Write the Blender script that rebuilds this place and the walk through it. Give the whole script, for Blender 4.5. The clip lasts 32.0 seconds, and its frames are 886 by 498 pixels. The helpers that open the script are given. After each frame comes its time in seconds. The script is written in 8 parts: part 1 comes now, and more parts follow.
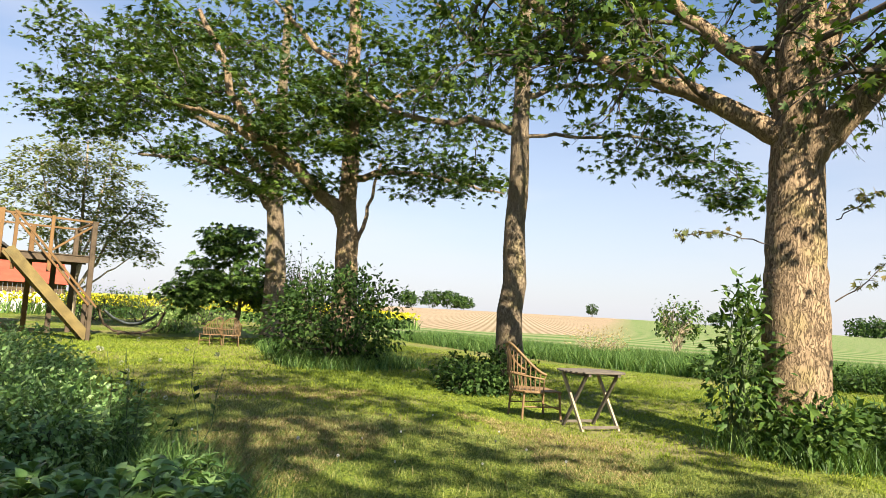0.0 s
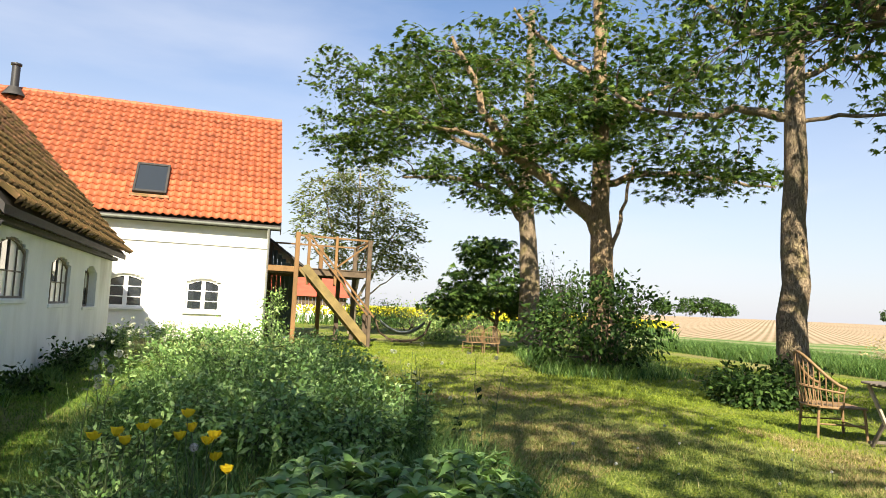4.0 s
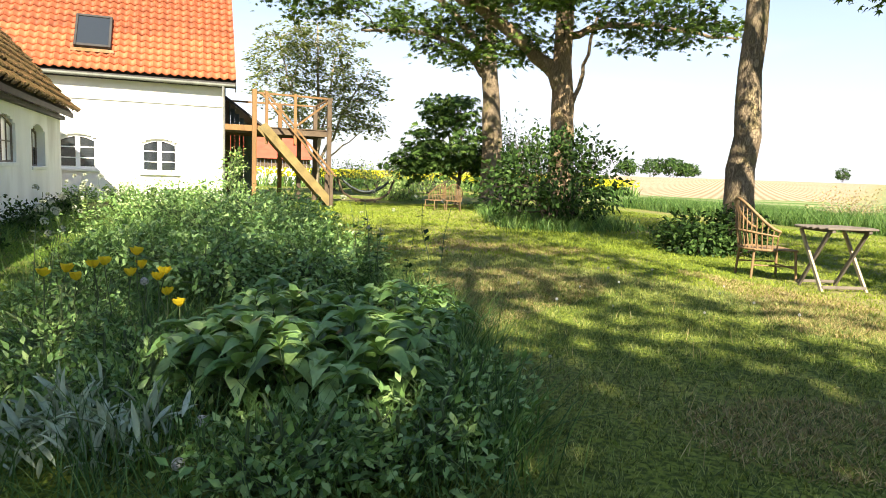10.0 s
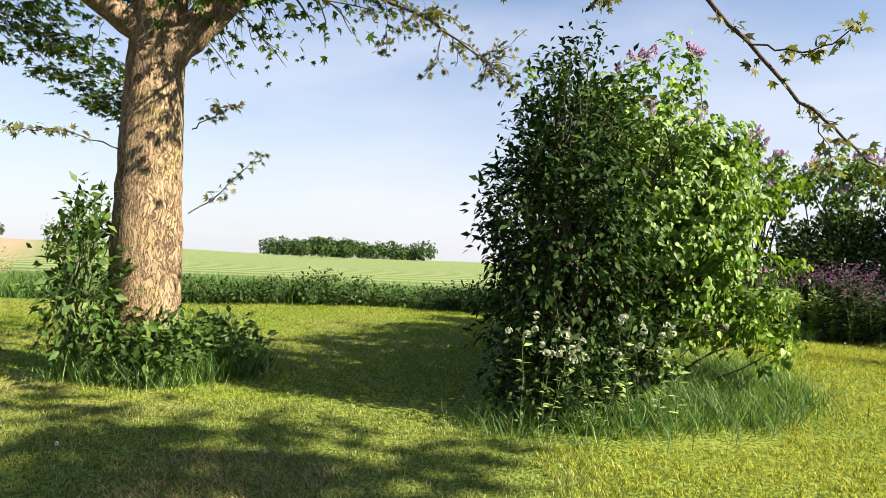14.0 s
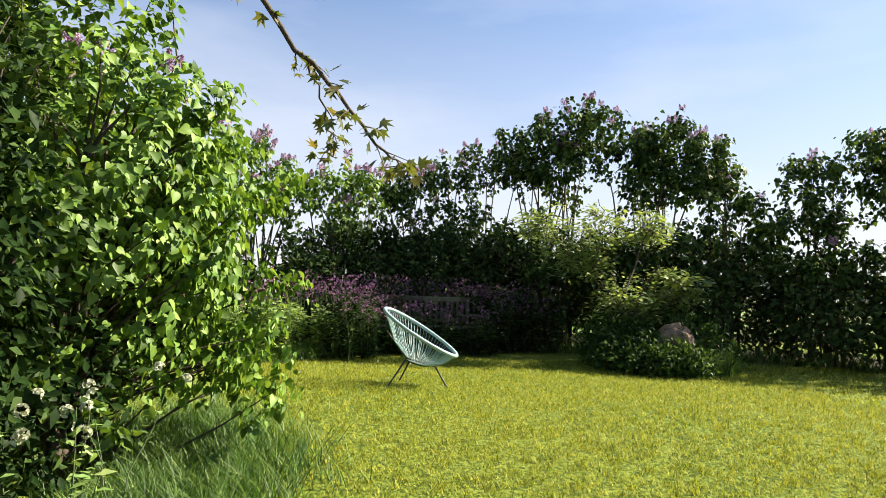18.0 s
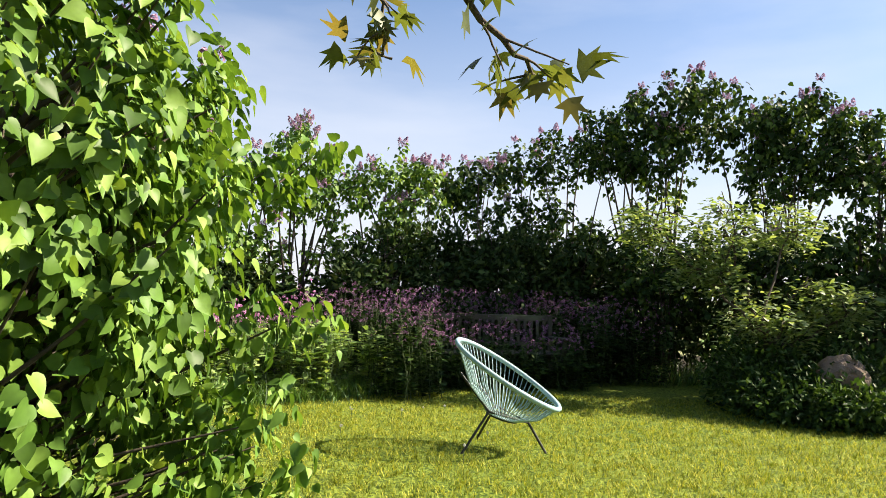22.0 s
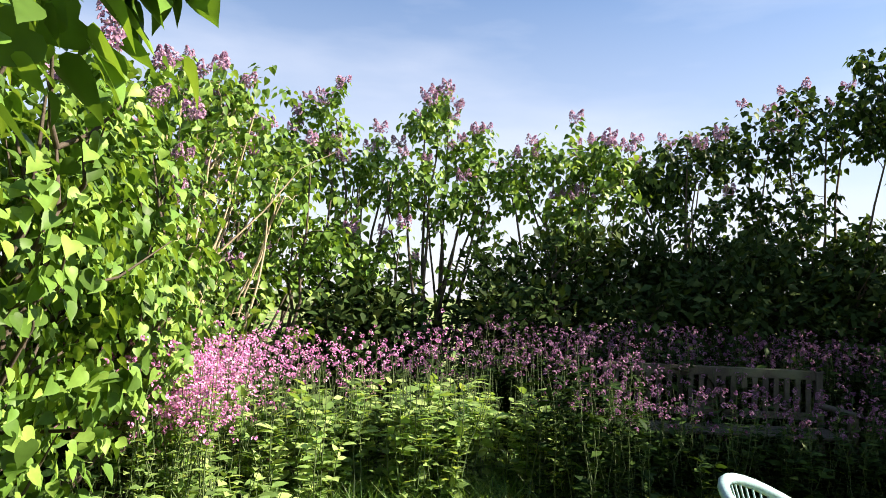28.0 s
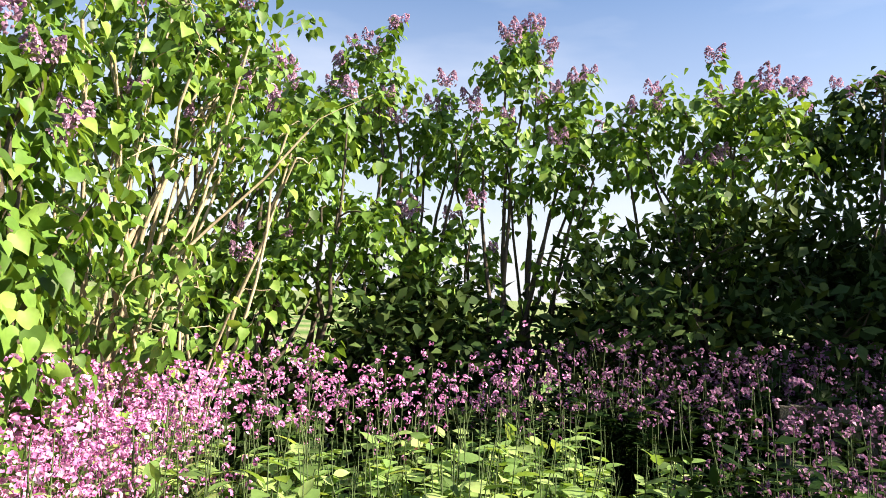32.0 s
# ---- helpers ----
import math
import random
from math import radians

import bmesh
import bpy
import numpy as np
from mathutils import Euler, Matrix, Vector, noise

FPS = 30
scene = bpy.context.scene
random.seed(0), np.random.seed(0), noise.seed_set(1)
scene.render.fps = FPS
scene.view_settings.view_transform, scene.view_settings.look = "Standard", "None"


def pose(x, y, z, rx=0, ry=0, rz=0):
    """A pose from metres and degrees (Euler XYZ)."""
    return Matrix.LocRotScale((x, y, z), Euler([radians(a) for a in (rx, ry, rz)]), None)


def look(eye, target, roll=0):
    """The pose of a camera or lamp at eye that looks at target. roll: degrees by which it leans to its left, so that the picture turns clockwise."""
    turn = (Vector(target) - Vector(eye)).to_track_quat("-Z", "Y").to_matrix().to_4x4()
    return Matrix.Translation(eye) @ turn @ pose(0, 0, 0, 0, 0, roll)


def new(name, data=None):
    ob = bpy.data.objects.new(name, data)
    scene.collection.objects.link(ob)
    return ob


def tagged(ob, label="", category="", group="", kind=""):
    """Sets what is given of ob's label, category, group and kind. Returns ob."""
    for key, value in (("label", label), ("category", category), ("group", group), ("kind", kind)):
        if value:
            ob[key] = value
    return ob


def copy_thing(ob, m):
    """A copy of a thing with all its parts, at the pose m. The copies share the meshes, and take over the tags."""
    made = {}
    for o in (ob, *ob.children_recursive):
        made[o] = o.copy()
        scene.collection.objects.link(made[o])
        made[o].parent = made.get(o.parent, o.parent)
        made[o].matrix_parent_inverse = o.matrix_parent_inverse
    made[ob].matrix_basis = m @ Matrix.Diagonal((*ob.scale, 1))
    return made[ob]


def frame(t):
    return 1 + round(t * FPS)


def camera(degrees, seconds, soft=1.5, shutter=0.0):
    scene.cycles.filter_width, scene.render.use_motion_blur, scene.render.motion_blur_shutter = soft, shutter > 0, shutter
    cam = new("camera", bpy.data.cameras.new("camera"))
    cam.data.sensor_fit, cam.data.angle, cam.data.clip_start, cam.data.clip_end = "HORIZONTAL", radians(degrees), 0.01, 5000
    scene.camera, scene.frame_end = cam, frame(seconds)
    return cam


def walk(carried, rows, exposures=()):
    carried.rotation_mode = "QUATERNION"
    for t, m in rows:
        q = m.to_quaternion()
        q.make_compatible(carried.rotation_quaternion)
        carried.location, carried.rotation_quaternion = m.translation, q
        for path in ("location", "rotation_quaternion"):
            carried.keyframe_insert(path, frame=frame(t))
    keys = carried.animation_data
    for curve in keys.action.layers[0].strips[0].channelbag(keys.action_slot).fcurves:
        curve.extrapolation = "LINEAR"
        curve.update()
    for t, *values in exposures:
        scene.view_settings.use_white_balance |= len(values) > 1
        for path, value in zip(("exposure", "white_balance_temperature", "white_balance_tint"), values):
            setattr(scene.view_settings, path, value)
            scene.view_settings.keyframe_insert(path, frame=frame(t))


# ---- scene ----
cam = camera(66.2, 32.0, soft=0.85)
METRES, EYE, TILT, LEAN, TURN = 11.5, 1.35, 0.0, 0.0, -38.3
ROWS = [
    (0.0, 0.0, 0.0, 0.0, -0.31, 5.34, -3.27),
    (0.5, -0.0019, 0.0005, -0.0005, 3.12, 5.28, -3.27),
    (1.0, -0.0037, 0.0009, -0.0001, 5.68, 5.22, -3.15),
    (1.5, -0.0051, 0.0011, -0.0003, 7.96, 5.19, -3.08),
    (2.0, -0.0063, 0.0008, -0.0004, 9.76, 5.16, -3.05),
    (2.5, -0.0082, 0.0007, -0.0007, 11.11, 5.13, -2.96),
    (3.0, -0.01, -0.0006, -0.0015, 13.35, 5.08, -2.85),
    (3.5, -0.0129, -0.0012, -0.003, 17.39, 4.99, -2.76),
    (5.5, -0.0177, -0.0066, -0.0055, 25.68, 4.71, -2.55),
    (6.0, -0.0177, -0.0064, -0.0083, 28.13, 3.12, -2.5),
    (6.5, -0.0169, -0.0056, -0.01, 29.75, 0.98, -2.38),
    (7.0, -0.0137, -0.0044, -0.0111, 30.2, -0.38, -2.32),
    (7.5, -0.0098, -0.004, -0.0122, 30.32, -1.56, -2.24),
    (8.0, -0.0077, -0.004, -0.0139, 30.47, -3.14, -2.19),
    (8.5, -0.0069, -0.0049, -0.0151, 30.04, -4.92, -2.13),
    (9.0, -0.0051, -0.0053, -0.0159, 27.29, -5.85, -2.12),
    (9.5, -0.0032, -0.0055, -0.0163, 23.07, -6.21, -2.12),
    (10.0, 0.0016, -0.0063, -0.016, 17.71, -6.36, -2.11),
    (10.5, 0.0087, -0.0067, -0.0148, 7.92, -6.29, -2.13),
    (11.0, 0.0166, -0.0056, -0.0124, -2.57, -6.15, -2.19),
    (11.5, 0.0281, -0.0003, -0.0108, -17.48, -5.94, -2.4),
    (12.0, 0.0405, 0.0128, -0.0076, -28.38, -4.6, -2.44),
    (12.5, 0.0485, 0.0241, -0.0068, -36.96, -1.51, -2.46),
    (13.0, 0.06, 0.0303, -0.0054, -39.92, -1.27, -2.42),
    (13.5, 0.0747, 0.0342, -0.0042, -42.23, -0.61, -2.38),
    (14.0, 0.0914, 0.037, -0.0023, -45.78, 0.99, -2.37),
    (14.5, 0.1109, 0.0453, -0.0012, -51.77, 0.96, -2.49),
    (15.0, 0.1364, 0.0566, -0.0002, -62.52, 2.05, -2.29),
    (15.5, 0.1594, 0.0609, -0.0009, -67.94, 2.23, -2.07),
    (17.5, 0.2533, 0.0828, 0.0027, -81.32, 3.12, -1.86),
    (18.0, 0.2757, 0.0838, 0.0049, -84.63, 3.26, -1.95),
    (18.5, 0.3013, 0.0905, 0.0049, -88.93, 3.38, -1.81),
    (19.0, 0.3222, 0.1003, 0.007, -89.91, 3.4, -1.79),
    (19.5, 0.3439, 0.1079, 0.0103, -89.93, 3.44, -1.76),
    (20.0, 0.3685, 0.1116, 0.0116, -89.56, 3.49, -1.78),
    (20.5, 0.391, 0.115, 0.0128, -89.2, 3.56, -1.81),
    (21.0, 0.4171, 0.1237, 0.013, -87.62, 3.58, -1.78),
    (21.5, 0.4405, 0.1312, 0.0143, -83.75, 3.62, -1.78),
    (22.0, 0.4683, 0.1336, 0.0169, -80.21, 3.58, -2.01),
    (22.5, 0.4896, 0.1382, 0.0174, -79.23, 3.67, -2.01),
    (23.0, 0.5154, 0.1508, 0.0186, -77.75, 3.66, -2.12),
    (23.5, 0.538, 0.1607, 0.0197, -77.05, 3.7, -2.14),
    (24.0, 0.5616, 0.1664, 0.0196, -76.92, 3.71, -2.14),
    (24.5, 0.5849, 0.1707, 0.0209, -78.05, 3.75, -2.13),
    (26.5, 0.6691, 0.1828, 0.0336, -81.06, 3.53, -2.13),
    (27.0, 0.6858, 0.1886, 0.035, -76.38, 3.71, -2.22),
    (27.5, 0.7092, 0.196, 0.0351, -69.32, 3.58, -2.48),
    (28.0, 0.7294, 0.2014, 0.0357, -66.09, 4.12, -2.61),
    (28.5, 0.7514, 0.2084, 0.0356, -64.45, 4.15, -2.62),
    (29.0, 0.7736, 0.2139, 0.0362, -57.09, 4.06, -2.59),
    (29.5, 0.7962, 0.2209, 0.0361, -54.12, 4.02, -2.83),
    (30.0, 0.8153, 0.2377, 0.035, -53.63, 3.99, -2.73),
    (30.5, 0.8323, 0.2482, 0.0355, -52.75, 3.95, -2.83),
    (31.0, 0.8534, 0.2557, 0.0352, -52.61, 3.97, -2.78),
    (31.5, 0.8755, 0.2603, 0.0378, -52.58, 3.98, -2.75),
    (32.0, 0.8954, 0.2657, 0.0374, -57.79, 4.05, -2.78),
]
walk(cam, [(t, pose(0, 0, EYE, TILT, LEAN, TURN) @ pose(METRES * x, METRES * y, METRES * z, 90 + pitch, roll, yaw)) for t, x, y, z, yaw, pitch, roll in ROWS], [(0, 1.62), (6.5, 1.68), (8.0, 1.85), (9.2, 2.02), (10.4, 2.0), (12.0, 1.66), (13.5, 1.7), (23.5, 1.72), (26, 1.78), (28, 1.84), (32, 1.86)])

# ---- world, sun, light ----
SUN_AZ, SUN_EL = 197.0, 37.0          # where the sun stands: bearing from +y towards +x, height
sun_to = Vector((math.sin(radians(SUN_AZ)) * math.cos(radians(SUN_EL)), math.cos(radians(SUN_AZ)) * math.cos(radians(SUN_EL)), math.sin(radians(SUN_EL))))
sun_data = bpy.data.lights.new("sun", "SUN")
sun_data.energy, sun_data.angle, sun_data.color = 5.0, radians(0.6), (1.0, 0.88, 0.68)
sun = new("sun", sun_data)
sun.matrix_world = look(sun_to * 60, (0, 0, 0))
world = bpy.data.worlds.new("sky")
scene.world = world
world.use_nodes = True
wn, wl = world.node_tree.nodes, world.node_tree.links
sky = wn.new("ShaderNodeTexSky")
sky.sky_type, sky.sun_disc = "NISHITA", False
sky.sun_elevation, sky.sun_rotation = radians(SUN_EL), radians(SUN_AZ)
sky.air_density, sky.dust_density, sky.ozone_density = 1.25, 0.9, 3.0
coord = wn.new("ShaderNodeTexCoord")
stretch = wn.new("ShaderNodeMapping")
stretch.inputs["Scale"].default_value = (1.2, 1.2, 5.0)
wl.new(coord.outputs["Generated"], stretch.inputs["Vector"])
wisps = wn.new("ShaderNodeTexNoise")
wisps.inputs["Scale"].default_value, wisps.inputs["Detail"].default_value = 1.6, 6
wl.new(stretch.outputs["Vector"], wisps.inputs["Vector"])
thin = wn.new("ShaderNodeMapRange")
thin.inputs["From Min"].default_value, thin.inputs["From Max"].default_value = 0.42, 0.78
thin.inputs["To Max"].default_value = 0.5
wl.new(wisps.outputs["Fac"], thin.inputs["Value"])
cloudy = wn.new("ShaderNodeMixRGB")
cloudy.inputs["Color2"].default_value = (7.0, 7.2, 7.9, 1)
wl.new(thin.outputs["Result"], cloudy.inputs["Fac"])
deep = wn.new("ShaderNodeMixRGB")
deep.blend_type, deep.inputs["Fac"].default_value = "MULTIPLY", 1.0
deep.inputs["Color2"].default_value = (0.87, 0.98, 1.14, 1)
wl.new(sky.outputs["Color"], deep.inputs["Color1"])
wl.new(deep.outputs["Color"], cloudy.inputs["Color1"])
# pale haze low over the horizon
split = wn.new("ShaderNodeSeparateXYZ")
wl.new(coord.outputs["Generated"], split.inputs["Vector"])
low = wn.new("ShaderNodeMapRange")
low.inputs["From Min"].default_value, low.inputs["From Max"].default_value = 0.46, -0.02
low.inputs["To Max"].default_value = 0.8
wl.new(split.outputs["Z"], low.inputs["Value"])
hazy = wn.new("ShaderNodeMixRGB")
hazy.inputs["Color2"].default_value = (6.7, 6.65, 7.2, 1)
wl.new(low.outputs["Result"], hazy.inputs["Fac"])
wl.new(cloudy.outputs["Color"], hazy.inputs["Color1"])
wl.new(hazy.outputs["Color"], wn["Background"].inputs["Color"])
wn["Background"].inputs["Strength"].default_value = 0.046


# ---- materials ----
def rgb(c, k=1.0):
    return (min(c[0] * k, 1), min(c[1] * k, 1), min(c[2] * k, 1), 1)


def surface(name, base, rough=0.7, vary=0.25, scale=6.0, fine=60.0, bump=0.3, metal=0.0, stain=None, stain_amount=0.4, stretch_z=1.0, spec=0.4):
    """A solid surface: two scales of noise in the colour, a stain colour in patches, and fine relief."""
    m = bpy.data.materials.new(name)
    m.use_nodes = True
    n, l = m.node_tree.nodes, m.node_tree.links
    b = n["Principled BSDF"]
    co = n.new("ShaderNodeTexCoord")
    mp = n.new("ShaderNodeMapping")
    mp.inputs["Scale"].default_value = (1, 1, stretch_z)
    l.new(co.outputs["Object"], mp.inputs["Vector"])
    big, small = n.new("ShaderNodeTexNoise"), n.new("ShaderNodeTexNoise")
    big.inputs["Scale"].default_value, big.inputs["Detail"].default_value = scale, 5
    small.inputs["Scale"].default_value, small.inputs["Detail"].default_value = fine, 4
    l.new(mp.outputs["Vector"], big.inputs["Vector"])
    l.new(mp.outputs["Vector"], small.inputs["Vector"])
    ramp = n.new("ShaderNodeValToRGB")
    ramp.color_ramp.elements[0].position, ramp.color_ramp.elements[1].position = 0.3, 0.7
    ramp.color_ramp.elements[0].color, ramp.color_ramp.elements[1].color = rgb(base, 1 - vary), rgb(base, 1 + vary * 0.6)
    l.new(big.outputs["Fac"], ramp.inputs["Fac"])
    grain = n.new("ShaderNodeMixRGB")
    grain.blend_type = "OVERLAY"
    grain.inputs["Fac"].default_value = 0.35
    l.new(ramp.outputs["Color"], grain.inputs["Color1"])
    l.new(small.outputs["Fac"], grain.inputs["Color2"])
    last = grain.outputs["Color"]
    info = n.new("ShaderNodeObjectInfo")
    shift = n.new("ShaderNodeMapRange")
    shift.inputs["To Min"].default_value, shift.inputs["To Max"].default_value = 1 - vary * 0.5, 1 + vary * 0.4
    l.new(info.outputs["Random"], shift.inputs["Value"])
    tone = n.new("ShaderNodeMixRGB")
    tone.blend_type, tone.inputs["Fac"].default_value = "MULTIPLY", 1.0
    l.new(last, tone.inputs["Color1"])
    l.new(shift.outputs["Result"], tone.inputs["Color2"])
    last = tone.outputs["Color"]
    if stain:
        spots = n.new("ShaderNodeTexNoise")
        spots.inputs["Scale"].default_value, spots.inputs["Detail"].default_value = scale * 0.45, 7
        l.new(mp.outputs["Vector"], spots.inputs["Vector"])
        cut = n.new("ShaderNodeMapRange")
        cut.inputs["From Min"].default_value, cut.inputs["From Max"].default_value = 0.62 - 0.3 * stain_amount, 0.78 - 0.2 * stain_amount
        l.new(spots.outputs["Fac"], cut.inputs["Value"])
        over = n.new("ShaderNodeMixRGB")
        over.inputs["Color2"].default_value = rgb(stain)
        l.new(cut.outputs["Result"], over.inputs["Fac"])
        l.new(last, over.inputs["Color1"])
        last = over.outputs["Color"]
    l.new(last, b.inputs["Base Color"])
    b.inputs["Roughness"].default_value, b.inputs["Metallic"].default_value = rough, metal
    b.inputs["Specular IOR Level"].default_value = spec
    if bump:
        bp = n.new("ShaderNodeBump")
        bp.inputs["Strength"].default_value, bp.inputs["Distance"].default_value = bump, 0.02
        l.new(small.outputs["Fac"], bp.inputs["Height"])
        l.new(bp.outputs["Normal"], b.inputs["Normal"])
    return m


def leafy(name, base, second=None, through_light=0.4, rough=0.5, vary=0.4, spec=0.35):
    """Leaves and petals: colour by piece, a clear gloss, and light let through."""
    m = bpy.data.materials.new(name)
    m.use_nodes = True
    n, l = m.node_tree.nodes, m.node_tree.links
    b = n["Principled BSDF"]
    geo = n.new("ShaderNodeNewGeometry")
    ramp = n.new("ShaderNodeValToRGB")
    second = second or (base[0] * 1.5, base[1] * 1.25, base[2] * 0.9)
    e = ramp.color_ramp.elements
    e[0].color, e[1].color = rgb(base, 1 - vary), rgb(second)
    mid = e.new(0.5)
    mid.color = rgb(base)
    l.new(geo.outputs["Random Per Island"], ramp.inputs["Fac"])
    co = n.new("ShaderNodeTexCoord")
    fine = n.new("ShaderNodeTexNoise")
    fine.inputs["Scale"].default_value = 35
    l.new(co.outputs["Object"], fine.inputs["Vector"])
    grain = n.new("ShaderNodeMixRGB")
    grain.blend_type, grain.inputs["Fac"].default_value = "OVERLAY", 0.3
    l.new(ramp.outputs["Color"], grain.inputs["Color1"])
    l.new(fine.outputs["Fac"], grain.inputs["Color2"])
    l.new(grain.outputs["Color"], b.inputs["Base Color"])
    b.inputs["Roughness"].default_value, b.inputs["Specular IOR Level"].default_value = rough, spec
    tr = n.new("ShaderNodeBsdfTranslucent")
    warm = n.new("ShaderNodeMixRGB")
    warm.blend_type, warm.inputs["Fac"].default_value = "MULTIPLY", 1.0
    warm.inputs["Color2"].default_value = (1.5, 1.4, 0.6, 1)
    l.new(grain.outputs["Color"], warm.inputs["Color1"])
    l.new(warm.outputs["Color"], tr.inputs["Color"])
    mix = n.new("ShaderNodeMixShader")
    mix.inputs["Fac"].default_value = through_light
    l.new(b.outputs["BSDF"], mix.inputs[1])
    l.new(tr.outputs["BSDF"], mix.inputs[2])
    l.new(mix.outputs["Shader"], n["Material Output"].inputs["Surface"])
    return m


def petal(name, base, second):
    m = leafy(name, base, second, 0.3, 0.6, 0.25, 0.2)
    for node in m.node_tree.nodes:
        if node.type == "MIX_RGB" and node.blend_type == "MULTIPLY":
            node.inputs["Color2"].default_value = (1.1, 1.1, 1.1, 1)
    return m


def clear_glass(name, tint=(0.02, 0.025, 0.03)):
    m = bpy.data.materials.new(name)
    m.use_nodes = True
    b = m.node_tree.nodes["Principled BSDF"]
    b.inputs["Base Color"].default_value = (*tint, 1)
    b.inputs["Roughness"].default_value, b.inputs["Specular IOR Level"].default_value = 0.04, 0.9
    return m


M_LEAF_MAPLE = leafy("maple_leaf", (0.05, 0.1, 0.02), (0.13, 0.19, 0.038), 0.28, 0.5, 0.6, 0.2)
M_LEAF_MAPLE_YOUNG = leafy("maple_leaf_young", (0.10, 0.125, 0.035), (0.19, 0.15, 0.055), 0.35)
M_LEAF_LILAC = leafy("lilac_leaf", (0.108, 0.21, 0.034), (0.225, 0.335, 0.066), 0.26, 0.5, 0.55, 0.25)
# darker copy of the lilac leaf, the hedge's shade put into the green
M_LEAF_LILAC_SHADED = leafy("lilac_leaf_shaded", (0.028, 0.06, 0.015), (0.1, 0.16, 0.038), 0.25, 0.5, 0.55, 0.1)
# shrub green, set darker to deepen the shade in bushes and bank
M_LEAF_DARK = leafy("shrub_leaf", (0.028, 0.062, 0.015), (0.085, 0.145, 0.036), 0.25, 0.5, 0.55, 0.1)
# near-black leaf: the sunless side of the bushes put into the colour
M_LEAF_SHADED = leafy("shaded_leaf", (0.016, 0.038, 0.01), (0.055, 0.095, 0.024), 0.15, 0.5, 0.5, 0.06)
M_LEAF_SHOOT = leafy("elder_shoot_leaf", (0.05, 0.105, 0.024), (0.14, 0.22, 0.05), 0.3, 0.5, 0.55, 0.2)
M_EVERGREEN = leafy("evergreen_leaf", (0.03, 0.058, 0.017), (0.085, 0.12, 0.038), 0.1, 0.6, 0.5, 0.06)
M_LEAF_PALE = leafy("willow_leaf", (0.14, 0.18, 0.07), (0.28, 0.32, 0.14), 0.4)
M_LEAF_APPLE = leafy("apple_leaf", (0.17, 0.25, 0.09), (0.30, 0.36, 0.16), 0.4)
M_LEAF_NETTLE = leafy("nettle_leaf", (0.20, 0.325, 0.095), (0.38, 0.485, 0.18), 0.35, 0.5, 0.65)
M_LEAF_BED = leafy("bed_leaf", (0.155, 0.29, 0.08), (0.33, 0.46, 0.175), 0.25, 0.42, 0.6, 0.4)
M_LEAF_SILVER = leafy("silver_leaf", (0.36, 0.44, 0.31), (0.54, 0.61, 0.46), 0.15, 0.8)
M_GRASS = leafy("grass_blade", (0.225, 0.285, 0.03), (0.48, 0.455, 0.085), 0.3, 0.6, 0.7, 0.12)
# worn near lawn, its green dulled to olive to carry the tree shade
M_GRASS_WORN_SHADED = leafy("worn_shaded_grass_blade", (0.15, 0.215, 0.042), (0.36, 0.375, 0.125), 0.3, 0.45, 0.78, 0.3)
M_GRASS_FAR = leafy("lawn_blade", (0.19, 0.265, 0.033), (0.31, 0.35, 0.06), 0.3, 0.6, 0.5, 0.08)
M_GRASS_GREEN = leafy("shaded_path_grass", (0.10, 0.21, 0.03), (0.24, 0.34, 0.06), 0.3, 0.6, 0.7, 0.12)
M_GRASS_DRY = leafy("dry_grass_blade", (0.29, 0.235, 0.11), (0.48, 0.40, 0.22), 0.3, 0.7, 0.55, 0.12)
M_GRASS_TALL = leafy("tall_grass_blade", (0.07, 0.16, 0.035), (0.2, 0.3, 0.085), 0.35, 0.5, 0.65)
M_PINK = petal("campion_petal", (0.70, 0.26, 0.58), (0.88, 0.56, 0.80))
# mauve dulled to carry the shade of the bank
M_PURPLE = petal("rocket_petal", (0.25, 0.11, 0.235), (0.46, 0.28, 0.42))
M_LILAC = petal("lilac_blossom", (0.40, 0.23, 0.38), (0.60, 0.42, 0.54))
M_LILAC_PINK = petal("lilac_blossom_pink", (0.52, 0.20, 0.34), (0.78, 0.46, 0.58))
M_WHITE_FLOWER = petal("umbel_floret", (0.42, 0.45, 0.32), (0.6, 0.62, 0.48))
M_YELLOW = petal("poppy_petal", (0.85, 0.64, 0.03), (0.92, 0.75, 0.08))
M_RAPE = petal("rape_blossom", (0.60, 0.56, 0.02), (0.80, 0.72, 0.05))
M_SEED = petal("dandelion_seed", (0.55, 0.55, 0.52), (0.7, 0.7, 0.68))


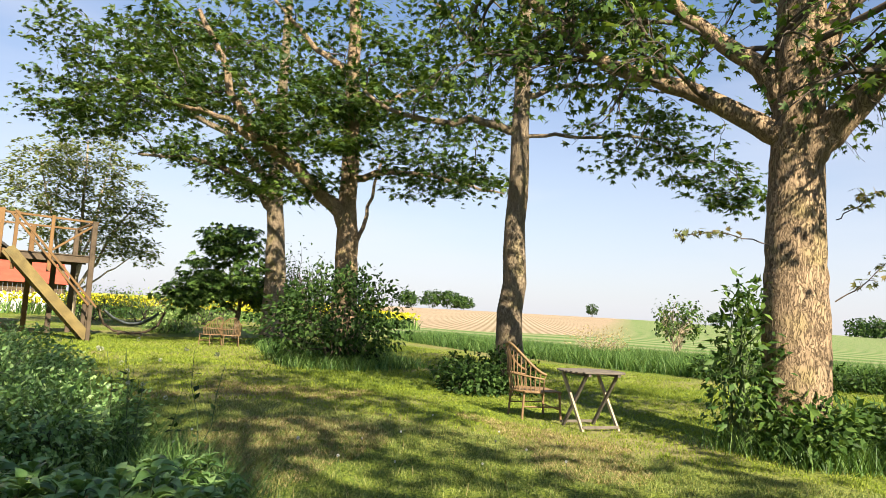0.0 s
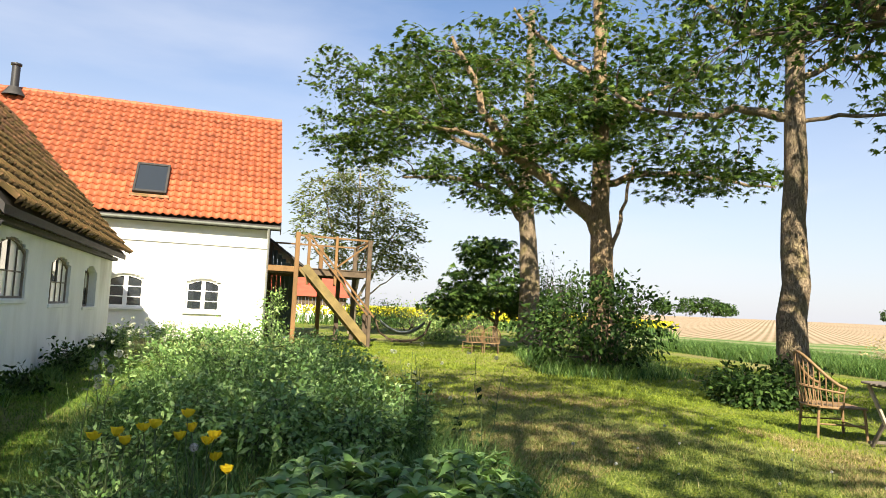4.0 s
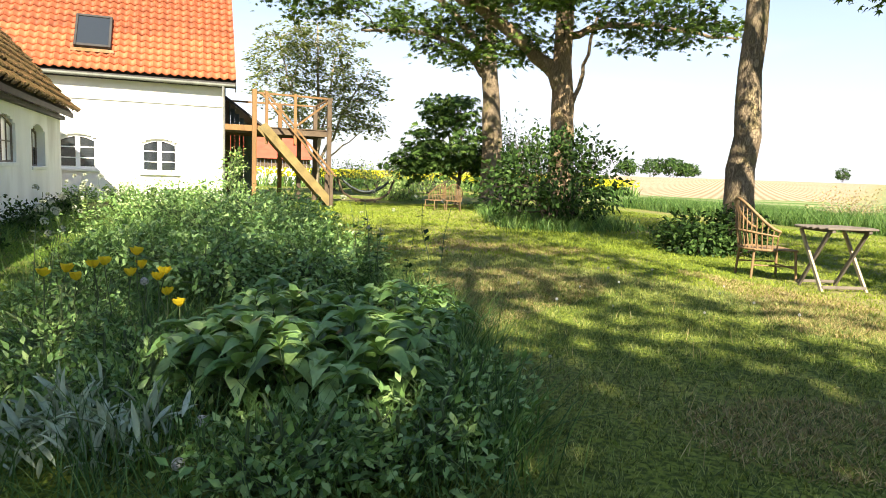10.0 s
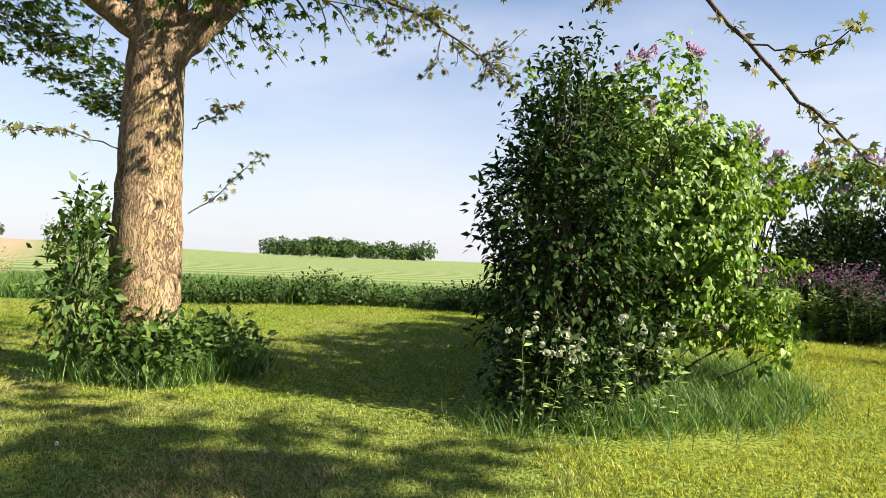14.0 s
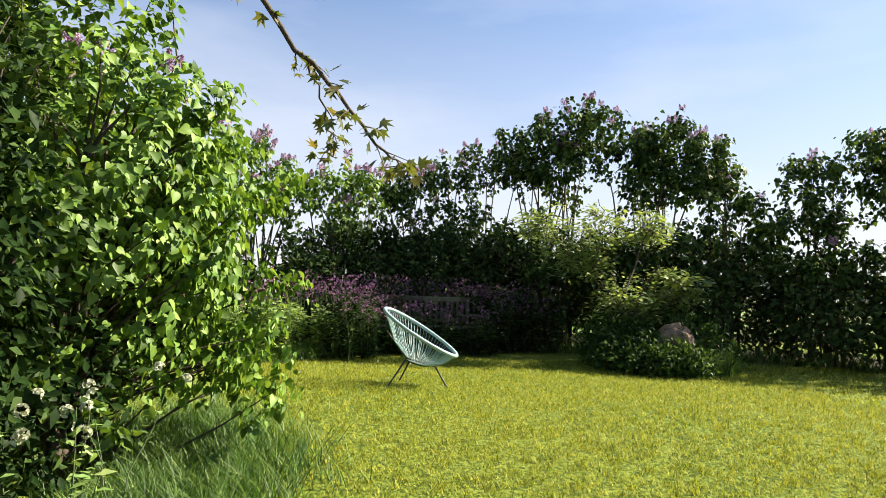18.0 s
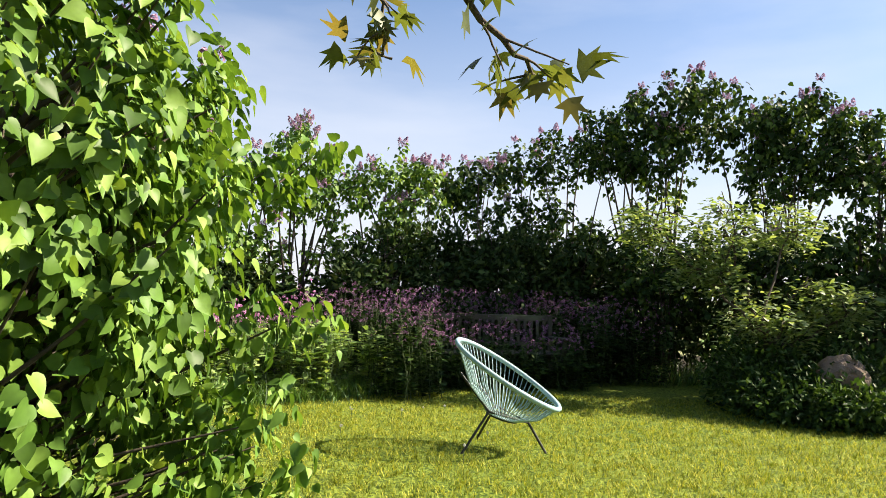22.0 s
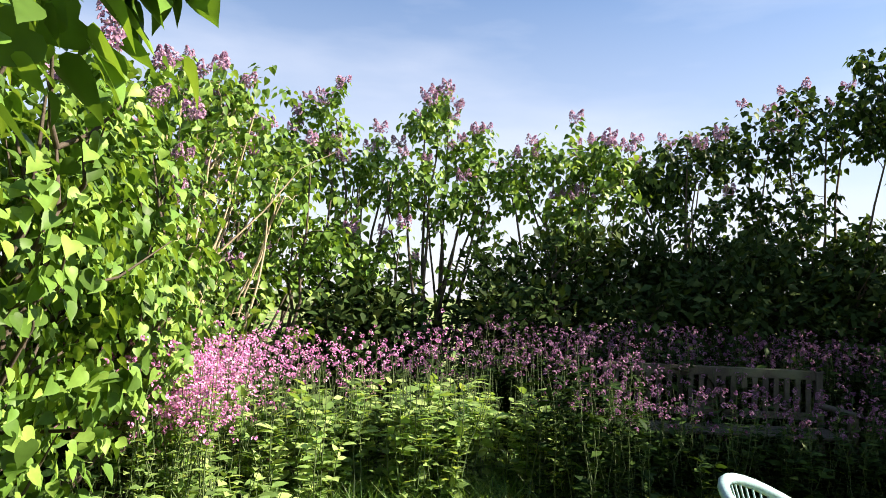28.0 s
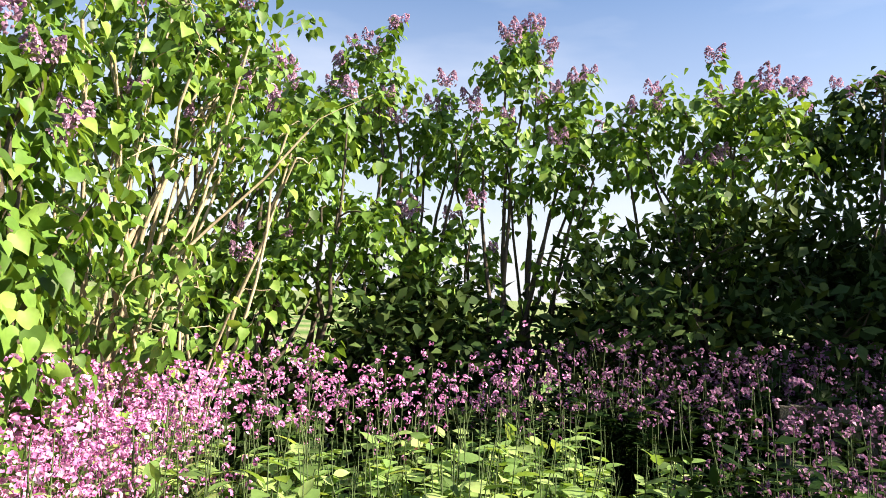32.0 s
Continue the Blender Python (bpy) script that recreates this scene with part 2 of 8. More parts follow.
def bark(name, light, dark, moss, size=9.0):
    """Flaking bark: upright plates with dark cracks between, patches of lichen."""
    m = bpy.data.materials.new(name)
    m.use_nodes = True
    n, l = m.node_tree.nodes, m.node_tree.links
    b = n["Principled BSDF"]
    b.inputs["Roughness"].default_value, b.inputs["Specular IOR Level"].default_value = 0.95, 0.15
    co = n.new("ShaderNodeTexCoord")
    warp = n.new("ShaderNodeTexNoise")
    warp.inputs["Scale"].default_value, warp.inputs["Detail"].default_value = 7, 4
    l.new(co.outputs["Object"], warp.inputs["Vector"])
    add = n.new("ShaderNodeMixRGB")
    add.blend_type, add.inputs["Fac"].default_value = "ADD", 0.1
    l.new(co.outputs["Object"], add.inputs["Color1"])
    l.new(warp.outputs["Color"], add.inputs["Color2"])
    mp = n.new("ShaderNodeMapping")
    mp.inputs["Scale"].default_value = (1, 1, 0.2)
    l.new(add.outputs["Color"], mp.inputs["Vector"])
    ridge = n.new("ShaderNodeTexNoise")
    ridge.inputs["Scale"].default_value, ridge.inputs["Detail"].default_value, ridge.inputs["Distortion"].default_value = size, 5, 1.2
    l.new(mp.outputs["Vector"], ridge.inputs["Vector"])
    off = n.new("ShaderNodeMath")
    off.operation, off.inputs[1].default_value = "SUBTRACT", 0.5
    l.new(ridge.outputs["Fac"], off.inputs[0])
    away = n.new("ShaderNodeMath")
    away.operation = "ABSOLUTE"
    l.new(off.outputs["Value"], away.inputs[0])
    crack = n.new("ShaderNodeMapRange")
    crack.inputs["From Max"].default_value = 0.055
    l.new(away.outputs["Value"], crack.inputs["Value"])
    plate = n.new("ShaderNodeTexNoise")
    plate.inputs["Scale"].default_value, plate.inputs["Detail"].default_value = size * 0.4, 4
    l.new(mp.outputs["Vector"], plate.inputs["Vector"])
    grain = n.new("ShaderNodeTexNoise")
    grain.inputs["Scale"].default_value, grain.inputs["Detail"].default_value = 30, 8
    l.new(mp.outputs["Vector"], grain.inputs["Vector"])
    tone = n.new("ShaderNodeMixRGB")
    tone.inputs["Color1"].default_value, tone.inputs["Color2"].default_value = rgb(light, 0.55), rgb(light, 1.25)
    l.new(grain.outputs["Fac"], tone.inputs["Fac"])
    hue = n.new("ShaderNodeMixRGB")
    hue.blend_type, hue.inputs["Fac"].default_value = "OVERLAY", 0.45
    l.new(tone.outputs["Color"], hue.inputs["Color1"])
    bw_ = n.new("ShaderNodeRGBToBW")
    l.new(plate.outputs["Color"], bw_.inputs[0])
    l.new(bw_.outputs[0], hue.inputs["Color2"])
    lich = n.new("ShaderNodeTexNoise")
    lich.inputs["Scale"].default_value, lich.inputs["Detail"].default_value = 2.2, 7
    l.new(co.outputs["Object"], lich.inputs["Vector"])
    cut = n.new("ShaderNodeMapRange")
    cut.inputs["From Min"].default_value, cut.inputs["From Max"].default_value, cut.inputs["To Max"].default_value = 0.52, 0.68, 0.7
    l.new(lich.outputs["Fac"], cut.inputs["Value"])
    mossy = n.new("ShaderNodeMixRGB")
    mossy.inputs["Color2"].default_value = rgb(moss)
    l.new(cut.outputs["Result"], mossy.inputs["Fac"])
    l.new(hue.outputs["Color"], mossy.inputs["Color1"])
    fin = n.new("ShaderNodeMixRGB")
    fin.inputs["Color1"].default_value = rgb(dark)
    l.new(crack.outputs["Result"], fin.inputs["Fac"])
    l.new(mossy.outputs["Color"], fin.inputs["Color2"])
    l.new(fin.outputs["Color"], b.inputs["Base Color"])
    hgt = n.new("ShaderNodeMath")
    hgt.operation = "MULTIPLY_ADD"
    hgt.inputs[1].default_value = 0.6
    l.new(grain.outputs["Fac"], hgt.inputs[0])
    l.new(crack.outputs["Result"], hgt.inputs[2])
    bp = n.new("ShaderNodeBump")
    bp.inputs["Strength"].default_value, bp.inputs["Distance"].default_value = 1.0, 0.03
    l.new(hgt.outputs["Value"], bp.inputs["Height"])
    l.new(bp.outputs["Normal"], b.inputs["Normal"])
    return m


M_BARK_GREY = bark("grey_bark", (0.30, 0.235, 0.16), (0.135, 0.10, 0.072), (0.23, 0.2, 0.08), 34.0)
M_BARK = bark("flaking_bark", (0.36, 0.26, 0.165), (0.15, 0.105, 0.068), (0.28, 0.23, 0.1), 32.0)
M_TWIG = surface("twig", (0.085, 0.065, 0.05), 0.85, 0.3, 8, 60, 0.3)
M_TWIG_PALE = surface("pale_twig", (0.36, 0.29, 0.20), 0.85, 0.3, 8, 60, 0.3)
M_STEM = surface("green_stem", (0.075, 0.11, 0.04), 0.7, 0.3, 8, 60, 0.2)
M_PLASTER = surface("white_render", (0.80, 0.79, 0.76), 0.85, 0.06, 2.0, 90.0, 0.15, stain=(0.70, 0.69, 0.66), stain_amount=0.1)
M_LIMEWASH = surface("limewashed_wall", (0.88, 0.89, 0.88), 0.92, 0.1, 1.6, 45.0, 0.5, stain=(0.46, 0.45, 0.39), stain_amount=0.36, stretch_z=0.3)
M_LIMEBRICK = surface("limewashed_brick", (0.9, 0.92, 0.93), 0.9, 0.12, 3.0, 50.0, 0.6, stain=(0.46, 0.47, 0.45), stain_amount=0.22)
M_MORTAR = surface("lime_mortar", (0.50, 0.515, 0.52), 0.95, 0.2, 4.0, 60.0, 0.6)
def pebbled(name, dark, light, moss):
    """Roughcast: coarse grit of dark and pale stones, in uneven patches."""
    m = surface(name, light, 0.95, 0.4, 4.0, 40.0, 1.0)
    n, l = m.node_tree.nodes, m.node_tree.links
    co = n.new("ShaderNodeTexCoord")
    grit = n.new("ShaderNodeTexVoronoi")
    grit.inputs["Scale"].default_value = 26
    l.new(co.outputs["Object"], grit.inputs["Vector"])
    patch = n.new("ShaderNodeTexNoise")
    patch.inputs["Scale"].default_value, patch.inputs["Detail"].default_value = 3.0, 8
    l.new(co.outputs["Object"], patch.inputs["Vector"])
    gap = n.new("ShaderNodeTexNoise")
    gap.inputs["Scale"].default_value, gap.inputs["Detail"].default_value, gap.inputs["Roughness"].default_value = 18.0, 6, 0.75
    l.new(co.outputs["Object"], gap.inputs["Vector"])
    ramp = n.new("ShaderNodeValToRGB")
    e = ramp.color_ramp.elements
    e[0].position, e[1].position = 0.43, 0.60
    e[0].color, e[1].color = rgb(dark), rgb(light)
    l.new(gap.outputs["Fac"], ramp.inputs["Fac"])
    tone = n.new("ShaderNodeMixRGB")
    tone.blend_type, tone.inputs["Fac"].default_value = "OVERLAY", 0.6
    l.new(ramp.outputs["Color"], tone.inputs["Color1"])
    l.new(grit.outputs["Color"], tone.inputs["Color2"])
    bw = n.new("ShaderNodeRGBToBW")
    l.new(tone.outputs["Color"], bw.inputs[0])
    green = n.new("ShaderNodeMixRGB")
    l.new(patch.outputs["Fac"], green.inputs["Fac"])
    green.inputs["Color1"].default_value, green.inputs["Color2"].default_value = rgb((1.0, 0.92, 0.82)), rgb(moss)
    out = n.new("ShaderNodeMixRGB")
    out.blend_type, out.inputs["Fac"].default_value = "MULTIPLY", 1.0
    l.new(bw.outputs[0], out.inputs["Color1"])
    l.new(green.outputs["Color"], out.inputs["Color2"])
    l.new(out.outputs["Color"], n["Principled BSDF"].inputs["Base Color"])
    return m


M_ROUGHCAST = pebbled("roughcast", (0.07, 0.062, 0.055), (0.30, 0.275, 0.24), (0.75, 0.66, 0.54))
M_GUTTER = surface("old_gutter", (0.12, 0.13, 0.11), 0.6, 0.3, 5.0, 50.0, 0.2)
M_MOSS = surface("roof_moss", (0.13, 0.085, 0.022), 0.95, 0.6, 9.0, 60.0, 0.8, stain=(0.07, 0.065, 0.02), stain_amount=0.6)
M_TILE = surface("orange_clay_tile", (0.33, 0.088, 0.036), 0.65, 0.45, 4.0, 50.0, 0.2)
M_TILE_OLD = surface("mossy_clay_tile", (0.28, 0.14, 0.08), 0.92, 0.65, 7.0, 45.0, 0.9, stain=(0.12, 0.082, 0.026), stain_amount=0.85)
M_RED_ROOF = surface("red_sheet_roof", (0.42, 0.085, 0.045), 0.6, 0.2, 2.0, 40.0, 0.1)
M_TAR = surface("tarred_timber", (0.03, 0.028, 0.027), 0.7, 0.3, 5.0, 40.0, 0.4)
M_DECK = surface("deck_timber", (0.18, 0.10, 0.038), 0.75, 0.25, 4.0, 60.0, 0.4, stretch_z=0.15)
M_STRINGER = surface("yellowed_stair_timber", (0.17, 0.125, 0.045), 0.75, 0.3, 4.0, 60.0, 0.4, stain=(0.13, 0.11, 0.05), stain_amount=0.4)
M_DECK_OLD = surface("weathered_timber", (0.09, 0.065, 0.042), 0.85, 0.3, 4.0, 60.0, 0.4)
M_GREY_WOOD = surface("silvered_teak", (0.09, 0.08, 0.062), 0.88, 0.3, 6.0, 70.0, 0.5, stain=(0.15, 0.16, 0.10), stain_amount=0.4)
M_VERGE_BOARD = surface("grey_barge_board", (0.2, 0.178, 0.15), 0.9, 0.35, 3.0, 60.0, 0.5)
M_RATTAN = surface("rattan", (0.2, 0.125, 0.06), 0.6, 0.25, 10.0, 90.0, 0.2)
M_SLAT = surface("table_slat", (0.13, 0.11, 0.09), 0.8, 0.3, 8.0, 80.0, 0.4)
M_TABLE_LEG = surface("table_leg_wood", (0.36, 0.30, 0.21), 0.7, 0.2, 8.0, 80.0, 0.3)
M_CORD = surface("pale_blue_cord", (0.29, 0.42, 0.455), 0.45, 0.08, 8.0, 90.0, 0.1)
M_BLACK_STEEL = surface("black_steel", (0.025, 0.025, 0.027), 0.45, 0.2, 8.0, 80.0, 0.1)
M_ZINC = surface("zinc", (0.42, 0.43, 0.44), 0.4, 0.15, 5.0, 70.0, 0.1, metal=0.6)
M_WINDOW_WHITE = surface("white_window_paint", (0.80, 0.80, 0.78), 0.5, 0.05, 6.0, 70.0, 0.05)
M_IRON = surface("rusty_window_iron", (0.23, 0.19, 0.155), 0.8, 0.35, 8.0, 80.0, 0.3)
M_GLASS = clear_glass("window_glass")
# off-white pane colour in place of the sky mirrored in the glass
M_GLASS_SKY = surface("sky_reflecting_pane", (0.72, 0.71, 0.68), 0.35, 0.1, 3.0, 40.0, 0.05)
# near-black for added sheets behind windows, in place of indoor shade
M_UNLIT_ROOM = surface("unlit_room", (0.03, 0.03, 0.03), 0.9, 0.2, 3.0, 30.0, 0.0)
M_STONE = surface("granite_boulder", (0.2, 0.14, 0.10), 0.85, 0.35, 5.0, 60.0, 0.8, stain=(0.22, 0.2, 0.17), stain_amount=0.4)
M_TEAL = surface("dark_teal_boarding", (0.05, 0.075, 0.075), 0.75, 0.25, 4.0, 60.0, 0.3)
M_HAMMOCK = surface("hammock_cloth", (0.11, 0.13, 0.14), 0.85, 0.4, 12.0, 60.0, 0.2)


# ---- building tools ----
def smooth(a, b, v):
    u = min(max((v - a) / (b - a), 0), 1)
    return u * u * (3 - 2 * u)


def gz(x, y):
    """Height of the ground."""
    s = 0.787 * x - 0.617 * y
    h = 0.27 * smooth(4.0, 10.5, s) * (1 - 0.6 * smooth(16, 26, x))
    r = math.hypot(x, y)
    if r > 60:
        a = math.atan2(x, y)
        h += 2.1 * smooth(60, 260, r) * smooth(0.1, 0.6, a) * (1 - smooth(0.95, 1.25, a)) + 0.9 * smooth(80, 400, r)
    h += 0.03 * math.sin(x * 0.9 + 1.3) * math.sin(y * 0.7) * (1 - smooth(20, 40, r))
    return h


def mesh_np(name, verts, faces):
    """A mesh from arrays: verts (n, 3), faces (m, k)."""
    me = bpy.data.meshes.new(name)
    verts, faces = np.asarray(verts, np.float32), np.asarray(faces, np.int32)
    k = faces.shape[1]
    me.vertices.add(len(verts))
    me.vertices.foreach_set("co", verts.ravel())
    me.loops.add(faces.size)
    me.loops.foreach_set("vertex_index", faces.ravel())
    me.polygons.add(len(faces))
    me.polygons.foreach_set("loop_start", np.arange(0, faces.size, k, dtype=np.int32))
    me.update(calc_edges=True)
    return me


def smooth_shade(me):
    me.polygons.foreach_set("use_smooth", np.ones(len(me.polygons), bool))
    return me


def from_bm(name, bm):
    me = bpy.data.meshes.new(name)
    bmesh.ops.recalc_face_normals(bm, faces=bm.faces)
    bm.to_mesh(me)
    bm.free()
    return me


def part(name, me, material, parent=None, label="", at=None, kind=""):
    """One mesh object (from a bmesh or a mesh) under a thing or a part."""
    if isinstance(me, bmesh.types.BMesh):
        me = from_bm(name, me)
    if not me.materials:
        me.materials.append(material)
    ob = new(name, me)
    ob.parent = parent
    if at is not None:
        ob.matrix_basis = at
    return tagged(ob, label, kind=kind)


def thing(name, label, category, at, group="", kind=""):
    ob = new(name)
    ob.empty_display_size = 0.2
    ob.matrix_basis = at
    return tagged(ob, label, category, group, kind)


def on_ground(x, y, turn=0, dz=0.0):
    return pose(x, y, gz(x, y) + dz, 0, 0, turn)


def box(bm, x0, y0, z0, x1, y1, z1, bevel=0.0):
    made = bmesh.ops.create_cube(bm, size=1)["verts"]
    for v in made:
        v.co = Vector((x0 + (v.co.x + 0.5) * (x1 - x0), y0 + (v.co.y + 0.5) * (y1 - y0), z0 + (v.co.z + 0.5) * (z1 - z0)))
    if bevel:
        edges = {e for v in made for e in v.link_edges}
        bmesh.ops.bevel(bm, geom=list(edges), offset=bevel, segments=1, affect="EDGES")
    return bm


def boxed(*dims, bevel=0.0):
    return box(bmesh.new(), *dims, bevel=bevel)


def beam(p, q, w, h, bevel=0.004, up=(0, 0, 1)):
    """A bar of section w x h from p to q."""
    p, q = Vector(p), Vector(q)
    d = (q - p)
    length = d.length
    d.normalize()
    side = d.cross(Vector(up))
    if side.length < 1e-4:
        side = d.cross(Vector((1, 0, 0)))
    side.normalize()
    top = side.cross(d)
    bm = boxed(-w / 2, 0, -h / 2, w / 2, length, h / 2, bevel=bevel)
    m = Matrix((side, d, top)).transposed().to_4x4()
    m.translation = p
    bmesh.ops.transform(bm, matrix=m, verts=bm.verts)
    return bm


def unit(a):
    return a / np.maximum(np.linalg.norm(a, axis=-1, keepdims=True), 1e-9)


def tubes(name, lines, sides=6, lump=0.0, rng=None):
    """One mesh of round tapered tubes: lines of (points, radii)."""
    V, Fc, base = [], [], 0
    ang = np.linspace(0, 2 * np.pi, sides, endpoint=False)
    for pts, rad in lines:
        pts, rad = np.asarray(pts, float), np.asarray(rad, float)
        t = unit(np.gradient(pts, axis=0))
        ref = np.where(np.abs(t[:, 2:3]) > 0.9, np.array([[1.0, 0, 0]]), np.array([[0, 0, 1.0]]))
        a = unit(np.cross(t, ref))
        for i in range(1, len(a)):
            a[i] = a[i - 1] - t[i] * np.dot(a[i - 1], t[i])
            a[i] /= max(np.linalg.norm(a[i]), 1e-9)
        b = np.cross(t, a)
        r = rad[:, None] * np.ones((1, sides))
        if lump and rng is not None:
            r = r * (1 + lump * rng.normal(size=r.shape))
        ring = pts[:, None, :] + r[:, :, None] * (np.cos(ang)[None, :, None] * a[:, None, :] + np.sin(ang)[None, :, None] * b[:, None, :])
        V.append(ring.reshape(-1, 3))
        n = len(pts)
        i, j = np.meshgrid(np.arange(n - 1), np.arange(sides), indexing="ij")
        j2 = (j + 1) % sides
        Fc.append((base + np.stack([i * sides + j, i * sides + j2, (i + 1) * sides + j2, (i + 1) * sides + j], -1)).reshape(-1, 4))
        base += n * sides
    return smooth_shade(mesh_np(name, np.concatenate(V), np.concatenate(Fc)))


def rod(name, pts, r, sides=8):
    return tubes(name, [(pts, [r] * len(pts))], sides)


# leaf outlines: points (across, along, up) and triangles
HEART = (np.array([(0, 0, 0), (-0.40, 0.10, 0.10), (-0.42, 0.42, 0.08), (0, 1.05, -0.10), (0.42, 0.42, 0.08), (0.40, 0.10, 0.10), (0, 0.45, -0.03)]),
         np.array([(0, 6, 1), (1, 6, 2), (2, 6, 3), (3, 6, 4), (4, 6, 5), (5, 6, 0)]))
OVAL = (np.array([(0, 0, 0), (-0.2, 0.2, 0.05), (-0.29, 0.48, 0.05), (-0.16, 0.8, 0), (0, 1.05, -0.12), (0.16, 0.8, 0), (0.29, 0.48, 0.05), (0.2, 0.2, 0.05), (0, 0.25, -0.01), (0, 0.55, 0), (0, 0.82, -0.04)]),
        np.array([(0, 8, 1), (1, 8, 2), (2, 8, 9), (2, 9, 3), (3, 9, 10), (3, 10, 4), (4, 10, 5), (5, 10, 9), (5, 9, 6), (6, 9, 8), (6, 8, 7), (7, 8, 0)]))
HEART_MID = (np.array([(0, 0, 0), (-0.33, -0.05, 0.12), (-0.49, 0.26, 0.15), (-0.32, 0.66, 0.05), (0, 1.1, -0.22), (0.32, 0.66, 0.05), (0.49, 0.26, 0.15), (0.33, -0.05, 0.12), (0, 0.22, 0.0), (0, 0.6, -0.04)]),
             np.array([(0, 8, 1), (1, 8, 2), (2, 8, 9), (2, 9, 3), (3, 9, 4), (4, 9, 5), (5, 9, 6), (6, 9, 8), (6, 8, 7), (7, 8, 0)]))
def fine_heart():
    """A broad heart-shaped leaf, folded along its rib, with a curved-down tip."""
    side = ((0.0, 0.07), (0.17, -0.04), (0.34, 0.02), (0.46, 0.2), (0.46, 0.4), (0.36, 0.62), (0.19, 0.86), (0.07, 1.02))
    rib = ((0.0, 0.33), (0.0, 0.62), (0.0, 0.88))
    lift = lambda x, y: 0.32 * abs(x) ** 1.3 - 0.22 * y * y + 0.03 * math.sin(9 * y) * abs(x)
    V = [(0, 0.07, 0)] + [(-x, y, lift(x, y)) for x, y in side[1:]] + [(0, 1.14, lift(0, 1.14))] + [(x, y, lift(x, y)) for x, y in side[:0:-1]] + [(0, y, lift(0, y) - 0.03) for x, y in rib]
    F = [(0, 16, 1), (1, 16, 2), (2, 16, 3), (3, 16, 17), (3, 17, 4), (4, 17, 5), (5, 17, 18), (5, 18, 6), (6, 18, 7), (7, 18, 8)]
    F += [(15, 16, 0), (14, 16, 15), (13, 16, 14), (17, 16, 13), (12, 17, 13), (11, 17, 12), (18, 17, 11), (10, 18, 11), (9, 18, 10), (8, 18, 9)]
    return np.array(V, float), np.array(F)


HEART_FINE = fine_heart()


def fine_oval():
    """A broad pointed leaf with a sunk rib, sides lifted and the tip bent down."""
    side = ((0.07, 0.06), (0.2, 0.2), (0.28, 0.4), (0.26, 0.6), (0.16, 0.82), (0.06, 0.98))
    lift = lambda x, y: 0.35 * x + 0.22 * math.sin(2.4 * y) - 0.42 * y * y + (0.025 if int(y * 9) % 2 else -0.01) * (x > 0)
    rib = [0.0, 0.25, 0.5, 0.72, 0.92]
    V = [(0, y, lift(0, y) - 0.02) for y in rib] + [(0, 1.1, lift(0, 1.1))]
    V += [(-x, y, lift(x, y)) for x, y in side] + [(x, y, lift(x, y)) for x, y in side]
    F = []
    for o, flip in ((6, False), (12, True)):
        f = [(0, 1, o), (o, 1, o + 1), (o + 1, 1, 2), (o + 1, 2, o + 2), (o + 2, 2, 3), (o + 2, 3, o + 3), (o + 3, 3, o + 4), (o + 4, 3, 4), (o + 4, 4, o + 5), (o + 5, 4, 5)]
        F += [t[::-1] if flip else t for t in f]
    return np.array(V, float), np.array(F)


OVAL_FINE = fine_oval()
LANCE = (np.array([(0, 0, 0), (-0.24, 0.42, 0.06), (0, 1.0, -0.08), (0.24, 0.42, 0.06), (0, 0.45, 0)]), np.array([(0, 4, 1), (1, 4, 2), (2, 4, 3), (3, 4, 0)]))
PALM = (np.array([(0, 0, 0), (-0.55, 0.12, -0.06), (-0.30, 0.32, 0.02), (-0.52, 0.78, -0.08), (-0.14, 0.52, 0.02), (0, 1.05, -0.1), (0.14, 0.52, 0.02), (0.52, 0.78, -0.08), (0.30, 0.32, 0.02), (0.55, 0.12, -0.06)]),
        np.array([(0, 2, 1), (0, 4, 2), (2, 4, 3), (0, 6, 4), (4, 6, 5), (0, 8, 6), (6, 8, 7), (0, 9, 8)]))
BLADE = (np.array([(-0.5, 0, 0), (0.5, 0, 0), (-0.36, 0.5, 0.07), (0.36, 0.5, 0.07), (0, 1.0, 0.34)]), np.array([(0, 1, 3), (0, 3, 2), (2, 3, 4)]))
FLORET = (np.array([(-0.5, 0, 0.1), (0, -0.5, 0.1), (0.5, 0, 0.1), (0, 0.5, 0.1), (0, 0, -0.3)]), np.array([(0, 1, 4), (1, 2, 4), (2, 3, 4), (3, 0, 4)]))


def scatter(name, shape, P, D, N, S, W=1.0):
    """One mesh of many leaves: at P, pointing along D, facing N, of length S and relative width W."""
    tv, tf = shape
    P, D, N = np.asarray(P, float), unit(np.asarray(D, float)), np.asarray(N, float)
    S = np.broadcast_to(np.asarray(S, float), (len(P),))
    A = unit(np.cross(D, N))
    N = np.cross(A, D)
    W = np.broadcast_to(np.asarray(W, float), (len(P),))
    V = P[:, None, :] + S[:, None, None] * (W[:, None, None] * tv[None, :, 0:1] * A[:, None, :] + tv[None, :, 1:2] * D[:, None, :] + tv[None, :, 2:3] * N[:, None, :])
    Fc = (np.arange(len(P))[:, None, None] * len(tv) + tf[None]).reshape(-1, 3)
    return smooth_shade(mesh_np(name, V.reshape(-1, 3), Fc))


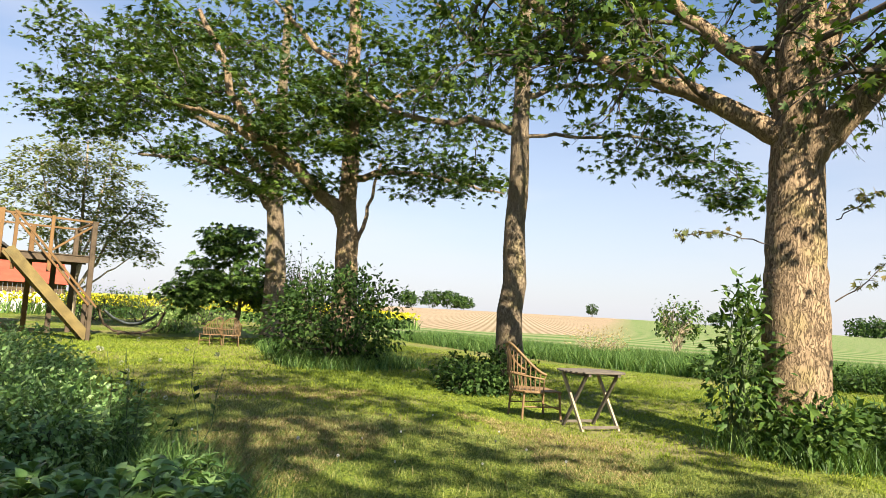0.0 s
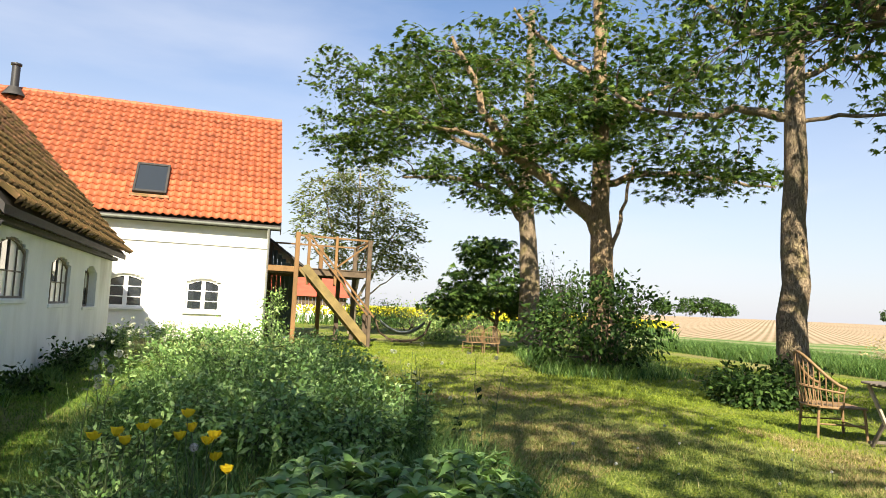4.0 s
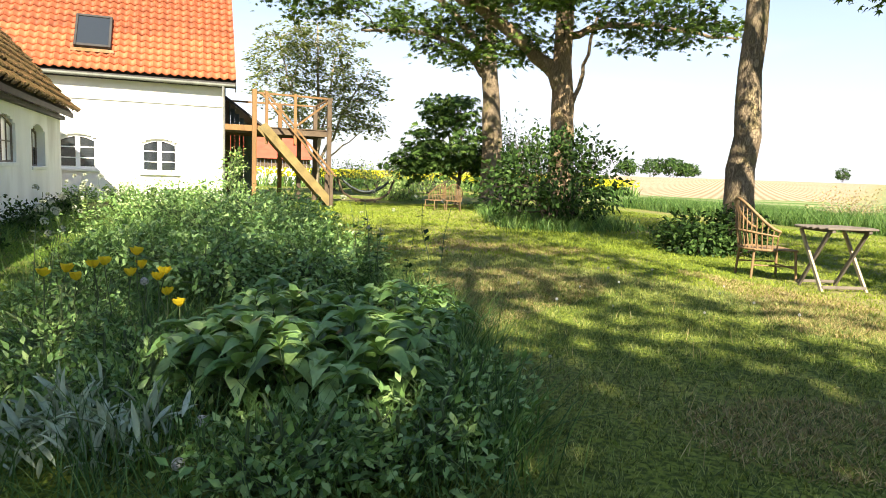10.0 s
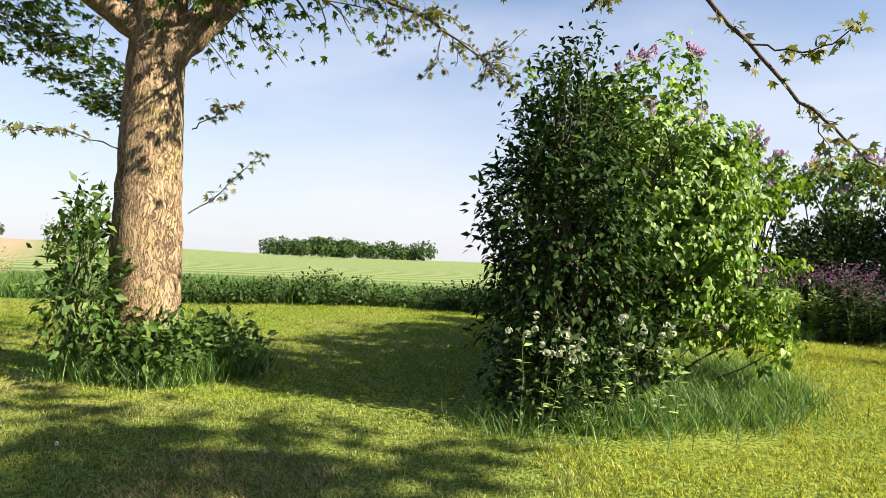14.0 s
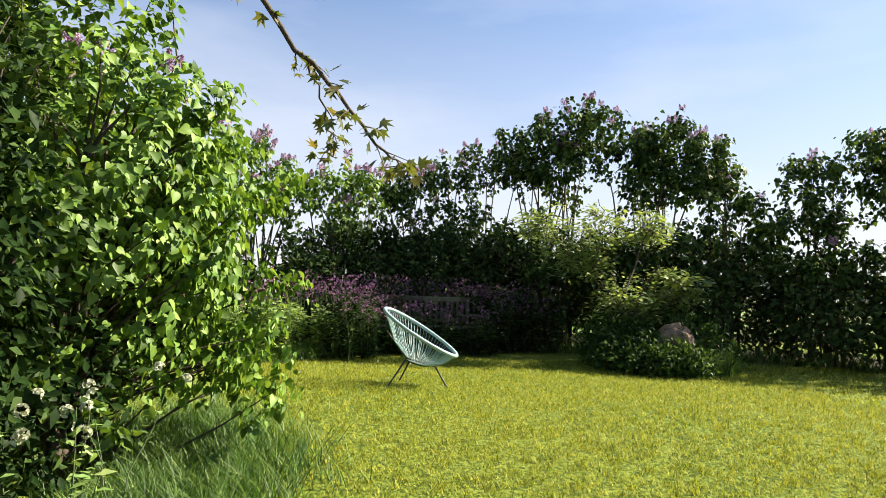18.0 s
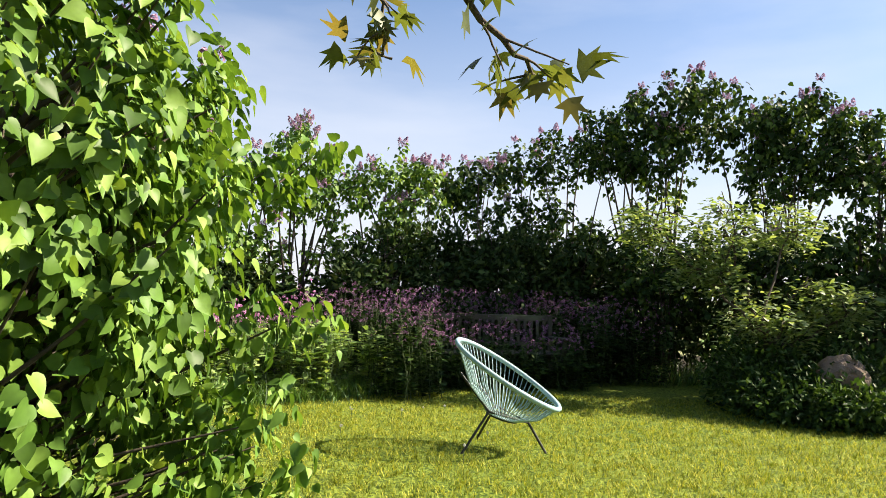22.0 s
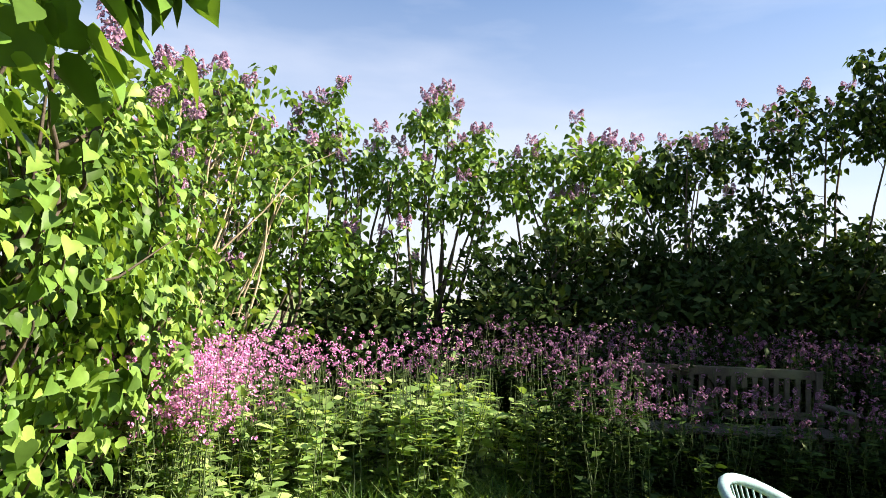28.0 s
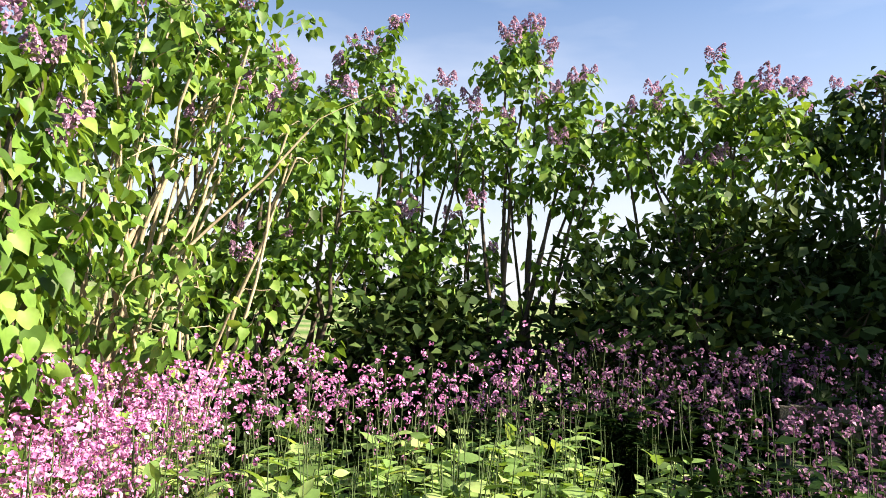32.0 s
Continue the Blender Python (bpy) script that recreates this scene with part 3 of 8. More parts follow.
def bent(p, q, sag, n, rng, wobble=0.0):
    """Points from p to q, bowed by sag, with a little wander."""
    p, q = np.asarray(p, float), np.asarray(q, float)
    u = np.linspace(0, 1, n)[:, None]
    pts = p + (q - p) * u + np.array([0, 0, 1.0]) * (sag * 4 * u * (1 - u))
    if wobble:
        w = rng.normal(size=(n, 3)) * wobble * np.linalg.norm(q - p)
        w[0] = w[-1] = 0
        pts = pts + w
    return pts


# ---- plants: makers ----
def grow(p, d, length, r, depth, lines, tips, rng, spread=0.7, droop=0.0, rise=0.25):
    """A limb that wanders, tapers and branches; its ends go to tips as (point, direction)."""
    n = 6
    pts = [np.array(p, float)]
    d = np.array(d, float) / np.linalg.norm(d)
    for i in range(n):
        d = d + rng.normal(size=3) * 0.13 + np.array([0, 0, (rise if depth > 1 else -droop) * 0.25])
        d /= np.linalg.norm(d)
        pts.append(pts[-1] + d * length / n)
    pts = np.array(pts)
    lines.append((pts, np.linspace(r, r * 0.45, n + 1)))
    if depth == 0:
        tips.append((pts[-1], d))
        tips.append((pts[3], d))
        return
    kids = 4 if depth > 1 else 5
    for k in range(kids):
        i = int(rng.integers(2, n + 1)) if k else n
        nd = unit(pts[min(i + 1, n)] - pts[i - 1]) + rng.normal(size=3) * spread * np.array([1, 1, 0.55])
        grow(pts[i], nd, length * rng.uniform(0.5, 0.72), max(r * (1 - 0.55 * i / n) * 0.62, 0.006), depth - 1, lines, tips, rng, spread, droop, rise)


def leaf_cloud(tips, per, reach, size, rng, flat=0.8, hang=0.3):
    """Leaves round twig ends: positions, directions, normals, sizes."""
    C = np.array([t[0] for t in tips])
    d = np.array([t[1] for t in tips])
    n = len(C) * per
    C, d = np.repeat(C, per, 0), np.repeat(d, per, 0)
    off = np.clip(rng.normal(size=(n, 3)), -1.8, 1.8) * reach * np.array([1, 1, 0.45])
    P = C + off - d * rng.uniform(0, reach * 1.5, (n, 1))
    D = unit(off + d * reach * 0.4) + np.array([0, 0, -hang]) + rng.normal(size=(n, 3)) * 0.35
    N = np.array([0, 0, flat]) + rng.normal(size=(n, 3)) * 0.45
    return P, D, N, size * rng.uniform(0.6, 1.25, n)


def maple(x, y, seed, height, girth, limbs, label, lean=(0, 0), per=9, leaf=0.17, paths=(), bark=None, name="maple_tree", flare=1.35, leaf_mat=None):
    """A sycamore: trunk, limbs named by (height, direction, length, radius, depth), and a leafy crown."""
    rng = np.random.default_rng(seed)
    root = thing(name, label, "tree", on_ground(x, y), "trees on the lawn")
    n = 64
    z = np.linspace(-0.25, height, n)
    u = np.clip(z / height, 0, 1)
    pts = np.stack([lean[0] * u + 0.05 * np.sin(z * 0.9 + seed), lean[1] * u + 0.05 * np.cos(z * 0.7 + seed), z], -1)
    rad = girth / 2 * (1 - 0.55 * u) * (1 + (flare - 1) * np.exp(-np.maximum(z, 0) / 0.35)) * (1 + 0.012 * rng.normal(size=n) + 0.035 * np.sin(z * 3.1 + seed) * np.sin(z * 1.3))
    part("trunk", tubes("trunk", [(pts, rad)], 36, 0.016, rng), bark or M_BARK, root)
    lines, tips, twigs = [], [], []
    for h, d, length, r, depth in limbs:
        i = int(np.argmin(np.abs(z - h)))
        own = []
        grow(pts[i], d, length, r, depth, own, tips, rng)
        part("limb", tubes("limb", own[:1], 12, 0.03, rng), bark or M_BARK, root)
        lines += own[1:]
    young = []
    for pts_, r0, r1, kids, kid_len, kid_depth, sparse in paths:
        pts_ = np.array(pts_, float)
        u_ = np.linspace(0, len(pts_) - 1, len(pts_) * 4)
        fine_pts = np.stack([np.interp(u_, np.arange(len(pts_)), pts_[:, k]) for k in range(3)], -1)
        fine_pts[1:-1] = (fine_pts[:-2] + fine_pts[1:-1] + fine_pts[2:]) / 3 + rng.normal(size=(len(u_) - 2, 3)) * 0.012
        part("limb", tubes("limb", [(fine_pts, np.linspace(r0, r1, len(u_)))], 12, 0.03, rng), M_TWIG if sparse is True else bark or M_BARK, root)
        for k in range(kids):
            i = int(len(u_) * (0.3 + 0.68 * (k + 0.5) / kids))
            nd = unit(fine_pts[min(i + 1, len(u_) - 1)] - fine_pts[i - 1]) * 0.8 + rng.normal(size=3) * np.array([0.8, 0.8, 0.35]) + np.array([0, 0, 0.15 if sparse is True else 0.0])
            grow(fine_pts[i], nd, kid_len * rng.uniform(0.6, 1.2), max(r1 * 0.8, 0.004), kid_depth, lines, young if sparse is True else tips, rng, 0.6, 0.2 if sparse is True else (sparse or 0.3), 0.0)
        if sparse is True:
            young.append((fine_pts[-1], unit(fine_pts[-1] - fine_pts[-3])))
    if young:
        P, D, N, S = leaf_cloud(young, 3, 0.035, 0.075, rng, 0.5, 0.5)
        part("young_leaves", scatter("young_leaves", PALM, P, D, N, S), M_LEAF_MAPLE_YOUNG, root, "small bronze-green young leaves on bare twigs", kind="stuff")
    if lines:
        part("branchwork", tubes("branchwork", lines, 5), M_TWIG, root, kind="stuff")
    P, D, N, S = leaf_cloud(tips, per, 0.30, leaf, rng)
    part("crown", scatter("crown", PALM, P, D, N, S), leaf_mat or M_LEAF_MAPLE, root, "fresh green lobed leaves with gaps between the sprays")
    return root


def shrub(name, label, category, x, y, size, seed, leaf_mat, twig_mat, leaf=0.08, sprays=220, per=14, shape=HEART, low=0.1, stems=9, reach=0.16, group="", hang=0.7, turn=0.0, gaps=0.25, gap_scale=1.8, bare=None, facing=0.5, flowers=0, flower_mat=None, shoots=False, extra=(), thick=1.0, part_name="leaves"):
    """A bush of size (rx, ry, height): stems that fan out, sprays of leaves, and blossom heads on top."""
    rng = np.random.default_rng(seed)
    rx, ry, h = size
    root = thing(name, label, category, on_ground(x, y, turn), group)
    dirs = unit(rng.normal(size=(sprays * 2, 3)))
    dirs = dirs[dirs[:, 2] > -0.75][:sprays]
    bump = np.array([1 + 0.36 * noise.noise(Vector(d * 2.1) + Vector((seed * 3.7, 0, 0))) + 0.24 * noise.noise(Vector(d * 5.0) + Vector((0, seed, 0))) for d in dirs])
    rr = np.where(rng.random(len(dirs)) < 0.62, rng.uniform(0.82, 1.03, len(dirs)), rng.uniform(0.45, 0.85, len(dirs))) * bump
    rr = rr * np.where((dirs[:, 2] > 0.55) & (rng.random(len(dirs)) < 0.35), rng.uniform(1.02, 1.2, len(dirs)), 1.0)
    mid = h * (0.5 + low / 2)
    C = dirs * rr[:, None] * np.array([rx, ry, h * (0.5 - low / 2)]) + np.array([0, 0, mid])
    if gaps:
        keep = np.array([noise.noise(Vector(c) * (gap_scale / max(rx, 0.4)) + Vector((seed, 5, 0))) for c in C]) > gaps - 0.55
        C, dirs = C[keep], dirs[keep]
    if bare:
        open_ = (C[:, 2] > bare[0] * h) & (C[:, 2] < bare[1] * h) & (rng.random(len(C)) < bare[2])
        C, dirs = C[~open_], dirs[~open_]
    if len(extra):
        C = np.concatenate([C, np.array(extra, float)])
        dirs = np.concatenate([dirs, unit(np.array(extra, float) - np.array([0, 0, mid]))])
    C[:, 2] = np.maximum(C[:, 2], 0.12)
    lines = []
    feet = rng.normal(size=(stems, 2)) * np.array([rx, ry]) * 0.16
    heads = []
    for k in range(stems):
        a = C[int(rng.integers(len(C)))]
        top = np.array([a[0] * 0.6, a[1] * 0.6, max(h * rng.uniform(0.55, 0.85), 0.3)])
        pts = bent((*feet[k], -0.1), top, 0.0, 6, rng, 0.035)
        lines.append((pts, np.linspace((0.012 + 0.011 * h) * thick, 0.006 * thick, 6)))
        heads.append(pts)
    for c in C[:: (2 if len(C) > 160 else 1)]:
        k = int(np.argmin([np.linalg.norm(hd[4][:2] - c[:2]) for hd in heads]))
        i = int(np.argmin(np.abs(heads[k][:, 2] - max(c[2] - 0.35 * h * 0.5, 0))))
        lines.append((bent(heads[k][i], c, -0.03, 4, rng, 0.05), np.linspace(0.008 + 0.002 * h, 0.003, 4)))
    part("stemwork", tubes("stemwork", lines, 5), twig_mat, root, kind="stuff")
    shell = np.linalg.norm((C - np.array([0, 0, mid])) / np.array([rx, ry, h * 0.5]), axis=1)
    many = np.where(shell > 0.72, per, max(per // 2, 3))
    n = int(many.sum())
    Cr, dr = np.repeat(C, many, 0), np.repeat(dirs, many, 0)
    if shoots:
        way = unit(dirs * 0.9 + np.array([0, 0, 0.8]) + rng.normal(size=dirs.shape) * 0.35)
        way = np.repeat(way, many, 0)
        out = unit(np.cross(way, rng.normal(size=(n, 3))))
        P = Cr + way * rng.uniform(-2.0, 0.9, (n, 1)) * reach + out * np.abs(rng.normal(size=(n, 1))) * reach * 0.42
        D = out * 0.8 + dr * 0.3 + rng.normal(size=(n, 3)) * 0.25 + np.array([0, 0, -hang * 0.8])
    else:
        P = Cr + np.clip(rng.normal(size=(n, 3)), -1.7, 1.7) * reach
        D = dr * 0.6 + rng.normal(size=(n, 3)) * 0.45 + np.array([0, 0, -hang])
    P[:, 2] = np.maximum(P[:, 2], 0.04)
    N = dr + rng.normal(size=(n, 3)) * facing + np.array([0, 0, 0.5])
    part(part_name, scatter("leaves", shape, P, D, N, leaf * rng.uniform(0.6, 1.25, n)), leaf_mat, root, kind="stuff")
    if flowers:
        order = np.argsort(-(C[:, 2] / h + 0.4 * rng.random(len(C)) - 0.2 * C[:, 1] / max(ry, 0.1)))[:flowers * 2]
        for k, i in enumerate(order[::2]):
            c, d = C[i], unit(dirs[i] * 0.5 + np.array([0, 0, 1.0]))
            part("blossom", PANICLE[(k + seed) % 3], flower_mat, root, at=Matrix.LocRotScale(Vector(c + d * reach * 0.8), Vector(d + rng.normal(size=3) * 0.35).to_track_quat("Z", "Y"), Vector([rng.uniform(0.6, 1.2)] * 3)))
    return root


def join_up(starts, goals, rng, sag=0.06, thin=0.0042, top=0.09):
    """Branches from the nodes of a limb framework out to every goal, as tube lines that thicken with what they carry."""
    n0, n = len(starts), len(starts)
    P = np.zeros((n + len(goals) * 4, 3))
    P[:n] = starts
    up = [-1] * n
    near_first = np.argsort([np.min(np.linalg.norm(P[:n0] - g, axis=1)) for g in goals])
    runs = []
    for g in np.asarray(goals)[near_first]:
        d = P[:n] - g
        i = int(np.argmin(np.linalg.norm(d, axis=1) + 0.7 * np.maximum(d[:, 2], 0)))
        pts = bent(P[i], g, sag * np.linalg.norm(g - P[i]), 5, rng, 0.045)
        run = [i]
        for p in pts[1:]:
            P[n] = p
            up.append(run[-1])
            run.append(n)
            n += 1
        runs.append(run)
    load = np.zeros(n)
    for run in runs:
        load[run[-1]] += 1
    for k in range(n - 1, n0 - 1, -1):
        load[up[k]] += load[k]
    r = np.minimum(thin * np.sqrt(np.maximum(load, 0.6)), top)
    return [(P[run], np.concatenate([[r[run[1]]], r[run[1:]]])) for run in runs]


def in_lumps(lumps, rng):
    """Points through ellipsoids (x, y, z, radius, half height, count), most of them near the outside, and the ways out."""
    C, O = [], []
    for x, y, z, r, h, count in lumps:
        d = unit(rng.normal(size=(count, 3)))
        q = rng.uniform(0.12, 1.0, (count, 1)) ** 0.5
        wave = np.array([1 + 0.3 * noise.noise(Vector(v) * 1.9 + Vector((x, y, z))) for v in d])[:, None]
        C.append(np.array([x, y, z]) + d * q * wave * np.array([r, r, h]))
        O.append(d)
    return np.concatenate(C), np.concatenate(O)


def limb_line(pts, r0, r1, rng, wander=0.02):
    """A bent limb through a few points, as one tube line."""
    pts = np.array(pts, float)
    u = np.linspace(0, len(pts) - 1, (len(pts) - 1) * 4 + 1)
    fine_pts = np.stack([np.interp(u, np.arange(len(pts)), pts[:, k]) for k in range(3)], -1)
    for _ in range(2):
        fine_pts[1:-1] = (fine_pts[:-2] + 2 * fine_pts[1:-1] + fine_pts[2:]) / 4
    fine_pts[1:-1] += rng.normal(size=(len(u) - 2, 3)) * wander
    return fine_pts, np.linspace(r0, r1, len(u))


def tiered_tree(name, label, x, y, seed, trunk, limbs, lumps, bark, leaf_mat, leaf=0.15, per=24, spread=0.42, shape=PALM, droop=0.45, group="trees on the lawn", flare=1.3, twig=None, crown_label="fresh green lobed leaves in flat layered sprays"):
    """A tree whose twigs end in flat sprays: trunk and limbs are (points, first radius, last radius), the crown fills its lumps."""
    rng = np.random.default_rng(seed)
    root = thing(name, label, "tree", on_ground(x, y), group)
    pts, rad = limb_line(*trunk, rng)
    rad = rad * (1 + (flare - 1) * np.exp(-np.maximum(pts[:, 2], 0) / 0.35)) * (1 + 0.03 * rng.normal(size=len(rad)))
    part("trunk", tubes("trunk", [(pts, rad)], 20, 0.02, rng), bark, root)
    frame_pts = [pts[pts[:, 2] > 0.3 * pts[-1, 2]]]
    for limb in limbs:
        lp, lr = limb_line(*limb, rng, 0.035)
        part("limb", tubes("limb", [(lp, lr)], 12, 0.03, rng), bark, root)
        frame_pts.append(lp[2:])
    C, out = in_lumps(lumps, rng)
    part("branchwork", tubes("branchwork", join_up(np.concatenate(frame_pts), C, rng), 5), twig or M_TWIG, root, kind="stuff")
    n = len(C) * per
    a, q = rng.random(n) * 2 * np.pi, spread * np.sqrt(rng.random(n)) * np.repeat(rng.uniform(0.6, 1.25, len(C)), per)
    ray_ = np.stack([np.cos(a), np.sin(a), np.zeros(n)], -1)
    flat = unit(np.array([0, 0, 1.0]) + rng.normal(size=(len(C), 3)) * 0.28)
    P = np.repeat(C, per, 0) + ray_ * q[:, None]
    P[:, 2] += rng.normal(size=n) * 0.05 - 0.35 * q * q / spread - np.einsum("ij,ij->i", np.repeat(flat, per, 0)[:, :2], ray_[:, :2]) * q
    D = ray_ + 0.5 * np.repeat(out, per, 0) * np.array([1, 1, 0]) + np.array([0, 0, -droop]) + rng.normal(size=(n, 3)) * 0.3
    N = np.array([0, 0, 1.0]) + ray_ * 0.25 + rng.normal(size=(n, 3)) * 0.35
    part("crown", scatter("crown", shape, P, D, N, leaf * rng.uniform(0.6, 1.25, n)), leaf_mat, root, crown_label)
    return root


def lump_lilac(label, x, y, seed, lumps, leaf_mat, twig_mat, flowers, flower_mat, leaf=0.085, per=24, reach=0.15, stems=3, girth=0.035, loose=0, thick=1.25):
    """An old lilac: bare leaning stems from one foot that carry rounded heads of hanging heart-shaped leaves, blossom on top."""
    rng = np.random.default_rng(seed)
    root = thing("lilac_bush", label, "bush", on_ground(x, y), "lilac hedge")
    base = np.array([x, y, gz(x, y)])
    lumps = [(a - x, b - y, c - base[2], r, h, n) for a, b, c, r, h, n in lumps]
    lines = []
    for lx, ly, lz, r, h, n in lumps:
        for k in range(stems):
            foot = (rng.normal() * 0.22, rng.normal() * 0.22, -0.1)
            end = (lx + rng.uniform(-0.7, 0.7) * r, ly + rng.uniform(-0.7, 0.7) * r, lz + h * rng.uniform(-0.3, 0.4))
            mid = (foot[0] * 0.6 + end[0] * 0.4 + rng.normal() * 0.12, foot[1] * 0.6 + end[1] * 0.4 + rng.normal() * 0.12, end[2] * 0.5)
            lines.append(limb_line([foot, mid, end], girth * rng.uniform(0.6, 1.1), 0.008, rng, 0.018))
    C, out = in_lumps([(a, b, c, r * 1.1, h * 1.1, int(n * thick)) for a, b, c, r, h, n in lumps], rng)
    if loose:
        loose = int(loose * 2.2)
        pick = rng.integers(0, len(lines), loose)
        extra = np.array([lines[k][0][int(rng.integers(4, 9))] for k in pick]) + rng.uniform(-0.42, 0.42, (loose, 3))
        C, out = np.concatenate([C, extra]), np.concatenate([out, unit(rng.normal(size=(loose, 3)))])
    C[:, 2] = np.maximum(C[:, 2], 0.15)
    part("stemwork", tubes("stemwork", lines + join_up(np.concatenate([l_[0][3:] for l_ in lines]), C, rng, 0.1, 0.0028, 0.02), 5), twig_mat, root, kind="stuff")
    n = len(C) * per
    way = np.repeat(unit(out * 0.6 + np.array([0, 0, 0.9]) + rng.normal(size=out.shape) * 0.35), per, 0)
    side = unit(np.cross(way, rng.normal(size=(n, 3))))
    P = np.repeat(C, per, 0) + way * rng.uniform(-1.3, 1.0, (n, 1)) * reach + side * np.abs(rng.normal(size=(n, 1))) * reach * 0.5
    D = side * 0.8 + rng.normal(size=(n, 3)) * 0.25 + np.array([0, 0, -0.75])
    N = side * 0.6 + np.repeat(out, per, 0) * 0.4 + rng.normal(size=(n, 3)) * 0.4 + np.array([0, 0, 0.6])
    part("leaves", scatter("leaves", HEART_MID if per < 20 else HEART, P, D, N, leaf * rng.uniform(0.6, 1.25, n)), leaf_mat, root, kind="stuff")
    high = np.argsort(-(out[:, 2] + 0.25 * C[:, 2] + 0.8 * rng.random(len(C))))[:flowers]
    for k, i in enumerate(high):
        d = unit(out[i] * 0.5 + np.array([0, 0, 1.0]) + rng.normal(size=3) * 0.2)
        part("blossom", PANICLE[(k + seed) % 3], flower_mat, root, at=Matrix.LocRotScale(Vector(C[i] + d * reach * 0.7), Vector(d).to_track_quat("Z", "Y"), Vector([rng.uniform(0.6, 1.05)] * 3)))
    return root


def panicle(seed, length=0.15, wide=0.058, n=150):
    rng = np.random.default_rng(seed)
    u = rng.random(n)
    a = rng.random(n) * 2 * np.pi
    r = wide * (1.02 - u) ** 0.6 * (0.55 + 0.6 * np.sin(np.minimum(u * 3 + 0.5, 1.57))) * rng.uniform(0.65, 1.15, n)
    P = np.stack([np.cos(a) * r, np.sin(a) * r, u * length], -1)
    N = np.stack([np.cos(a), np.sin(a), np.full(n, 0.5)], -1)
    # two heads side by side on one shoot, leaning apart
    lean = np.where(rng.random(n) < 0.5, 1.0, -1.0)
    P[:, 0] += lean * (0.02 + u * length * 0.35)
    P[:, 1] += (seed - 1) * 0.25 * u * length
    return scatter("blossom", FLORET, P, np.cross(N, rng.normal(size=(n, 3))), N, 0.024 * rng.uniform(0.8, 1.3, n))


def blades(name, label, region, count, height, width, seed, material, category="grass", lean=0.5, clump=1, clump_r=0.05, fuzz=0.0, parent=None, kind="stuff"):
    """Grass over a region: region(rng, n) gives points (n, 2)."""
    rng = np.random.default_rng(seed)
    c = region(rng, max(count // clump, 1))
    c = np.repeat(c, clump, 0) + rng.normal(size=(len(c) * clump, 2)) * (clump_r if clump > 1 else 0)
    c = c + rng.normal(size=c.shape) * fuzz
    z = np.array([gz(px, py) for px, py in c])
    P = np.concatenate([c, z[:, None] - 0.01], 1)
    n = len(P)
    a = rng.random(n) * 2 * np.pi
    D = np.stack([np.cos(a) * lean, np.sin(a) * lean, np.ones(n)], -1) * rng.uniform(0.7, 1.1, (n, 1)) + rng.normal(size=(n, 3)) * 0.15
    N = np.stack([np.cos(a), np.sin(a), np.full(n, 0.3)], -1)
    s = height * rng.uniform(0.5, 1.3, n)
    me = scatter(name, BLADE, P, D, N, s, width / s)
    me.materials.append(material)
    ob = new(name, me)
    return tagged(ob, label, category, kind=kind)


def poly_region(corners, keep=None):
    xs, ys = [c[0] for c in corners], [c[1] for c in corners]

    def sample(rng, n):
        out = np.zeros((0, 2))
        while len(out) < n:
            p = np.stack([rng.uniform(min(xs), max(xs), n), rng.uniform(min(ys), max(ys), n)], -1)
            inside = np.zeros(n, bool)
            j = len(corners) - 1
            for i in range(len(corners)):
                (xi, yi), (xj, yj) = corners[i], corners[j]
                hit = ((yi > p[:, 1]) != (yj > p[:, 1])) & (p[:, 0] < (xj - xi) * (p[:, 1] - yi) / (yj - yi + 1e-12) + xi)
                inside ^= hit
                j = i
            if keep is not None:
                inside &= keep(p, rng)
            out = np.concatenate([out, p[inside]])
        return out[:n]
    return sample


PANICLE = [panicle(k) for k in range(3)]


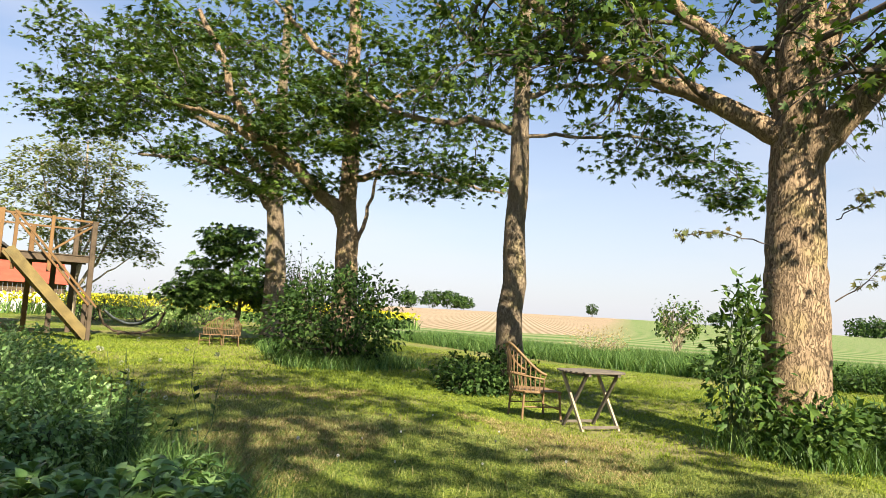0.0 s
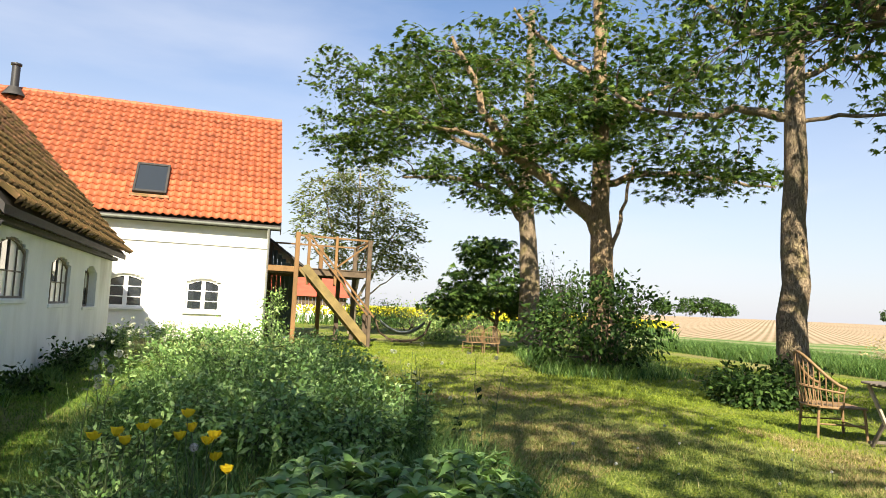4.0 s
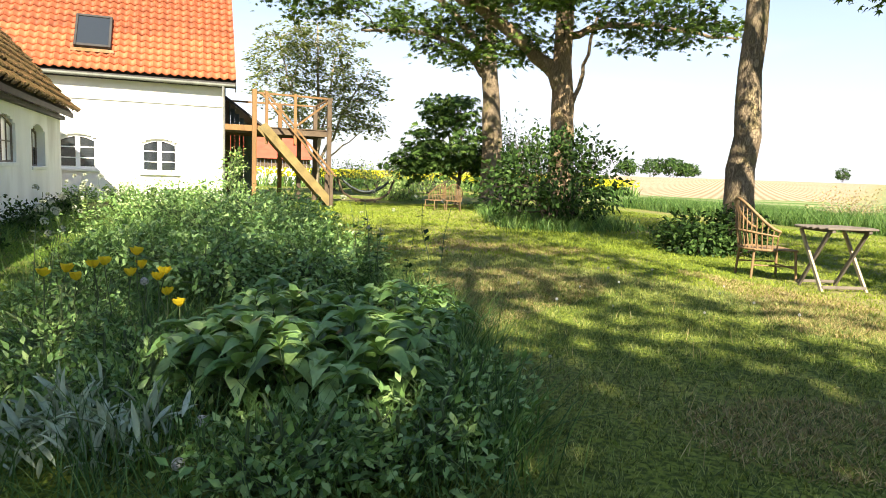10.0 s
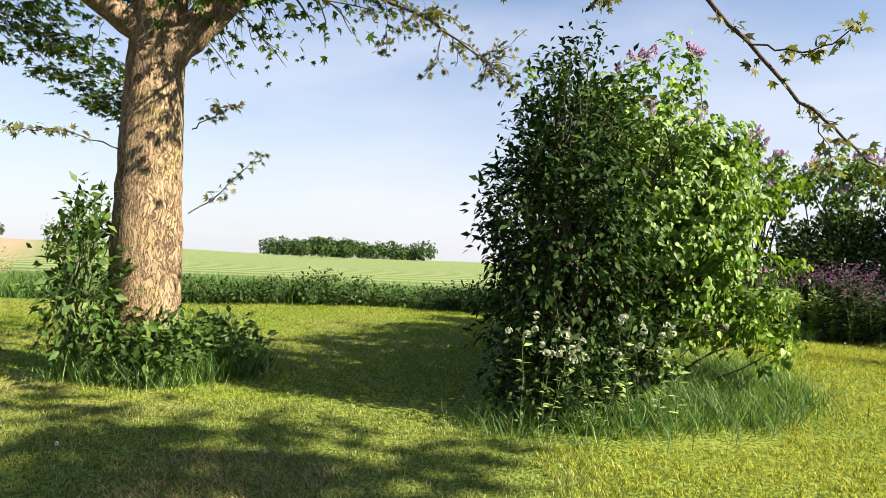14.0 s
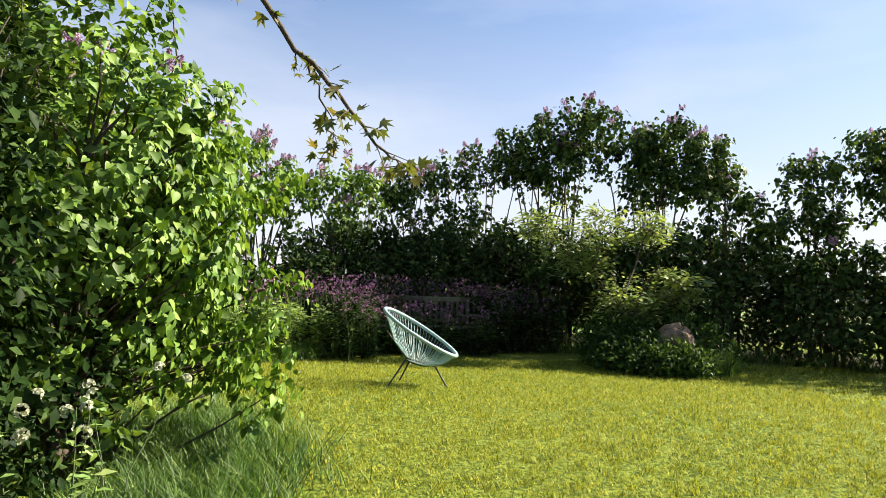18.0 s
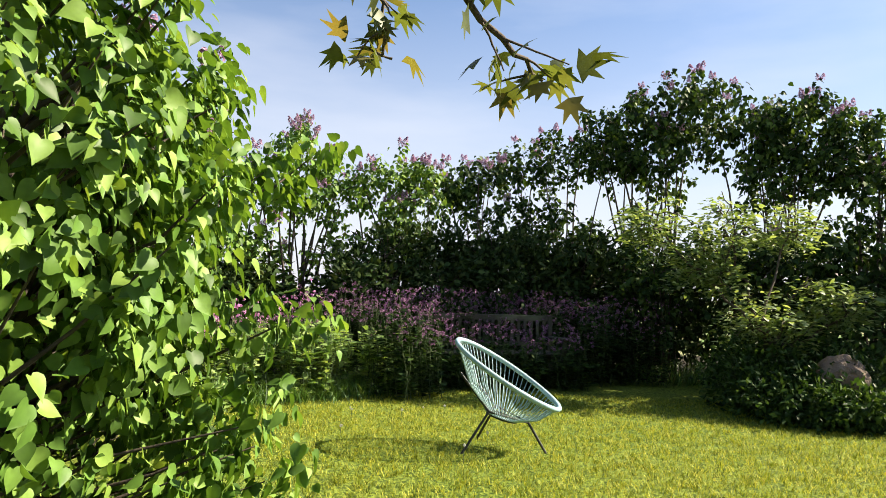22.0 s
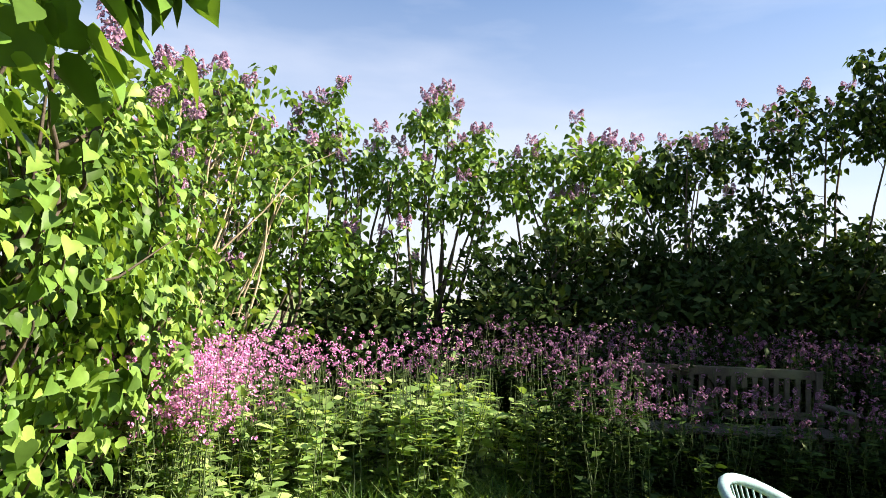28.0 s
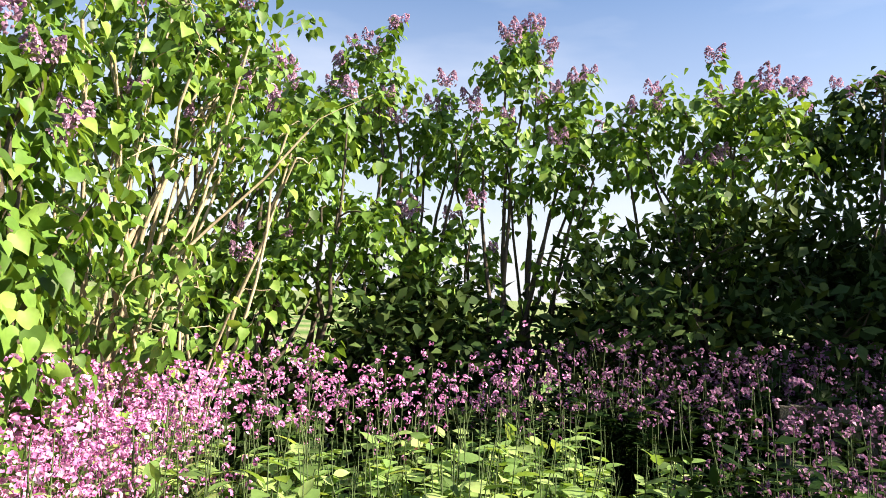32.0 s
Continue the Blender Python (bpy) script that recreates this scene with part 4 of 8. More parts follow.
# ---- ground ----
def ground_material():
    """Mown lawn, crop rows, a ploughed slope and paler ground far off, laid out by place."""
    m = bpy.data.materials.new("ground_cover")
    m.use_nodes = True
    n, l = m.node_tree.nodes, m.node_tree.links
    b = n["Principled BSDF"]
    b.inputs["Roughness"].default_value, b.inputs["Specular IOR Level"].default_value = 0.95, 0.1
    geo = n.new("ShaderNodeNewGeometry")

    def tex(scale, detail=5, warp=None):
        t = n.new("ShaderNodeTexNoise")
        t.inputs["Scale"].default_value, t.inputs["Detail"].default_value = scale, detail
        l.new(warp or geo.outputs["Position"], t.inputs["Vector"])
        return t.outputs["Fac"]

    def ramp(fac, a, b_, lo=0.35, hi=0.65):
        r = n.new("ShaderNodeValToRGB")
        r.color_ramp.elements[0].position, r.color_ramp.elements[1].position = lo, hi
        r.color_ramp.elements[0].color, r.color_ramp.elements[1].color = (*a, 1), (*b_, 1)
        l.new(fac, r.inputs["Fac"])
        return r.outputs["Color"]

    def mix(fac, a, b_, mode="MIX"):
        x = n.new("ShaderNodeMixRGB")
        x.blend_type = mode
        if isinstance(fac, float):
            x.inputs["Fac"].default_value = fac
        else:
            l.new(fac, x.inputs["Fac"])
        l.new(a, x.inputs["Color1"])
        l.new(b_, x.inputs["Color2"])
        return x.outputs["Color"]

    def line(nx, ny, d, wide):
        """0 to 1 across the line nx * x + ny * y = d."""
        dot = n.new("ShaderNodeVectorMath")
        dot.operation = "DOT_PRODUCT"
        dot.inputs[1].default_value = (nx, ny, 0)
        l.new(geo.outputs["Position"], dot.inputs[0])
        r = n.new("ShaderNodeMapRange")
        r.inputs["From Min"].default_value, r.inputs["From Max"].default_value = d - wide, d + wide
        l.new(dot.outputs["Value"], r.inputs["Value"])
        return r.outputs["Result"]

    def both(a, b_):
        x = n.new("ShaderNodeMath")
        x.operation = "MULTIPLY"
        l.new(a, x.inputs[0])
        l.new(b_, x.inputs[1])
        return x.outputs["Value"]

    def rows(angle, scale, warp):
        mp = n.new("ShaderNodeMapping")
        mp.inputs["Rotation"].default_value = (0, 0, radians(angle))
        l.new(geo.outputs["Position"], mp.inputs["Vector"])
        w = n.new("ShaderNodeTexWave")
        w.inputs["Scale"].default_value, w.inputs["Distortion"].default_value, w.inputs["Detail"].default_value = scale, warp, 2
        l.new(mp.outputs["Vector"], w.inputs["Vector"])
        return w.outputs["Fac"]

    lawn = mix(0.6, ramp(tex(0.55), (0.14, 0.175, 0.025), (0.085, 0.135, 0.02)), ramp(tex(30, 8), (0.025, 0.045, 0.01), (0.235, 0.285, 0.042), 0.42, 0.58))
    dry = ramp(tex(0.33, 6), (0, 0, 0), (1, 1, 1), 0.44, 0.62)
    straw = ramp(tex(30, 6), (0.13, 0.12, 0.05), (0.30, 0.26, 0.12))
    patch = both(n.new("ShaderNodeRGBToBW").outputs[0], line(0.1, 1, 2.5, 2.5))
    bw = n["RGB to BW"]
    l.new(dry, bw.inputs[0])
    half = n.new("ShaderNodeMath")
    half.operation, half.inputs[1].default_value = "MULTIPLY", 0.85
    l.new(patch, half.inputs[0])
    lawn = mix(half.outputs["Value"], lawn, straw)
    crop = mix(rows(-12, 0.06, 0.6), ramp(tex(1.2), (0.06, 0.13, 0.03), (0.11, 0.2, 0.045)), ramp(tex(3), (0.19, 0.23, 0.10), (0.27, 0.25, 0.14)))
    soil = mix(rows(44, 0.4, 0.4), ramp(tex(0.05), (0.36, 0.26, 0.18), (0.42, 0.32, 0.23)), ramp(tex(0.3), (0.17, 0.15, 0.08), (0.25, 0.19, 0.12)))
    # near-black soil under bank and hedge, with their shade put into its colour
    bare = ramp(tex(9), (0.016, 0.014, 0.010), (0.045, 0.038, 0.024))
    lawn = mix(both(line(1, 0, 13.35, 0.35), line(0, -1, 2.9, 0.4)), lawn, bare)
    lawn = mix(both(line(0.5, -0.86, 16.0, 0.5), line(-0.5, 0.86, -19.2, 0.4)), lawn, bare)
    field = line(1, -0.08, 17.6, 0.4)
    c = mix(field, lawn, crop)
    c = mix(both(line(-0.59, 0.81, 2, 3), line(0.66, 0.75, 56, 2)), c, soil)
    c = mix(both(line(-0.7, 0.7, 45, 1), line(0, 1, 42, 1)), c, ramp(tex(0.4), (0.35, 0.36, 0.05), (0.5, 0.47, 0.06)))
    # paler, greyer green beyond about 520 m
    with_far = mix(line(0.8, 0.6, 520, 40), c, ramp(tex(0.01), (0.20, 0.24, 0.14), (0.28, 0.29, 0.18)))
    l.new(with_far, b.inputs["Base Color"])
    bp = n.new("ShaderNodeBump")
    bp.inputs["Strength"].default_value, bp.inputs["Distance"].default_value = 0.7, 0.03
    l.new(tex(45, 6), bp.inputs["Height"])
    l.new(bp.outputs["Normal"], b.inputs["Normal"])
    return m


near = np.arange(-24, 40.01, 0.5)
far = 40 * 1.13 ** np.arange(1, 36)
gx = np.concatenate([-24 - (far[::-1] - 40), near, far])
gy = np.concatenate([-24 - (far[::-1] - 40), near, far])
GX, GY = np.meshgrid(gx, gy, indexing="ij")
GZ = np.vectorize(gz)(GX, GY)
idx = np.arange(GX.size).reshape(GX.shape)
quads = np.stack([idx[:-1, :-1], idx[1:, :-1], idx[1:, 1:], idx[:-1, 1:]], -1).reshape(-1, 4)
ground = new("ground", smooth_shade(mesh_np("ground", np.stack([GX, GY, GZ], -1).reshape(-1, 3), quads)))
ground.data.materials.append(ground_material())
tagged(ground, "mown lawn with dry patches, running out into crop rows and ploughed slope", "ground", kind="structure")


# ---- buildings ----
def pantile(w, length):
    """One S-shaped roof tile, its lower edge thick: across x, down the slope along -y, up z."""
    xs = np.linspace(0, w, 6)
    zs = 0.042 * np.cos(np.linspace(0, 2 * np.pi, 6) * 0.95) + 0.042
    V = []
    for y, dz in ((0, 0.0), (-length, 0.058), (-length, 0.01)):
        for x, z in zip(xs, zs):
            V.append((x, y, z + dz))
    Fc = [(r * 6 + k, r * 6 + k + 1, (r + 1) * 6 + k + 1, (r + 1) * 6 + k) for r in range(2) for k in range(5)]
    return V, Fc


def tiled_roof(parent, origin, across, down, cols, rows, w, length, material, singles, seed, uneven=0.0, keep=None):
    """Rows of tiles on a slope. The nearest are objects of their own, the rest one joined part."""
    rng = np.random.default_rng(seed)
    V, Fc = pantile(w * 1.03, length * 1.12)
    V = np.array(V)
    across, down = Vector(across).normalized(), Vector(down).normalized()
    up = down.cross(across) if down.cross(across).z > 0 else across.cross(down)
    turn = Matrix((across, -down, up)).transposed().to_4x4()
    single = mesh_np("tile", V, Fc)
    single.materials.append(material)
    rest_v, rest_f, made = [], [], 0
    for r in range(rows - 1, -1, -1):
        for c in range(cols):
            if keep and not keep(c, r):
                continue
            p = Vector(origin) + across * (c * w + rng.normal() * uneven) + down * (r * length + rng.normal() * uneven) + up * (0.012 + abs(rng.normal()) * uneven)
            m = Matrix.Translation(p) @ turn @ pose(0, 0, 0, rng.normal() * uneven * 120, rng.normal() * uneven * 120, rng.normal() * uneven * 150)
            if made < singles:
                o = new("tile", single)
                o.parent, o.matrix_basis = parent, m
                made += 1
            else:
                a = np.array(m)
                rest_f.append(np.array(Fc) + len(rest_v) * len(V))
                rest_v.append(V @ a[:3, :3].T + a[:3, 3])
    if rest_v:
        part("tiles", mesh_np("tiles", np.concatenate(rest_v), np.concatenate(rest_f)), material, parent, kind="stuff")


def prism(pts, axis_from, axis_to, along="y"):
    """A solid from a polygon in the (u, z) plane, drawn out along x or y."""
    bm = bmesh.new()
    loops = []
    for s in (axis_from, axis_to):
        loops.append([bm.verts.new((u, s, z) if along == "y" else (s, u, z)) for u, z in pts])
    bm.faces.new(loops[0])
    bm.faces.new(loops[1][::-1])
    for i in range(len(pts)):
        j = (i + 1) % len(pts)
        bm.faces.new((loops[0][i], loops[0][j], loops[1][j], loops[1][i]))
    return bm


def arch_points(u0, u1, z0, z1, rise, n=6):
    """The outline of an opening with a segmental head."""
    pts = [(u0, z0), (u1, z0)]
    for k in range(n + 1):
        s = k / n
        pts.append((u1 + (u0 - u1) * s, z1 - rise + rise * (1 - (2 * s - 1) ** 2)))
    return pts


def wall_with_openings(u0, u1, z0, z1, thick, openings, along, face):
    """A wall slab with arched openings cut through. along: the axis it runs on; face: its outer plane, thickness inward (negative side)."""
    bm = bmesh.new()
    cuts = sorted(openings)
    us = [u0]
    for a, b_, *_ in cuts:
        us += [a, b_]
    us.append(u1)

    def slab(ua, ub, za, zb):
        if ub - ua > 1e-4 and zb - za > 1e-4:
            lo, hi = min(face, face + thick), max(face, face + thick)
            if along == "y":
                box(bm, lo, ua, za, hi, ub, zb)
            else:
                box(bm, ua, lo, za, ub, hi, zb)
    for i in range(0, len(us), 2):
        slab(us[i], us[i + 1], z0, z1)
    for a, b_, za, zb, rise in cuts:
        slab(a, b_, z0, za)
        k = 8
        for i in range(k):
            s0, s1 = i / k, (i + 1) / k
            smid = (s0 + s1) / 2
            slab(a + (b_ - a) * s0, a + (b_ - a) * s1, zb - rise + rise * (1 - (2 * smid - 1) ** 2), z1)
    return bm


def bar_frame(outline, wide, deep, along, plane):
    """A frame that follows an outline in a wall's plane."""
    bm = bmesh.new()
    cu = sum(p[0] for p in outline) / len(outline)
    cz = sum(p[1] for p in outline) / len(outline)
    n = len(outline)
    rings = []
    for dep in (0, deep):
        for shrink in (0, wide):
            ring = []
            for u, z in outline:
                du, dz = cu - u, cz - z
                uu = u + (shrink if du > 0 else -shrink) * (1 if abs(du) > 1e-3 else 0)
                zz = z + (shrink if dz > 0 else -shrink)
                ring.append(bm.verts.new((plane + dep, uu, zz) if along == "y" else (uu, plane + dep, zz)))
            rings.append(ring)
    a, b_, c, d = rings
    for i in range(n):
        j = (i + 1) % n
        for p, q in ((a, b_), (b_, d), (d, c), (c, a)):
            bm.faces.new((p[i], p[j], q[j], q[i]))
    return bm


def arched_window(name, parent, label, u0, u1, z0, z1, rise, along, plane, deep, frame_mat, pane_mats, bars_u, bars_z, bar=0.02, wide=0.045, mullion=None):
    """A window in an opening: frame, bars, a pane for each light, one a little apart from the next. deep: towards the inside (signed)."""
    w = new(name)
    w.parent = parent
    tagged(w, label)
    outline = arch_points(u0, u1, z0, z1, rise)
    part("window_frame", bar_frame(outline, wide, deep * 0.6, along, plane), frame_mat, w)

    def slab(nm, ua, ub, za, zb, d0, d1, mat_):
        lo, hi = min(plane + d0, plane + d1), max(plane + d0, plane + d1)
        bm = boxed(lo, ua, za, hi, ub, zb) if along == "y" else boxed(ua, lo, za, ub, hi, zb)
        part(nm, bm, mat_, w)
    head = lambda u: z1 - rise + rise * (1 - (2 * (u - u0) / (u1 - u0) - 1) ** 2)
    us = [u0 + (u1 - u0) * k / bars_u for k in range(bars_u + 1)]
    zs = [z0 + (z1 - rise * 0.5 - z0) * k / bars_z for k in range(bars_z + 1)]
    for k in range(1, bars_u):
        bw = (mullion if mullion and k * 2 == bars_u else bar)
        slab("glazing_bar", us[k] - bw / 2, us[k] + bw / 2, z0 + wide, head(us[k]) - wide * 0.9, deep * 0.12, deep * 0.5, frame_mat)
    for k in range(1, bars_z):
        slab("glazing_bar", u0 + wide, u1 - wide, zs[k] - bar / 2, zs[k] + bar / 2, deep * 0.1, deep * 0.45, frame_mat)
    count = 0
    for i in range(bars_u):
        for k in range(bars_z):
            top = zs[k + 1] if k + 1 < bars_z else min(head(us[i] + 1e-4), head(us[i + 1] - 1e-4)) + 0.02
            slab("pane", us[i] + 0.004, us[i + 1] - 0.004, zs[k] + 0.004, top - 0.004, deep * 0.3, deep * 0.36, pane_mats[count % len(pane_mats)])
            count += 1
    return w


# the farmhouse: white walls under a steep orange roof, gable towards +x
HX1, HX0, HY0, HY1, EAVE, RIDGE = 1.1, -16.0, 22.5, 28.6, 3.72, 7.9
house = thing("house", "white rendered farmhouse under a steep orange pantile roof", "house", pose(0, 0, 0), kind="structure")
wins = [(-3.5, -2.5, 0.92, 1.92, 0.13), (-1.28, -0.28, 0.88, 1.88, 0.13), (-6.6, -5.6, 0.92, 1.92, 0.13)]
part("wall", wall_with_openings(HX0, HX1, -0.3, EAVE, 0.35, wins, "x", HY0), M_PLASTER, house, "smooth white render in full sun")
part("gable_wall", prism([(HY0 + 0.36, -0.3), (HY1, -0.3), (HY1, EAVE), ((HY0 + HY1) / 2, RIDGE - 0.25), (HY0 + 0.36, EAVE)], HX1 - 0.36, HX1 - 0.004, along="x"), M_PLASTER, house, "white gable wall with dark upper boarding")
part("gable_boarding", prism([(HY0 + 0.1, 2.75), (HY1, 2.75), (HY1, EAVE), ((HY0 + HY1) / 2, RIDGE - 0.25), (HY0 + 0.1, EAVE)], HX1, HX1 + 0.04, along="x"), M_TAR, house, "black tarred boarding on the gable")
part("back_wall", boxed(HX0, HY1, -0.3, HX1, HY1 + 0.3, EAVE), M_PLASTER, house)
part("inner_wall", boxed(HX0, HY0 + 1.4, -0.2, HX1 - 0.4, HY0 + 1.5, EAVE), M_UNLIT_ROOM, house, "near-black sheet standing for the unlit room behind the windows")
part("cornice", boxed(HX0, HY0 - 0.05, 2.95, HX1 - 0.01, HY0 - 0.003, 3.0), M_PLASTER, house)
for k, (u0, u1, z0, z1, rise) in enumerate(wins):
    w = arched_window("window_%d" % (k + 1), house, "white arched casement window with small panes", u0, u1, z0, z1, rise, "x", HY0 + 0.07, 0.12, M_WINDOW_WHITE, [M_GLASS], 2, 3, 0.03, 0.06, mullion=0.12)
    part("window_sill", boxed(u0 - 0.07, HY0 - 0.09, z0 - 0.09, u1 + 0.07, HY0 + 0.06, z0 - 0.004, bevel=0.01), M_PLASTER, w)
    for s in range(8):
        a, b_ = u0 - 0.05 + (u1 - u0 + 0.1) * s / 8, u0 - 0.05 + (u1 - u0 + 0.1) * (s + 1) / 8
        zt = z1 + 0.02 - rise * (2 * (s + 0.5) / 8 - 1) ** 2
        part("arch_brick", boxed(a + 0.003, HY0 - 0.02, zt, b_ - 0.003, HY0 - 0.002, zt + 0.09), M_PLASTER, w)
pitch = math.atan2(RIDGE - EAVE, (HY1 - HY0) / 2 + 0.25)
slope = (HY1 - HY0) / 2 / math.cos(pitch) + 0.35
roof = part("roof", prism([(HY0 - 0.25, EAVE - 0.09), ((HY0 + HY1) / 2, RIDGE - 0.06), (HY1 + 0.25, EAVE - 0.09), (HY1 + 0.25, EAVE - 0.2), ((HY0 + HY1) / 2, RIDGE - 0.2), (HY0 - 0.25, EAVE - 0.2)], HX0, HX1 + 0.3, along="x"), M_TAR, house, "boarded roof under orange tiles")
ROWS_H, COLS_H = 20, 48
COLW = 0.235
length = slope / ROWS_H
tiled_roof(roof, (HX1 + 0.32 - COLW * COLS_H, (HY0 + HY1) / 2, RIDGE), (1, 0, 0), (0, -math.cos(pitch), -math.sin(pitch)), COLS_H, ROWS_H, COLW, length, M_TILE, 300, 5, 0.0012)
ridge_tile = tubes("ridge_tile", [(np.array([(0, 0, 0), (0.2, 0, 0.0), (0.4, 0, 0)]), [0.11, 0.105, 0.12])], 10)
ridge_tile.materials.append(M_TILE)
for k in range(27):
    o = new("ridge_tile", ridge_tile)
    o.parent, o.matrix_basis = roof, pose(HX1 - 0.08 - k * 0.38, (HY0 + HY1) / 2, RIDGE - 0.0)
part("barge_board", prism([(HY0 - 0.3, EAVE - 0.12), ((HY0 + HY1) / 2, RIDGE + 0.05), ((HY0 + HY1) / 2, RIDGE - 0.16), (HY0 - 0.3, EAVE - 0.32)], HX1 + 0.3, HX1 + 0.335, along="x"), M_TAR, house)
part("gutter", rod("gutter", [(HX0, HY0 - 0.33, EAVE - 0.1), (-4, HY0 - 0.33, EAVE - 0.11), (HX1 + 0.3, HY0 - 0.33, EAVE - 0.13)], 0.05), M_GUTTER, house, "grey zinc gutter")
part("downpipe", rod("downpipe", [(HX1 - 0.05, HY0 - 0.33, EAVE - 0.14), (HX1 - 0.05, HY0 - 0.3, EAVE - 0.3), (HX1 - 0.02, HY0 - 0.07, EAVE - 0.55), (HX1 - 0.02, HY0 - 0.07, 0)], 0.042), M_ZINC, house, "pale grey downpipe")
# roof window
skylight = new("skylight")
skylight.parent = house
tagged(skylight, "dark framed roof window")
sm = Matrix.Translation((0, HY0 - 0.25, EAVE - 0.02)) @ Matrix.Rotation(pitch, 4, "X")
for dims in ((-3.06, 0.80, -2.99, 2.12), (-2.15, 0.80, -2.08, 2.12), (-2.99, 0.80, -2.15, 0.89), (-2.99, 2.04, -2.15, 2.12)):
    part("window_frame", boxed(dims[0], dims[1], 0.0, dims[2], dims[3], 0.24, bevel=0.01), M_TAR, skylight, at=sm)
part("pane", boxed(-2.99, 0.89, 0.05, -2.15, 2.04, 0.21), M_GLASS, skylight, at=sm)
part("flashing", boxed(-3.14, 0.66, 0.1, -2.0, 0.79, 0.14), M_TILE_OLD, skylight, at=sm)
# flue
flue = new("flue")
flue.parent = house
tagged(flue, "black steel flue pipe with a collar")
fx, fy, fz = -7.2, (HY0 + HY1) / 2 - 0.3, RIDGE - 0.3
part("pipe", rod("pipe", [(fx, fy, fz), (fx, fy, fz + 1.02)], 0.125, 16), M_BLACK_STEEL, flue)
part("cap", tubes("cap", [([(fx, fy, fz + 1.0), (fx, fy, fz + 1.03), (fx, fy, fz + 1.09), (fx, fy, fz + 1.1)], [0.1, 0.165, 0.165, 0.02])], 16), M_BLACK_STEEL, flue)
part("collar", tubes("collar", [([(fx, fy, fz + 0.0), (fx, fy, fz + 0.3)], [0.36, 0.17])], 12), M_TAR, flue)

# the barn: limewashed brick, an old mossy roof, and a lower shed with a corrugated eave before it
BX, B0, B1, BE = -2.9, 9.1, 19.0, 2.30
barn = thing("barn", "long limewashed brick barn under a mossy old tile roof", "barn", pose(0, 0, 0), kind="structure")
bw = [(9.82, 11.3, 1.17, 2.0, 0.16), (12.75, 14.25, 1.08, 1.9, 0.16), (15.6, 17.0, 1.0, 1.87, 0.16)]
part("wall", wall_with_openings(B0, B1, -0.3, BE, -0.34, bw, "y", BX), M_LIMEWASH, barn, "peeling limewashed wall stained below the windows")
BRX, BRZ = -5.45, 5.5
slope_b = math.atan2(BRZ - BE, BX + 0.3 - BRX)
part("gable_wall", prism([(BX - 0.004, 2.0), (BX - 0.004, BE), (BRX, BRZ - 0.25), (2 * BRX - BX, BE), (2 * BRX - BX, 2.0)], B0, B0 + 0.3), M_ROUGHCAST, barn, "grey roughcast gable")
part("end_wall", prism([(BX - 0.35, -0.3), (BX - 0.35, BE), (BRX, BRZ - 0.25), (2 * BRX - BX, BE), (2 * BRX - BX, -0.3)], B1 - 0.3, B1 - 0.004), M_PLASTER, barn)
part("back_wall", boxed(2 * BRX - BX - 0.3, B0 - 12, -0.3, 2 * BRX - BX, B1, BE), M_ROUGHCAST, barn)
part("inner_wall", boxed(BX - 1.3, B0, -0.2, BX - 1.2, B1 - 0.4, BE), M_UNLIT_ROOM, barn, "near-black sheet standing for the unlit inside of the barn")
barn_roof = part("roof", prism([(BX + 0.28, BE - 0.02), (BRX, BRZ - 0.03), (2 * BRX - BX - 0.28, BE - 0.02), (2 * BRX - BX - 0.28, BE - 0.12), (BRX, BRZ - 0.15), (BX + 0.28, BE - 0.14)], B0 - 0.12, B1 + 0.12), M_TAR, barn, "sagging roof boards under mossy tiles")
slope_len = math.hypot(BRZ - BE, BX + 0.3 - BRX)
ROWS_B = 14
tiled_roof(barn_roof, (BRX, B0 - 0.16, BRZ), (0, 1, 0), (math.cos(slope_b), 0, -math.sin(slope_b)), 42, ROWS_B, 0.245, slope_len / ROWS_B, M_TILE_OLD, 300, 7, 0.008)
mrng = np.random.default_rng(19)
moss = bmesh.new()
for k in range(520):
    u, y_ = mrng.random() * slope_len, mrng.uniform(B0, B0 + 7.5)
    if noise.noise(Vector((u * 1.1, y_ * 0.9, 4.0))) < -0.12:
        continue
    first = len(moss.verts)
    bmesh.ops.create_icosphere(moss, subdivisions=1, radius=1)
    moss.verts.ensure_lookup_table()
    s_ = mrng.uniform(0.03, 0.085)
    at_ = Matrix.Translation((BRX + math.cos(slope_b) * u, y_, BRZ - math.sin(slope_b) * u + 0.05)) @ Matrix.Rotation(slope_b, 4, "Y") @ Matrix.Rotation(mrng.random() * 6, 4, "Z") @ Matrix.Diagonal((s_ * mrng.uniform(0.8, 1.6), s_, s_ * mrng.uniform(0.4, 0.7), 1))
    for v in moss.verts[first:]:
        v.co = at_ @ v.co
part("moss", smooth_shade(from_bm("moss", moss)), M_MOSS, barn_roof, "cushions of golden-brown moss", kind="stuff")
part("ridge", rod("ridge", [(BRX, B0 - 0.15, BRZ + 0.0), (BRX, B1 + 0.15, BRZ + 0.0)], 0.13, 10), M_TILE_OLD, barn, "row of dark ridge tiles")
part("barge_board", prism([(BX + 0.2, BE + 0.02), (BRX, BRZ + 0.02), (BRX, BRZ - 0.34), (BX + 0.05, BE - 0.16)], B0 - 0.16, B0 - 0.125), M_VERGE_BOARD, barn, "weathered grey barge board")
part("eave_board", boxed(BX + 0.002, B0 + 0.02, BE - 0.19, BX + 0.12, B1, BE - 0.1), M_TAR, barn, "dark eave board")
